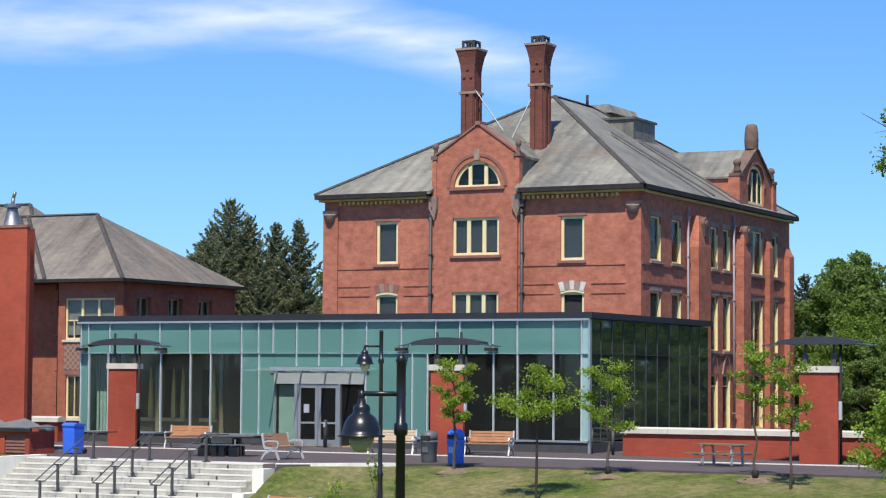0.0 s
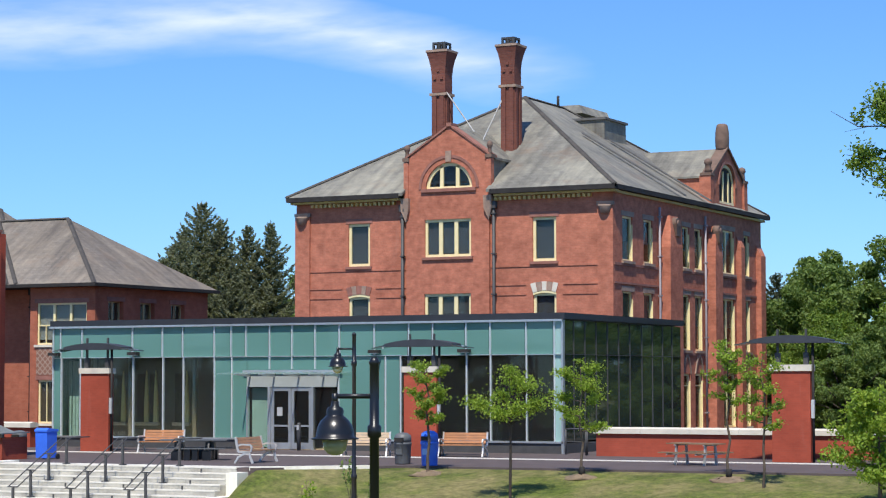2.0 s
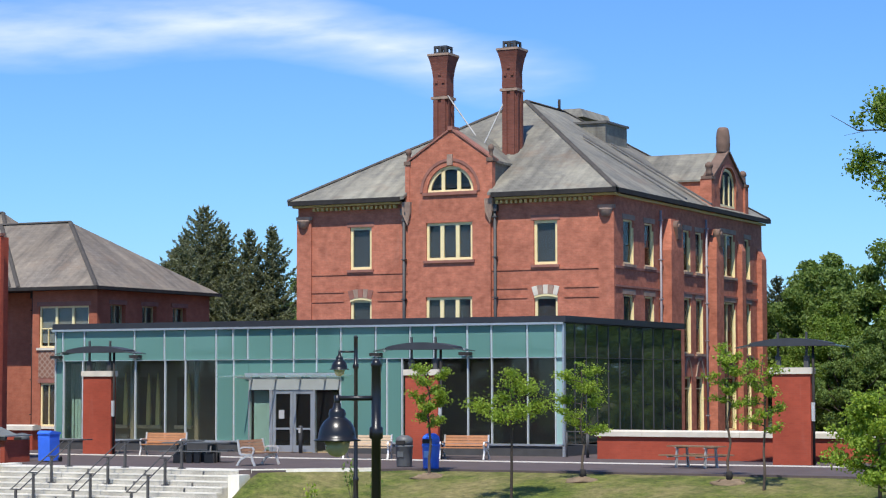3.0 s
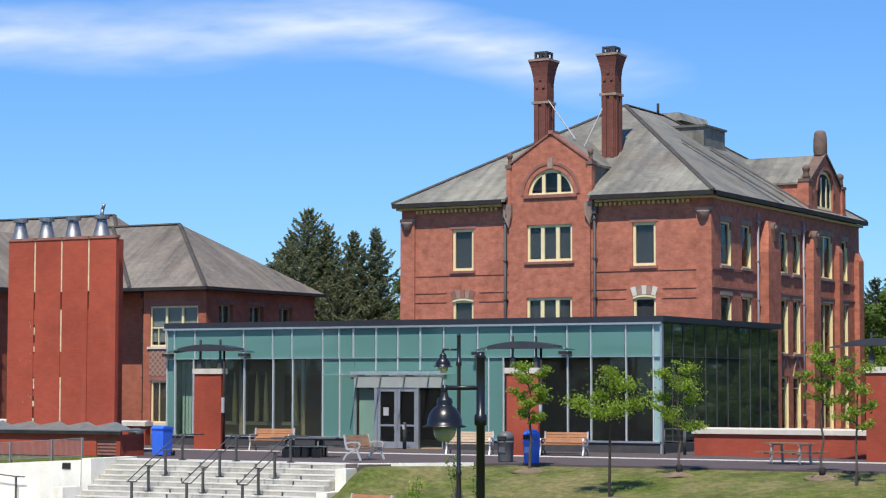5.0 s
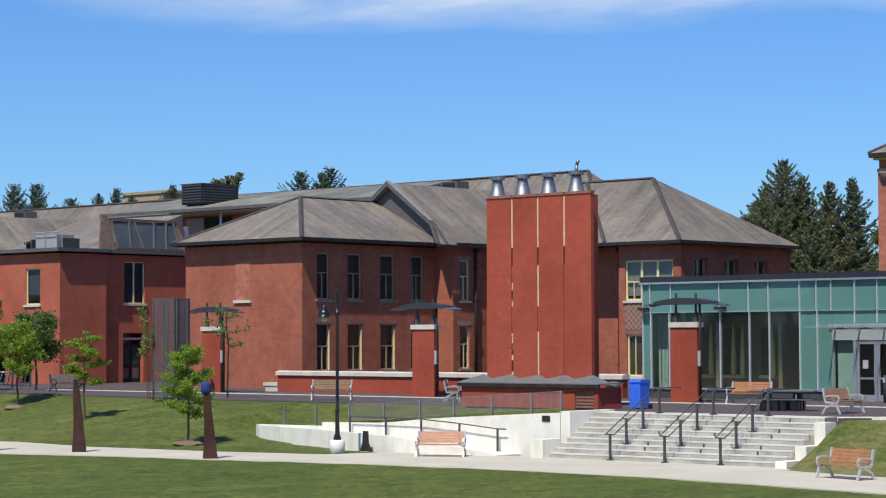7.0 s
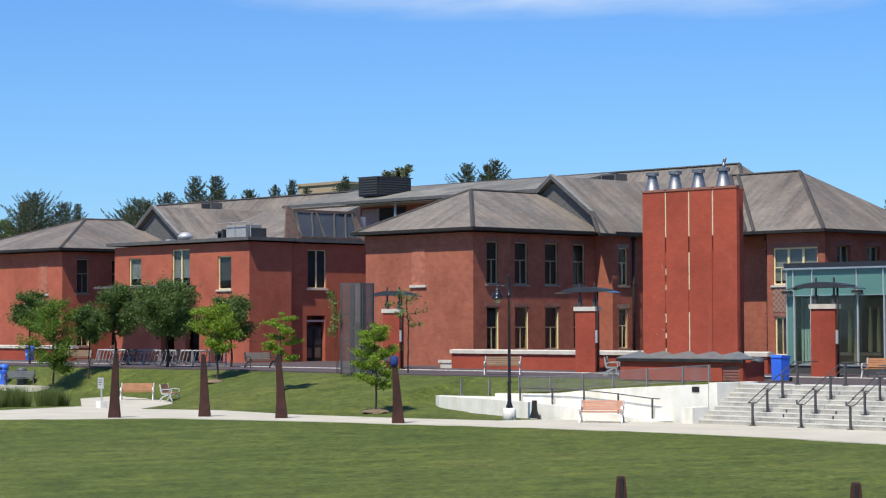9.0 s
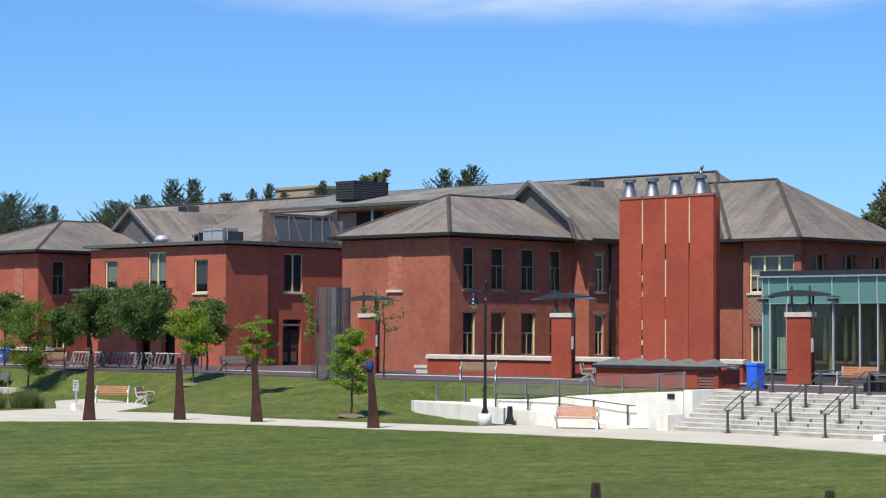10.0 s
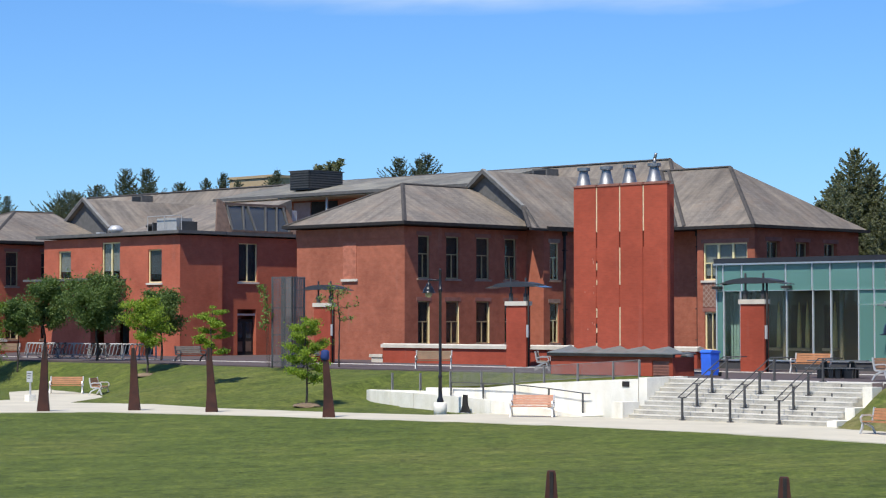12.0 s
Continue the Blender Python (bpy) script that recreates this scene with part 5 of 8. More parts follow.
        boxpart("lens", (-0.18, 0.18, -0.16, 0.03, -0.025, -0.002), WHITE_METAL, wl)
    return h


pavilion()


# ---- two-storey brick wings ----
def hip_roof(house, x0, x1, y0, y1, ez, rz, mat, front_only=False, e=0.6):
    """A hip roof with its ridge along y; open at the back where it runs into another roof."""
    m = (x0 + x1) / 2
    run = (x1 - x0) / 2 + e
    A, B, C2, D = (x0 - e, y0 - e, ez), (x1 + e, y0 - e, ez), (x1 + e, y1, ez), (x0 - e, y1, ez)
    R, S = (m, y0 - e + run * 0.95, rz), (m, y1, rz)
    roof_sheet("roof", [(A, B, R), (B, C2, S, R), (D, A, R, S)], mat, house)
    for p, q in ((A, R), (B, R), (R, S)):
        ridge_cap(house, p, q)
    boxpart("gutter", (x0 - e - 0.08, x1 + e + 0.08, y0 - e - 0.1, y0 - e + 0.06, ez - 0.16, ez + 0.03), GUTTER, house)
    boxpart("gutter", (x1 + e - 0.06, x1 + e + 0.1, y0 - e + 0.07, y1, ez - 0.16, ez + 0.03), GUTTER, house)
    boxpart("gutter", (x0 - e - 0.1, x0 - e + 0.06, y0 - e + 0.07, y1, ez - 0.16, ez + 0.03), GUTTER, house)
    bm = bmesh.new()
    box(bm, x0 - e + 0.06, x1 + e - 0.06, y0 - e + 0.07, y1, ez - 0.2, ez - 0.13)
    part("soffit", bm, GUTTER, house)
    return R


def wing(x0, x1, y0, y1, label, blind_u, side_windows, rz=11.13, brick=BRICK):
    h = thing("brick_wing", label, "building", (0, 0, 0), group="wings of the brick school building")
    EZ = 8.35
    sw = [(a, b, 5.0, 7.62) for a, b in side_windows]
    sl = [(a, b, 0.98, 3.62) for a, b in side_windows]
    bm = bmesh.new()
    bl = (blind_u, blind_u + 1.2, 5.0, 7.25)
    wall_grid(bm, "y", y0, 0.4, x0, x1, 0, EZ - 0.2, [])
    part("wall", bm, brick, h)
    boxpart("wall", (x0, x0 + 0.4, y0 + 0.401, y1, 0, EZ - 0.2), brick, h)
    bm = bmesh.new()
    wall_grid(bm, "x", x1, 0.4, y0 + 0.401, y1, 0, EZ - 0.2, sw + sl)
    part("wall", bm, brick, h)
    boxpart("brick_frieze", (x0 - 0.02, x1 + 0.02, y0 - 0.06, y0 - 0.003, 7.45, EZ - 0.2), brick, h)
    # bricked-up window with its sill
    boxpart("blind_window", (bl[0], bl[1], y0 - 0.03, y0 - 0.003, bl[2], bl[3]), BRICK_MAIN, h)
    boxpart("sill", (bl[0] - 0.12, bl[1] + 0.15, y0 - 0.12, y0 - 0.003, bl[2] - 0.16, bl[2] - 0.01), LIMESTONE, h)
    for s in sw:
        window(h, "x", x1, *s, transom=6.5, sill=STONE_BROWN, lintel=STONE_RED, bars=0.02, frame_mat=FRAME_DIM, pane_backing=ROOM_BROWN, low=0.02)
    for s in sl:
        window(h, "x", x1, *s, transom=2.35, sill=STONE_BROWN, lintel=STONE_RED, bars=0.02, frame_mat=FRAME_DIM, reveal=FRAME, pane_backing=ROOM_BROWN, low=0.02)
    hip_roof(h, x0, x1, y0, y1, EZ + 0.05, rz, SLATE_BROWN)
    return h


wing(-95.3, -85.5, 83.0, 94.0, "two-storey red brick wing with brown slate hip roof", -90.95, [(84.15, 85.15), (86.6, 87.75), (89.3, 90.5), (91.9, 93.0)])
wing(-145.3, -129.85, 83.0, 94.0, "red brick wing with slate hip roof beside the bicycle stands", -133.0, [(84.3, 85.4), (87.5, 88.6)], brick=BRICK_WARM)


def cross_block(mid, half, y0, y1, apex, ez, label, pipe=True):
    """The gabled block behind a wing, with its ridge along y."""
    h = thing("gabled_block", label, "building", (0, 0, 0), group="gabled blocks")
    x0, x1 = mid - half, mid + half
    bm = bmesh.new()
    box(bm, x0, x1, y0 + 0.002, y0 + 0.4, 0, ez)
    holes = [(y0 + 0.6, y0 + 1.45, 5.0, 7.4), (y0 + 0.6, y0 + 1.45, 0.98, 3.55)]
    wall_grid(bm, "x", x1, 0.4, y0 + 0.402, y1, 0, ez, holes)
    part("wall", bm, BRICK, h)
    for s in holes:
        window(h, "x", x1, *s, transom=s[2] + 1.45, sill=STONE_BROWN, lintel=STONE_BROWN, bars=0.03)
    bm = bmesh.new()
    prism(bm, [(x0, y0 + 0.002, ez), (x1, y0 + 0.002, ez), (mid, y0 + 0.002, apex - 0.25)], (0, 0.4, 0))
    part("gable", bm, LEAD, h, "dark slate-hung gable")
    k = (apex - ez) / half
    o = 0.5
    L, M, Rr = (x0 - o, ez - k * o + 0.25), (mid, apex), (x1 + o, ez - k * o + 0.25)
    roof_sheet("roof", [((L[0], y0 - 0.3, L[1]), (mid, y0 - 0.3, apex), (mid, y1 + 8, apex), (L[0], y1, L[1])), ((Rr[0], y0 - 0.3, Rr[1]), (mid, y0 - 0.3, apex), (mid, y1 + 8, apex), (Rr[0], y1, Rr[1]))], SLATE_BROWN, h, 0.16)
    # verges; the outer slope kicks forward over the corner below T
    T = (mid + (Rr[0] - mid) * 0.64, apex + (Rr[1] - apex) * 0.64)
    for a in (L, T):
        bm = bmesh.new()
        prism(bm, [(a[0], y0 - 0.42, a[1] - 0.2), (mid, y0 - 0.42, apex - 0.2), (mid, y0 - 0.42, apex + 0.06), (a[0], y0 - 0.42, a[1] + 0.06)], (0, 0.13, 0))
        part("verge_board", bm, LEAD, h)
        bm = bmesh.new()
        prism(bm, [(a[0], y0 - 0.44, a[1] + 0.062), (mid, y0 - 0.44, apex + 0.062), (mid, y0 - 0.44, apex + 0.13), (a[0], y0 - 0.44, a[1] + 0.13)], (0, 0.30, 0))
        part("verge_flashing", bm, FLASHING, h, "pale lead flashing along the gable")
    tip, out, fore = (T[0], y0 - 0.3, T[1] + 0.02), (Rr[0], y0 - 0.3, Rr[1] + 0.02), (Rr[0] - 0.1, y0 - 1.75, Rr[1] + 0.02)
    roof_sheet("roof", [(tip, out, fore)], SLATE_BROWN, h, 0.14)
    ridge_cap(h, fore, tip)
    ridge_cap(h, (fore[0], fore[1] + 0.75, fore[2] + 0.01), (tip[0] + 0.1, tip[1], tip[2] + 0.01))
    boxpart("gutter", (Rr[0] - 0.02, Rr[0] + 0.12, y0 - 1.8, y0 - 0.26, Rr[1] - 0.16, Rr[1] - 0.02), GUTTER, h)
    bm = bmesh.new()
    prism(bm, [(x1 + o, y0 - 0.25, ez - 0.25), (x1 + o + 0.12, y0 - 0.25, ez - 0.25), (x1 + o + 0.12, y0 - 0.25, ez + 0.0), (x1 + o, y0 - 0.25, ez)], (0, y1 - y0, 0))
    part("gutter", bm, GUTTER, h)
    if pipe:
        downpipe(h, x1 + 0.12, y0 + 1.9, 0, ez - 0.5, GUTTER, 0.09)
        downpipe(h, x1 - 1.75, y0 - 0.12, 0, ez - 0.5, GUTTER, 0.09)
    return h


cross_block(-89.05, 5.0, 94.0, 101.0, 12.22, 8.4, "gabled red brick block with slate roof behind the wing")
cross_block(-133.0, 4.9, 94.0, 101.0, 12.1, 8.4, "far gabled red brick block with slate roof", False)


def link_range():
    h = thing("brick_range", "long red brick range with high slate roof", "building", (0, 0, 0))
    bm = bmesh.new()
    box(bm, -150, -78.9, 101.5, 102.0, 0, 8.3)
    box(bm, -79.3, -78.9, 102.01, 112, 0, 8.3)
    part("wall", bm, BRICK, h)
    A, B = (-150, 100.9, 8.45), (-78.2, 100.9, 8.45)
    R, S = (-83.6, 106.4, 13.35), (-150, 106.4, 13.35)
    C2, D = (-78.2, 112, 8.45), (-150, 112, 8.45)
    roof_sheet("roof", [(A, B, R, S), (B, C2, R), (C2, D, S, R)], SLATE_BROWN, h, 0.14)
    ridge_cap(h, B, R)
    ridge_cap(h, S, R)
    boxpart("gutter", (-150, -78.1, 100.75, 100.9, 8.3, 8.48), GUTTER, h)
    for x, y in ((-93.7, 105.0), (-140.1, 105.0)):
        bm = bmesh.new()
        box(bm, x - 0.7, x + 0.7, y - 0.6, y + 0.6, 11.2, 13.1)
        part("roof_vent", bm, LEAD, h)
        boxpart("louvre", (x - 0.55, x + 0.55, y - 0.64, y - 0.605, 12.5, 13.0), OPAQUE_DARK, h)
    return h


def east_block():
    h = thing("east_block", "red brick block with slate hip roof beside the glass pavilion", "building", (0, 0, 0))
    x0, x1, y0, y1, ez = -72.9, -69.0, 96.0, 107.0, 8.1
    up, dn = (-72.85, -69.55, 4.85, 7.1), (-72.75, -69.55, 0.6, 2.95)
    bm = bmesh.new()
    wall_grid(bm, "y", y0, 0.4, x0 - 0.4, x1, 0, ez - 0.15, [up, dn])
    part("wall", bm, BRICK, h)
    bm = bmesh.new()
    sides = [(97.2, 98.6, 5.0, 7.2), (100.2, 101.6, 5.0, 7.2), (103.2, 104.6, 5.0, 7.2)]
    wall_grid(bm, "x", x1, 0.4, y0 + 0.401, y1, 0, ez - 0.15, sides)
    part("wall", bm, BRICK, h)
    boxpart("wall", (-78.5, x0 - 0.9, y0 + 1.6, y0 + 2.0, 0, ez - 0.15), BRICK, h)
    window(h, "y", y0, *up, lights=3, transom=5.9, lintel=STONE_RED, bars=0.02, pane_backing=CURTAIN, low=0.12, fw=0.1)
    window(h, "y", y0, *dn, lights=3, lintel=STONE_RED, bars=0.02, pane_backing=ROOM_BROWN, low=0.02, fw=0.1)
    bm = bmesh.new()
    box(bm, up[0], up[1], y0 - 0.03, y0 - 0.003, 3.22, 4.70)
    part("spandrel_panel", bm, DIAPER, h, "patterned brown brick spandrel panel")
    for s in sides:
        window(h, "x", x1, *s, lights=2, lintel=STONE_RED, sill=STONE_RED, frame_mat=FRAME_DIM, depth=0.3, pane_backing=ROOM_BROWN, low=0.02)
    A, B, C2 = (-78.6, y0 - 0.6, ez), (x1 + 0.38, y0 - 0.6, ez), (x1 + 0.38, y1 + 0.6, ez)
    R, S = (-74.67, 101.2, 12.12), (-80.5, 101.2, 12.12)
    roof_sheet("roof", [(A, B, R, S), (B, C2, R)], SLATE_BROWN, h, 0.14)
    ridge_cap(h, B, R)
    ridge_cap(h, S, R)
    # pair of lead hip rolls where the roof meets the lower range
    for k in (0.0, 0.62):
        ridge_cap(h, (-73.85 - k, y0 - 0.55, ez + 0.06), (-79.55 - k, 101.15, 12.12))
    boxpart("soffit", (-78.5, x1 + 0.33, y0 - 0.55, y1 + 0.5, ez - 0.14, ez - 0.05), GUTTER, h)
    boxpart("gutter", (-78.6, x1 + 0.48, y0 - 0.72, y0 - 0.56, ez - 0.15, ez + 0.03), GUTTER, h)
    boxpart("gutter", (x1 + 0.34, x1 + 0.50, y0 - 0.55, y1 + 0.6, ez - 0.15, ez + 0.03), GUTTER, h)
    downpipe(h, x0 - 0.72, y0 + 0.5, 0, ez - 0.5, GUTTER, 0.1)
    return h


link_range()
east_block()


def centre_wing():
    h = thing("centre_wing", "flat-roofed red brick wing with cream windows", "building", (0, 0, 0))
    x0, x1, y0, y1, ez = -123.0, -107.2, 83.0, 100.0, 8.32
    fr = [(-121.2, -119.7, 5.35, 7.4), (-116.0, -113.9, 5.15, 7.9), (-110.7, -109.2, 5.0, 7.3)]
    sd = [(88.5, 90.2, 5.1, 7.8), (88.4, 90.1, 0.0, 3.2)]
    x2 = x1 - 0.4
    bm = bmesh.new()
    wall_grid(bm, "y", y0, 0.4, x0, x1, 0, ez - 0.1, fr + [(-117.3, -115.7, 0.0, 2.9), (-114.4, -112.8, 0.0, 2.9), (-111.5, -110.1, 0.0, 2.9)])
    part("wall", bm, BRICK_WARM, h)
    boxpart("wall", (x1 - 0.8, x1, y0 + 0.401, 86.7, 0, ez - 0.1), BRICK_WARM, h)
    boxpart("wall", (x0, x0 + 0.4, y0 + 0.401, y1, 0, ez - 0.1), BRICK_WARM, h)
    bm = bmesh.new()
    wall_grid(bm, "x", x2, 0.4, 86.701, y1, 0, ez - 0.1, sd)
    part("wall", bm, BRICK_WARM, h)
    for s in fr:
        window(h, "y", y0, *s, lights=2 if s[1] - s[0] > 2 else 1, lintel=None, pane_backing=BLIND if s is fr[2] else CURTAIN, low=0.27, fw=0.085)
    window(h, "x", x2, *sd[0], lights=2, lintel=None, pane_backing=BLIND, low=0.02, fw=0.06)
    for ya in (88.45, 89.26):
        door = boxpart("door", (x2 - 0.34, x2 - 0.3, ya, ya + 0.79, 0.02, 2.5), GUTTER, h)
        boxpart("door_pane", (x2 - 0.298, x2 - 0.29, ya + 0.14, ya + 0.65, 1.15, 2.3), GLASS_ROOF, door)
        boxpart("door_panel", (x2 - 0.298, x2 - 0.285, ya + 0.14, ya + 0.65, 0.25, 0.95), STONE_DARK, door)
    boxpart("door_head", (x2 - 0.3, x2 - 0.1, 88.4, 90.1, 2.75, 2.9), WHITE_METAL, h)
    boxpart("porch_floor", (-117.5, -110.0, 83.4, 86.0, 0.004, 0.05), PAVER, h)
    # back of the porch, its shade put into the dark colour
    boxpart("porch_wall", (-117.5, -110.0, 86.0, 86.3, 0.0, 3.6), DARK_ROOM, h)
    bm = bmesh.new()
    prism(bm, [(x0 - 0.5, y0 - 0.42, ez), (x1 + 0.36, y0 - 0.42, ez), (x1 + 0.36, 86.7, ez), (x2 + 0.36, 87.1, ez), (x2 + 0.36, y1, ez), (x0 - 0.5, y1, ez)], (0, 0, 0.22))
    part("flat_roof", bm, LEAD, h)
    boxpart("porch_canopy", (-121.3, -113.2, 80.0, 82.99, 5.16, 5.32), LEAD, h)
    # slate slope that climbs from the flat roof to the hall behind
    bm = bmesh.new()
    prism(bm, [(-119.6, 87.0, ez + 0.225), (-119.6, 94.2, ez + 0.225), (-119.6, 94.2, 11.1)], (11.1, 0, 0))
    part("roof", bm, SLATE_BROWN, h)
    # sloping roof light behind the parapet, in a dark frame between splayed cheeks
    lo, hi = x1 - 0.2, x1 - 0.95
    bm = bmesh.new()
    prism(bm, [(lo, 87.8, ez + 0.34), (lo, 93.1, ez + 0.34), (hi, 92.95, 10.45), (hi, 87.75, 10.45)], (-0.05, 0, -0.03))
    part("roof_light_pane", bm, GLASS_ROOF, h)
    for y, lean in ((87.7, 0.05), (88.75, 0.45), (89.85, -0.25), (90.7, 0.6), (91.75, 0.6), (92.95, 0.0)):
        bm = bmesh.new()
        prism(bm, [(lo + 0.03, y, ez + 0.26), (lo + 0.03, y + 0.12, ez + 0.26), (hi + 0.03, y + 0.12 + lean, 10.5), (hi + 0.03, y + lean, 10.5)], (0.07, 0, 0.03))
        part("roof_light_bar", bm, LEAD, h)
    for z, x, t in ((ez + 0.24, lo + 0.04, 0.14), (10.46, hi + 0.04, 0.16)):
        boxpart("roof_light_rail", (x - 0.06, x + 0.08, 87.6, 93.25, z, z + t), STONE_DARK, h)
    bm = bmesh.new()
    prism(bm, [(lo, 86.3, ez + 0.225), (lo, 87.68, ez + 0.225), (hi, 87.68, 10.62), (hi, 87.05, 10.85)], (-0.12, 0, 0))
    part("roof_light_cheek", bm, STONE_DARK, h)
    bm = bmesh.new()
    prism(bm, [(lo, 93.26, ez + 0.225), (lo, 94.0, ez + 0.225), (hi, 93.26, 10.62)], (-0.12, 0, 0))
    part("roof_light_cheek", bm, STONE_DARK, h)
    boxpart("roof_box", (x1 - 2.3, x1 - 1.75, 94.6, 95.1, ez + 0.23, 10.35), WHITE_METAL, h)
    return h


centre_wing()


def back_hall():
    h = thing("back_hall", "brick hall with overhanging slate roof and timber soffit", "building", (0, 0, 0))
    boxpart("wall", (-122.2, -97, 101.0, 101.4, 0, 11.52), BRICK, h)
    boxpart("soffit", (-122.3, -96, 98.5, 101.0, 11.53, 11.60), WOOD_PALE, h)
    roof_sheet("roof", [((-122.4, 98.4, 11.86), (-95, 98.4, 11.80), (-95, 106.4, 13.37), (-122.4, 106.4, 13.42))], SLATE, h, 0.2)
    boxpart("eaves_board", (-122.4, -95, 98.3, 98.4, 11.64, 11.86), LEAD, h)
    boxpart("wall_panel", (-115.9, -113.98, 100.93, 100.998, 10.0, 11.38), PANEL_PINK, h, "pale pinkish cladding panel")
    boxpart("glazing", (-113.9, -111.0, 100.95, 100.998, 10.0, 11.40), GUTTER, h, "dark strip of glazing under the eaves")
    boxpart("glazing_bar", (-112.3, -112.22, 100.92, 100.949, 10.0, 11.40), STEEL, h)
    bm = bmesh.new()
    tube(bm, (-109.9, 98.9, 10.0), (-109.9, 98.9, 11.52), 0.09, n=8)
    part("downpipe", bm, WHITE_METAL, h)
    return h


back_hall()


def air_unit():
    h = thing("air_handling_unit", "large dark louvred air unit on the roof", "machine", (-114.15, 101.7, 12.3))
    boxpart("casing", (-1.1, 1.1, -1.7, 1.7, 0.0, 1.42), OPAQUE_DARK, h, "", 0.03)
    for i in range(7):
        boxpart("louvre", (-1.05, 1.05, -1.78, -1.702, 0.15 + i * 0.19, 0.24 + i * 0.19), STEEL_GREY, h)
        boxpart("louvre", (1.102, 1.18, -1.62, 1.62, 0.15 + i * 0.19, 0.24 + i * 0.19), STEEL_GREY, h)
    boxpart("rim", (-1.2, 1.2, -1.8, 1.8, 1.422, 1.48), STEEL_GREY, h)


air_unit()


# ---- brick piers with wing canopies, garden walls ----
def pier(x, y, label="red brick pier with limestone cap and grey wing canopy"):
    p = thing("brick_pier", label, "pier", (x, y, 0), group="canopied brick piers")
    boxpart("shaft", (-0.70, 0.70, 0, 0.34, 0, 3.2), BRICK_NEW, p, "", 0.01)
    boxpart("cap", (-0.77, 0.77, -0.06, 0.40, 3.205, 3.43), LIMESTONE, p, "", 0.025)
    for s in (-0.52, 0.52):
        bm = bmesh.new()
        box(bm, s - 0.035, s + 0.035, 0.14, 0.22, 3.43, 4.68)
        box(bm, s - 0.085, s + 0.085, 0.10, 0.26, 3.43, 3.85)
        part("post", bm, STEEL_GREY, p)
    bm = bmesh.new()
    n = 10
    prof = []
    for i in range(n + 1):
        u = -1.45 + 2.9 * i / n
        prof.append((u, 4.47 - 0.17 * (u / 1.45) ** 2))
    line = [(u, -0.2, z) for u, z in prof] + [(u, -0.2, 4.19) for u, z in prof[::-1]]
    prism(bm, line, (0, 0.8, 0))
    part("canopy", bm, CANOPY, p)
    for s in (-1, 1):
        bm = bmesh.new()
        prism(bm, [(s * 1.46, -0.22, 4.26), (s * 2.0, -0.22, 4.15), (s * 2.0, -0.22, 4.12), (s * 1.46, -0.22, 4.20)], (0, 0.84, 0))
        part("canopy_wing", bm, GLASS_SMOKE, p)
    bm = bmesh.new()
    tube(bm, (0.78, 0.1, 0), (0.78, 0.1, 4.2), 0.05, n=8)
    part("rain_pipe", bm, GUTTER, p)
    boxpart("meter_box", (0.735, 0.85, -0.02, 0.055, 1.55, 2.2), WHITE_METAL, p)
    return p


first_pier = pier(-38.63, 75.0)
for x in (-84.1, -69.0, -53.8, -23.95):
    copy_thing(first_pier, pose(x, 75.0, 0))


def garden_wall(x0, x1, y=78.0, name="garden_wall"):
    w = thing(name, "low red brick wall with pale limestone coping", "wall", (0, 0, 0), group="low garden walls")
    boxpart("brickwork", (x0, x1, y, y + 0.4, 0, 0.86), BRICK_NEW, w)
    n = max(1, int((x1 - x0) / 1.9))
    for i in range(n):
        a, b = x0 - 0.08 + (x1 - x0 + 0.16) * i / n, x0 - 0.08 + (x1 - x0 + 0.16) * (i + 1) / n
        bm = bmesh.new()
        prism(bm, [(a + 0.006, y - 0.1, 0.865), (a + 0.006, y + 0.5, 0.865), (a + 0.006, y + 0.5, 1.05), (a + 0.006, y + 0.2, 1.11), (a + 0.006, y - 0.1, 1.05)], (b - a - 0.012, 0, 0))
        part("coping_stone", bm, LIMESTONE, w)


garden_wall(-82.2, -60.9)
garden_wall(-60.8, -59.4)
garden_wall(-32.6, 6.0)
garden_wall(-141.0, -124.0, 80.0)
bm = bmesh.new()
box(bm, -83.35, -82.25, 78.0, 78.5, 0.3, 0.47)
box(bm, -83.2, -82.26, 78.05, 78.45, 0, 0.3)
solid("stone_block", bm, LIMESTONE, "small pale limestone block at the end of the wall", "stone", bevel=0.02)


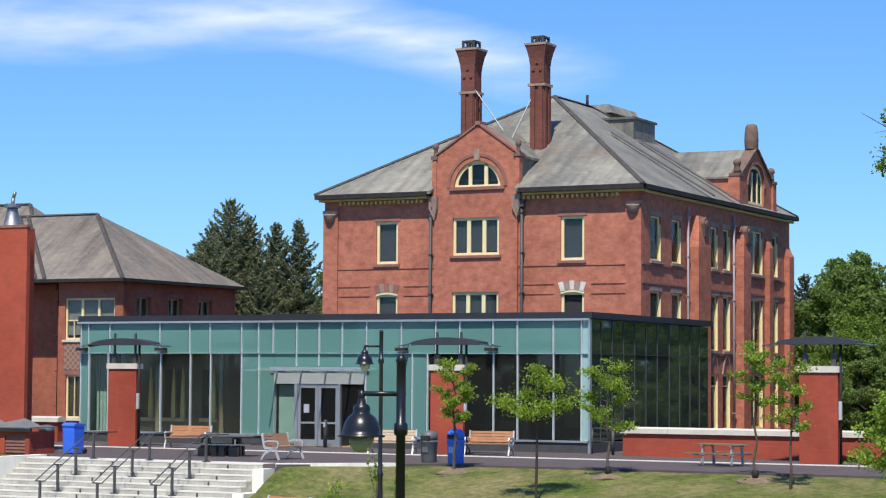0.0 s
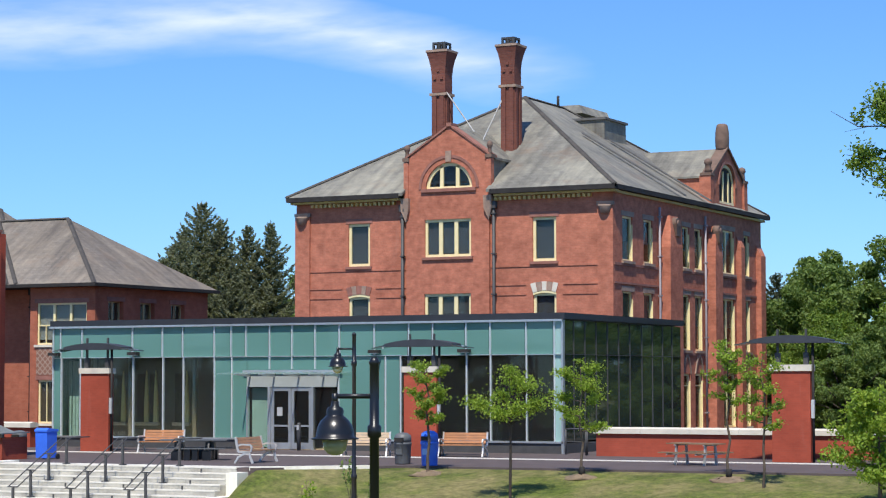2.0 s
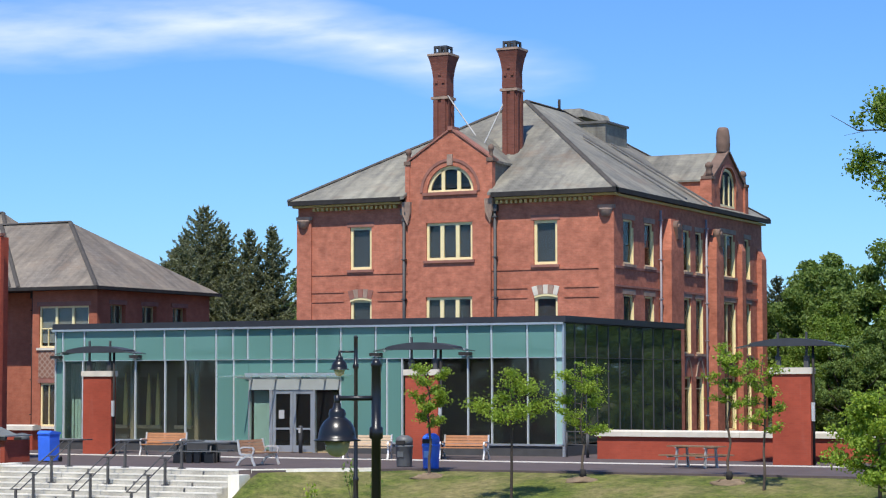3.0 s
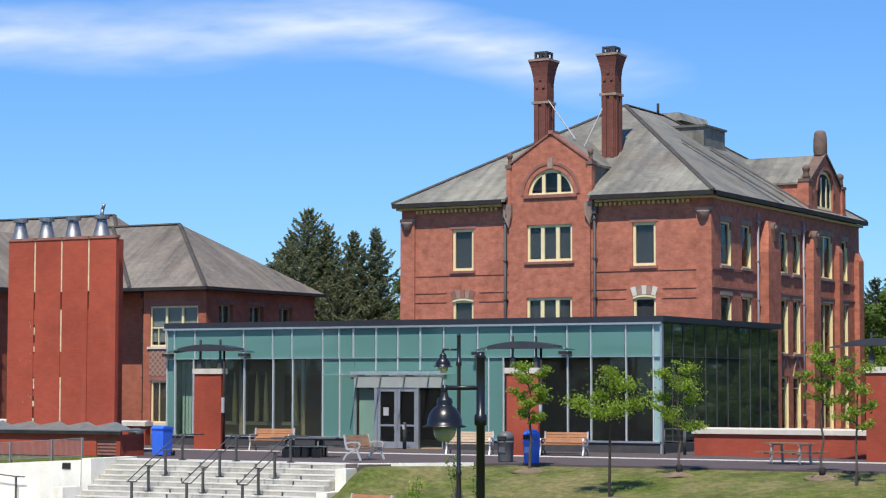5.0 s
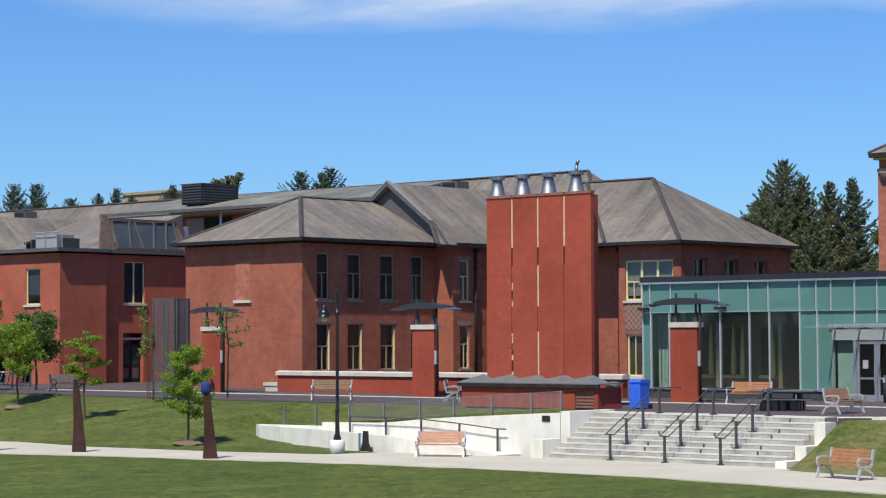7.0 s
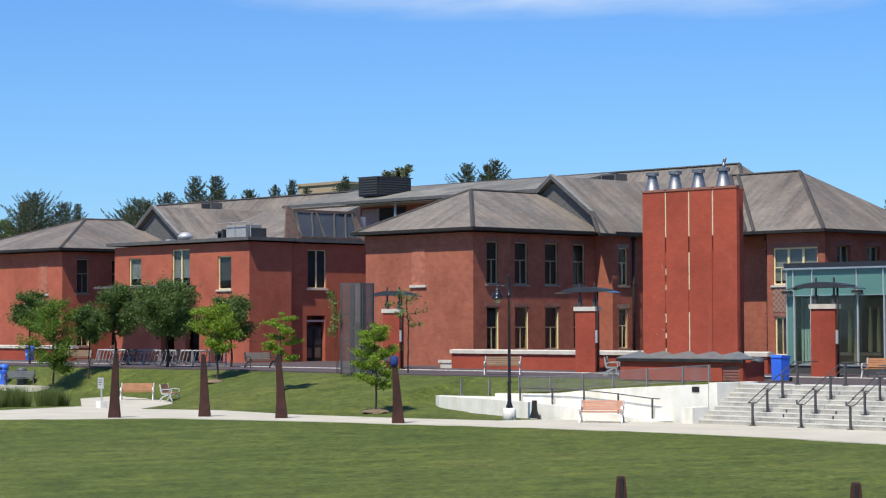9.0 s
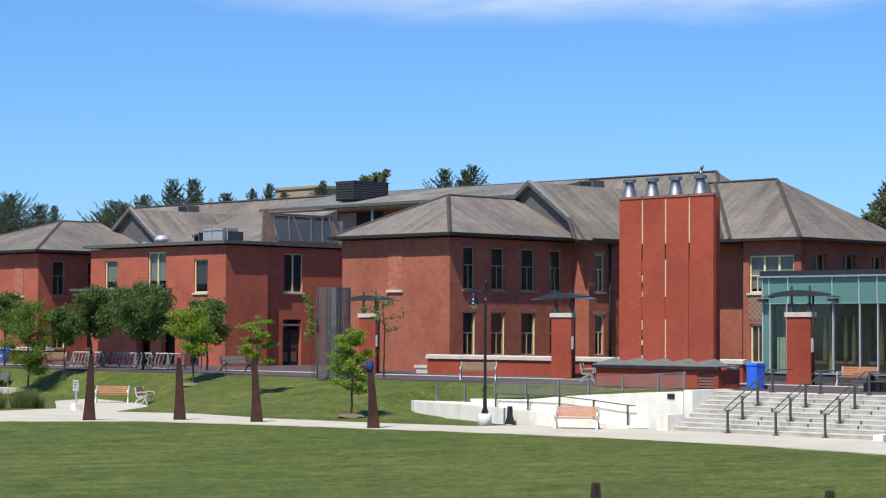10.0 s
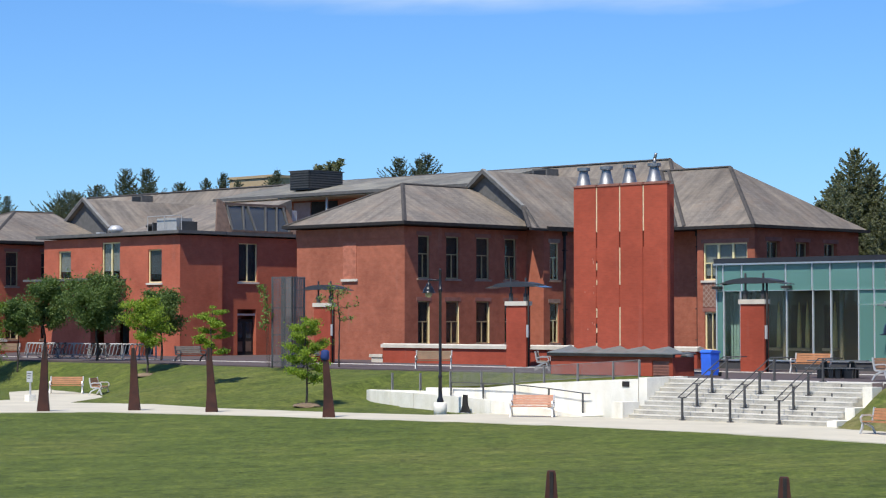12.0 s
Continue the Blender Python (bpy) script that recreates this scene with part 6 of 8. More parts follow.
# ---- ventilation tower ----
def vent_tower():
    t = thing("ventilation_tower", "tall brick ventilation tower of four fins with pale slots", "tower", (0, 0, 0.1045))
    t.scale = (0.962,) * 3
    x0, x1, y0, top = -60.2, -54.5, 69.5, 8.76
    w = (x1 - x0) / 4
    for i in range(4):
        a, b = x0 + i * w + (0.045 if i else 0), x0 + (i + 1) * w - (0.045 if i < 3 else 0)
        boxpart("fin", (a, b, y0, y0 + 0.20, -0.2, top), BRICK_NEW, t)
        bm = bmesh.new()
        prism(bm, [(a - 0.03, y0 - 0.04, top + 0.003), (b + 0.03, y0 - 0.04, top + 0.003), (b + 0.03, y0 - 0.04, top + 0.11), (a + 0.25, y0 - 0.04, top + 0.11), (a - 0.03, y0 - 0.04, top + 0.03)], (0, 0.28, 0))
        part("fin_cap", bm, STONE_RED, t)
    boxpart("core", (x0 + 0.12, x1 - 0.40, y0 + 0.51, y0 + 1.0, -0.2, top), BRICK_NEW, t, "plain brick core behind the fins")
    for i in range(4):
        boxpart("fin_back", (x0 + i * w + 0.12, x0 + (i + 1) * w - (0.40 if i == 3 else 0.12), y0 + 0.203, y0 + 0.508, -0.2, top), BRICK_NEW, t)
    slots = {1: [(6.6, 8.72, 1), (5.9, 6.55, 0), (5.25, 5.85, 2), (4.1, 5.2, 3), (3.05, 4.05, 2), (2.55, 3.0, 3), (0.97, 2.5, 3)],
             2: [(6.6, 8.72, 1), (5.9, 6.55, 0), (4.1, 5.85, 1), (3.1, 4.05, 2), (0.97, 3.05, 1)],
             3: [(6.6, 8.72, 1), (5.9, 6.55, 0), (0.97, 5.85, 2)]}
    rng = random.Random(77)
    for i in range(1, 4):
        x = x0 + i * w
        for a, b, kind in slots[i]:
            if kind == 3:
                # infill that has crumbled away in places
                z = a
                while z < b:
                    k = min(b, z + rng.uniform(0.08, 0.3))
                    boxpart("slot_panel", (x - 0.044, x + 0.044, y0 + rng.choice((0.01, 0.03, 0.09)), y0 + 0.5, z, k - 0.01), rng.choice((SLOT, SLOT, BRICK_NEW, BRICK_NEW, GUTTER)), t)
                    z = k
            else:
                boxpart("slot_panel", (x - 0.044, x + 0.044, y0 + (0.10, 0.02, 0.03)[kind], y0 + 0.5, a, b), (GUTTER, SLOT, BRICK_NEW)[kind], t)
        boxpart("slot_block", (x - 0.05, x + 0.05, y0 - 0.03, y0 + 0.05, 0.7, 0.95), LIMESTONE, t)
    # pale salt stains beside the first slot
    for k in range(9):
        x, z = x0 + w - rng.uniform(0.1, 0.75) * rng.random() - 0.08, rng.choice((2.1, 3.7, 5.2)) + rng.uniform(-0.35, 0.35)
        bm = bmesh.new()
        n = 7
        rr = [rng.uniform(0.015, 0.04) for _ in range(n)]
        prism(bm, [(x + rr[q] * math.cos(6.283 * q / n), y0 - 0.001, z + 1.5 * rr[q] * math.sin(6.283 * q / n)) for q in range(n)], (0, -0.004, 0))
        part("salt_stain", bm, SALT, t)
    return t


vent_tower()


def cowl(x, y, z, bent):
    c = thing("roof_cowl", "tapered galvanised steel ventilator on the brick tower", "ventilator", (x, y, z), group="tower ventilators")
    c.scale = (0.962,) * 3
    bm = bmesh.new()
    lathe(bm, (0, 0, 0), [(0.38, 0), (0.38, 0.1), (0.35, 0.12), (0.21, 0.72), (0.21, 0.78)], 18)
    part("cone", bm, STEEL_DULL, c)
    bm = bmesh.new()
    for k in range(12):
        a, b = 2 * math.pi * k / 12, 2 * math.pi * (k + 1) / 12
        prism(bm, [(q * math.cos(t), q * math.sin(t), 0.80) for q, t in ((0.25, a), (0.32, a), (0.32, b), (0.25, b))], (0, 0, 0.15))
    for k in range(4):
        a = math.pi * k / 2 + 0.4
        tube(bm, (0.2 * math.cos(a), 0.2 * math.sin(a), 0.8), (0.3 * math.cos(a), 0.3 * math.sin(a), 0.92), 0.02, n=5)
    part("ring", bm, STEEL_DULL, c)
    if bent:
        bm = bmesh.new()
        tube(bm, (0, 0, 0.8), (0.03, 0, 1.2), 0.075, n=8)
        tube(bm, (0.03, 0, 1.18), (0.12, 0, 1.42), 0.07, n=8)
        part("spout", bm, STEEL_DULL, c)


for i, x in enumerate((-59.98, -58.56, -57.13, -55.64)):
    cowl(x * 0.962, 69.98 * 0.962, 8.80 * 0.962 + 0.1045, i == 3)


def vault():
    v = thing("air_vault", "low brick vault with folded grey metal roof below the tower", "vault", (0, 0, 0))
    x0, x1, y0, y1 = -58.0, -50.95, 65.35, 66.84
    bm = bmesh.new()
    wall_grid(bm, "y", y0, 0.3, x0, x1, 0, 0.82, [(-52.1, -51.15, 0.0, 0.68)])
    box(bm, x1 - 0.3, x1, y0 + 0.301, y1, 0, 0.82)
    box(bm, x0, x0 + 0.3, y0 + 0.301, y1, 0, 0.82)
    part("wall", bm, BRICK_NEW, v)
    boxpart("hatch", (-52.1, -51.15, y0 + 0.06, y0 + 0.12, 0.0, 0.68), STONE_RED, v)
    for i in range(5):
        boxpart("hatch_slat", (-52.08, -51.17, y0 + 0.03, y0 + 0.058, 0.05 + i * 0.125, 0.12 + i * 0.125), STONE_RED, v)
    boxpart("fascia", (x0 - 0.12, x1 + 0.12, y0 - 0.14, y0 - 0.02, 0.825, 0.95), GUTTER, v)
    marks = [-58.08, -56.57, -55.13, -53.72, -52.33, -50.82]
    for a, b in zip(marks, marks[1:]):
        m = (a + b) / 2
        bm = bmesh.new()
        for p, q in ((a, m), (m, b)):
            za, zb = (1.25, 0.98) if p == a else (0.98, 1.25)
            last = b == marks[-1]
            back = y1
            if last and p == m:
                zb = 0.97
            prism(bm, [(p, y0 - 0.15, 0.955), (q, y0 - 0.15, 0.955), (q, back, zb), (p, back, za)], (0, 0, 0.04))
        part("roof_panel", bm, ZINC, v)
    return v


vault()


# ---- ramp and its walls ----
def ramp_walls():
    r = thing("ramp", "curved pale concrete ramp with retaining walls", "ramp", (0, 0, 0), kind="structure")
    def run(name, pts, thick, mat=CONCRETE):
        for (xa, ya, za), (xb, yb, zb) in zip(pts, pts[1:]):
            d = Vector((xb - xa, yb - ya, 0)).normalized()
            n = Vector((-d.y, d.x, 0)) * thick
            bm = bmesh.new()
            p = [Vector((xa, ya, LOW - 0.15)), Vector((xb, yb, LOW - 0.15)), Vector((xb, yb, zb)), Vector((xa, ya, za))]
            prism(bm, p, n)
            part(name, bm, mat, r)
    run("retaining_wall", [(-49.9, 62.0, 0.0), (-51.6, 62.0, -0.08), (-53.4, 62.0, -0.18), (-55.2, 62.0, -0.28), (-57.0, 62.0, -0.40), (-58.3, 62.0, -0.53), (-59.6, 62.0, -0.60), (-62.4, 62.0, -0.64), (-62.41, 62.0, -0.80), (-66.3, 62.2, -0.83)], 0.3)
    run("outer_wall", [(-51.4, 60.1, -1.54), (-54.6, 60.1, -1.16), (-56.6, 60.1, -1.01), (-58.5, 60.15, -0.92), (-60.2, 60.2, -0.86), (-61.5, 60.3, -0.83), (-63.6, 60.75, -0.82), (-65.4, 61.35, -0.82), (-66.1, 61.8, -0.83), (-66.35, 62.3, -0.83)], 0.25)
    bm = bmesh.new()
    for (xa, za, ya), (xb, zb, yb) in zip([(-51.8, -1.575, 60.2), (-55, -1.40, 60.2), (-58.9, -1.16, 60.3), (-62.5, -1.04, 60.7), (-65.2, -0.98, 61.7)], [(-55, -1.40, 60.2), (-58.9, -1.16, 60.3), (-62.5, -1.04, 60.7), (-65.2, -0.98, 61.7)]):
        prism(bm, [(xa, ya, za), (xb, yb, zb), (xb, 62.1, zb), (xa, 62.1, za)], (0, 0, -0.1))
    part("ramp_floor", bm, CONCRETE, r)
    bm = bmesh.new()
    prism(bm, [(-49.87, 62.3, -0.02), (-62.7, 62.3, -0.68), (-63.4, 66.5, -0.03), (-49.87, 65.1, -0.015)], (0, 0, -0.12))
    part("grass_strip", bm, GRASS, r, "strip of grass above the ramp")
    boxpart("plaque", (-50.74, -50.36, 61.67, 61.695, -0.34, -0.12), GUTTER, r)
    return r


ramp_walls()


def railing():
    r = thing("ramp_railing", "grey steel railing with mesh infill along the ramp", "railing", (0, 0, 0))
    pts = [(-65.06, -0.82), (-63.2, -0.80), (-61.26, -0.66), (-59.31, -0.62), (-57.33, -0.46), (-55.54, -0.32), (-53.6, -0.21), (-51.61, -0.09), (-50.19, 0.0)]
    for x, z in pts:
        boxpart("post", (x - 0.03, x + 0.03, 62.09, 62.19, z, z + 0.80), RAIL_GREY, r)
    for (xa, za), (xb, zb) in zip(pts[2:], pts[3:]):
        bm = bmesh.new()
        tube(bm, (xa, 62.14, za + 0.78), (xb, 62.14, zb + 0.78), 0.014, n=6)
        tube(bm, (xa, 62.14, za + 0.14), (xb, 62.14, zb + 0.14), 0.016, n=6)
        k = int((xb - xa) / 0.055)
        for i in range(1, k):
            f = i / k
            x, z = xa + (xb - xa) * f, za + (zb - za) * f
            box(bm, x - 0.008, x + 0.008, 62.138, 62.143, z + 0.14, z + 0.77)
        part("mesh_panel", bm, RAIL_GREY, r)
    g = thing("ramp_handrail", "dark steel handrail on short posts beside the ramp", "handrail", (0, 0, 0))
    line = [(-60.6, 61.5, -0.36), (-58.6, 61.5, -0.36), (-56.7, 61.5, -0.38), (-54.7, 61.5, -0.50), (-52.77, 61.5, -0.66), (-52.35, 61.5, -0.66)]
    for x, y, z in line[:5]:
        boxpart("post", (x - 0.032, x + 0.032, y - 0.03, y + 0.03, z - 0.85, z - 0.02), STEEL_GREY, g)
    for p, q in zip(line, line[1:]):
        bm = bmesh.new()
        tube(bm, p, q, 0.025, n=6)
        part("rail", bm, STEEL_GREY, g)


railing()


def stair_rail(x):
    r = thing("stair_handrail", "dark steel double handrail on the concrete steps", "handrail", (x, 60.5, LOW), group="handrails of the steps")
    rise = -LOW / 9
    tops = []
    for k in (-0.35, 2.5, 5.5, 8.5):
        y, z = k * 0.335, min(9, int(k + 1)) * rise
        tops.append((y, z + 0.93))
        bm = bmesh.new()
        box(bm, -0.035, 0.035, y - 0.04, y + 0.04, z, z + 0.90)
        part("post", bm, STEEL_GREY, r)
        bm = bmesh.new()
        box(bm, -0.11, 0.11, y - 0.08, y + 0.08, z, z + 0.04)
        part("foot", bm, STEEL_GREY, r)
    tops.append((tops[-1][0] + 1.1, tops[-1][1]))
    tops.insert(0, (-0.15, tops[0][1]))
    for s in (-0.19, 0.19):
        bm = bmesh.new()
        for (ya, za), (yb, zb) in zip(tops, tops[1:]):
            tube(bm, (s, ya, za), (s, yb, zb), 0.021, n=8)
        part("rail", bm, STEEL_GREY, r)
    for y, z in tops[:5]:
        bm = bmesh.new()
        tube(bm, (-0.19, y, z), (0.19, y, z - 0.004), 0.024, n=6)
        part("crossbar", bm, STEEL_GREY, r)
    return r


rail = stair_rail(-46.55)
for x in (-44.17, -41.83):
    copy_thing(rail, pose(x, 60.5, LOW))


def tread_stud(x, k):
    bm = bmesh.new()
    z = LOW + (k + 1) * -LOW / 9
    y = 60.5 + k * 0.335 + 0.12
    box(bm, x - 0.025, x + 0.025, y - 0.02, y + 0.02, z, z + 0.13)
    solid("step_light", bm, STEEL_GREY, "short dark steel stud on the concrete step", "stud", group="studs on the steps")


for x in (-45.55, -43.15, -40.8):
    for k in (1, 2, 4, 5, 7):
        tread_stud(x + 0.1 * (k % 2), k)


# ---- street lamps ----
def street_lamp(x, y, z, turn, height, label, base=True):
    s = thing("street_lamp", label, "lamp", (x, y, z), group="bell lamps of the park")
    s.rotation_euler = (0, 0, radians(turn))
    bm = bmesh.new()
    lathe(bm, (0, 0, 0.3), [(0.16, 0), (0.15, 0.25), (0.09, 0.4), (0.075, 1.2), (0.095, 1.22), (0.095, 1.3), (0.065, 1.34), (0.060, height - 1.35), (0.088, height - 1.33), (0.088, height - 1.2), (0.062, height - 1.18), (0.060, height - 0.42), (0.075, height - 0.4), (0.04, height - 0.32)], 14)
    part("pole", bm, BLACK, s)
    if base:
        bm = bmesh.new()
        lathe(bm, (0, 0, -0.2), [(0.29, 0), (0.29, 0.62), (0.25, 0.66)], 16)
        part("footing", bm, CONCRETE, s, "round pale concrete footing")
    az = height - 0.52
    bm = bmesh.new()
    tube(bm, (0.06, 0, az), (-0.52, 0, az), 0.032, n=8)
    tube(bm, (-0.50, 0, az + 0.04), (-0.50, 0, az - 0.10), 0.04, n=8)
    part("arm", bm, BLACK, s)
    bm = bmesh.new()
    lathe(bm, (-0.50, 0, az - 0.54), [(0.30, -0.008), (0.305, 0.008), (0.245, 0.025), (0.242, 0.085), (0.22, 0.165), (0.175, 0.24), (0.12, 0.285), (0.105, 0.30), (0.113, 0.345), (0.10, 0.39), (0.055, 0.415), (0.045, 0.48)], 24)
    part("shade", bm, BLACK, s)
    bm = bmesh.new()
    lathe(bm, (-0.50, 0, az - 0.75), [(0.02, 0), (0.09, 0.02), (0.14, 0.075), (0.168, 0.195)], 20)
    part("globe", bm, LAMP_GLASS, s, "yellowed clear glass bowl")
    return s


LAMP_GLASS = glass_material("lamp_bowl_glass", (0.62, 0.60, 0.38), 1.45, 0.08, 0.55, (0.60, 0.56, 0.32))
street_lamp(-57.98, 58.15, LOW + 0.02, 40, 6.25, "black street lamp with bell shade on a concrete footing")
street_lamp(-32.75, 59.2, -1.58, 33, 5.97, "black street lamp with bell shade on the grass bank")
street_lamp(-14.13, 26.16, -2.92, 28, 6.16, "black street lamp with bell shade on the near lawn", False)


# ---- rusted steel pylons ----
def pylon(x, y, z, lean, height, turn, blue=False):
    p = thing("steel_pylon", "tapered rust-brown steel pylon beside the path", "pylon", (x, y, z), group="rusted pylons of the lawn")
    p.rotation_euler = (0, 0, radians(turn))
    bm = bmesh.new()
    def ring(h, w, d, s):
        return [bm.verts.new((s + a * w, b * d, h)) for a, b in ((-1, -1), (1, -1), (1, 1), (-1, 1))]
    lv = [(-0.3, 0.29, 0.20, 0), (height * 0.06, 0.26, 0.18, 0), (height * 0.25, 0.205, 0.15, lean * 0.10), (height * 0.5, 0.165, 0.13, lean * 0.35), (height * 0.75, 0.135, 0.12, lean * 0.68), (height - 0.05, 0.085, 0.085, lean), (height, 0.07, 0.075, lean)]
    rings = [ring(*q) for q in lv]
    for a, b in zip(rings, rings[1:]):
        for i in range(4):
            bm.faces.new((a[i], a[(i + 1) % 4], b[(i + 1) % 4], b[i]))
    bm.faces.new(rings[-1])
    part("blade", bm, CORTEN, p)
    bm = bmesh.new()
    box(bm, lean - 0.035, lean + 0.035, -0.115, 0.115, height - 0.55, height - 0.02)
    part("lamp_slot", bm, GUTTER, p)
    if blue:
        bm = bmesh.new()
        lathe(bm, (lean, 0, height - 0.38), [(0.155, 0), (0.185, 0.1), (0.175, 0.36), (0.10, 0.42)], 10)
        part("cover", bm, NAVY, p, "dark blue cloth cover")


pylon(-72.13, 47.5, -1.68, 0.06, 2.95, 46)
pylon(-70.02, 50.9, -1.64, -0.06, 2.85, 46)
pylon(-66.21, 52.22, -1.66, -0.14, 2.9, 46)
pylon(-58.75, 52.35, -1.68, -0.16, 2.85, 46, True)
pylon(-20.12, 22.71, -3.15, 0.0, 2.76, 43)
pylon(-16.25, 24.77, -3.05, 0.0, 2.63, 41)


# ---- benches, tables, bins ----
def park_bench(wood, metal, label, at, turn):
    """A slatted bench on two cast end frames; it faces its own -y."""
    b = thing("park_bench", label, "bench", at, group="park benches")
    b.rotation_euler = (0, 0, radians(turn))
    L = 0.86
    for i in range(4):
        y = -0.30 + i * 0.125
        boxpart("seat_slat", (-L, L, y, y + 0.105, 0.415 + 0.008 * abs(i - 1), 0.45 + 0.008 * abs(i - 1)), wood, b, "", 0.008)
    for i in range(4):
        z = 0.50 + i * 0.105
        y = 0.215 + i * 0.03
        bm = bmesh.new()
        prism(bm, [(-L, y, z), (-L, y + 0.035, z - 0.008), (-L, y + 0.06, z + 0.082), (-L, y + 0.025, z + 0.09)], (2 * L, 0, 0))
        part("back_slat", bm, wood, b)
    for s in (-1, 1):
        bm = bmesh.new()
        x = s * (L + 0.02) - 0.03
        def bar(pts, w=0.035):
            for p, q in zip(pts, pts[1:]):
                d = Vector((0, q[0] - p[0], q[1] - p[1])).normalized()
                n = Vector((0, -d.z, d.y)) * w
                a, c = Vector((x, p[0], p[1])), Vector((x, q[0], q[1]))
                prism(bm, [a - n, a + n, c + n, c - n], (0.06, 0, 0))
        bar([(-0.36, 0.0), (-0.27, 0.2), (-0.22, 0.40), (0.22, 0.41), (0.28, 0.62), (0.33, 0.93)])
        bar([(0.36, 0.0), (0.22, 0.22), (0.0, 0.33), (-0.2, 0.40)])
        bar([(-0.28, 0.41), (-0.33, 0.56), (-0.26, 0.655), (0.1, 0.66), (0.27, 0.6)], 0.026)
        part("end_frame", bm, metal, b, "pale cast metal end frame with armrest")
    return b


OR, PA, PI, GR = ("park bench of orange oiled wood slats on pale metal frames", "park bench of weathered pale slats on cast metal frames", "park bench of faded pinkish slats on white metal frames", "grey weathered park bench on the terrace")
park_bench(WOOD, WHITE_METAL, OR, (-50.2, 74.6, 0.0), 10)
park_bench(WOOD_TAN, WHITE_METAL, "tan wooden park bench on pale cast frames", (-41.15, 67.2, 0.0), 92)
park_bench(WOOD_PALE, WHITE_METAL, PA, (-40.6, 74.3, 0.0), 14)
park_bench(WOOD, WHITE_METAL, OR, (-37.0, 75.4, 0.0), 8)
park_bench(WOOD_PINK, WHITE_METAL, PI, (-53.0, 58.55, LOW), 34)
park_bench(WOOD, WHITE_METAL, OR, (-34.85, 56.95, LOW), -14)
park_bench(WOOD_OLD, STEEL, "aged brown park bench on pale metal frames", (-68.45, 68.3, 0.0), 40)
park_bench(WOOD_OLD, STEEL, "aged brown park bench beside the brick vault", (-62.9, 70.3, 0.0), 128)
park_bench(WOOD_GREY, STEEL_GREY, GR, (-92.2, 71.9, 0.0), 84)
park_bench(WOOD, WHITE_METAL, OR, (-90.3, 61.7, LOW), 48)
park_bench(WOOD_PINK, WHITE_METAL, PI, (-87.3, 61.7, LOW), 130)
park_bench(WOOD_OLD, STEEL, GR, (-112.4, 72.6, 0.0), 45)
park_bench(GREY_PLASTIC, STEEL_GREY, "grey park bench on the small concrete pad", (-108.6, 65.8, -1.2), 48)
park_bench(GREY_PLASTIC, GUTTER, "dark bench beside the entrance of the brick wing", (-84.5, 74.2, 0.0), 60)


def picnic_table(at, turn, top, legs, label, length, splay=0.4, heavy=False):
    t = thing("picnic_table", label, "table", at, group="picnic tables")
    t.rotation_euler = (0, 0, radians(turn))
    L = length / 2
    for i in range(5):
        y = -0.37 + i * 0.15
        boxpart("top_plank", (-L, L, y, y + 0.14, 0.71, 0.75), top, t, "", 0.008)
    for s in (-1, 1):
        for k in (0, 1):
            y = s * 0.68 + k * 0.14 - 0.14
            boxpart("seat_plank", (-L, L, y, y + 0.13, 0.41, 0.45), top, t, "", 0.008)
    for s in ((-0.46, 0.46) if heavy else (-0.62, 0.62)):
        x = s * L
        bm = bmesh.new()
        box(bm, x - 0.04, x + 0.04, -0.8, 0.8, 0.36, 0.41)
        for q in (-1, 1):
            prism(bm, [(x - 0.03, q * 0.22, 0.70), (x - 0.03, q * 0.30, 0.70), (x - 0.03, q * (0.30 + splay), 0.0), (x - 0.03, q * (0.21 + splay), 0.0)], (0.06, 0, 0))
        box(bm, x - 0.04, x + 0.04, -0.36, 0.36, 0.66, 0.705)
        part("leg_frame", bm, legs, t)
        if heavy:
            for q in (-0.62, 0.0, 0.62):
                boxpart("block_leg", (x - 0.16, x + 0.16, q - 0.15, q + 0.15, 0, 0.355 if q else 0.655), legs, t, "", 0.02)
                if q:
                    boxpart("block_leg", (x * 0.25 - 0.10, x * 0.25 + 0.10, q - 0.15, q + 0.15, 0, 0.405), legs, t, "", 0.02)
    return t


picnic_table((-44.62, 68.55, 0), 22, GREY_PLASTIC, BLACK, "dark grey picnic table with attached benches", 2.5, 0.3, True)
picnic_table((-26.2, 71.4, 0), -18, WOOD_OLD, STEEL, "weathered picnic table on a pale steel frame", 2.0, 0.08)


def litter_bin(at, mat, label, category="bin", height=1.05, r=0.27):
    b = thing("litter_bin", label, category, at, group="round bins")
    bm = bmesh.new()
    lathe(bm, (0, 0, 0), [(r * 0.86, 0), (r * 0.9, 0.04), (r, height * 0.62), (r * 1.06, height * 0.64), (r * 1.06, height * 0.69), (r, height * 0.70)], 18)
    part("body", bm, mat, b)
    bm = bmesh.new()
    lathe(bm, (0, 0, height * 0.70), [(r * 1.0, 0), (r * 1.02, height * 0.14), (r * 0.92, height * 0.23), (r * 0.55, height * 0.30), (r * 0.2, height * 0.315)], 18)
    part("lid", bm, mat, b)
    boxpart("mouth", (-r * 0.55, r * 0.55, -r * 1.1, -r * 0.75, height * 0.73, height * 0.85), GUTTER, b)
    boxpart("label_plate", (-r * 0.4, r * 0.4, -r * 1.01, -r * 0.9, height * 0.32, height * 0.5), mat if mat is not BLUE else plain("pale_blue_decal", (0.25, 0.42, 0.8), 0.5), b)
    return b


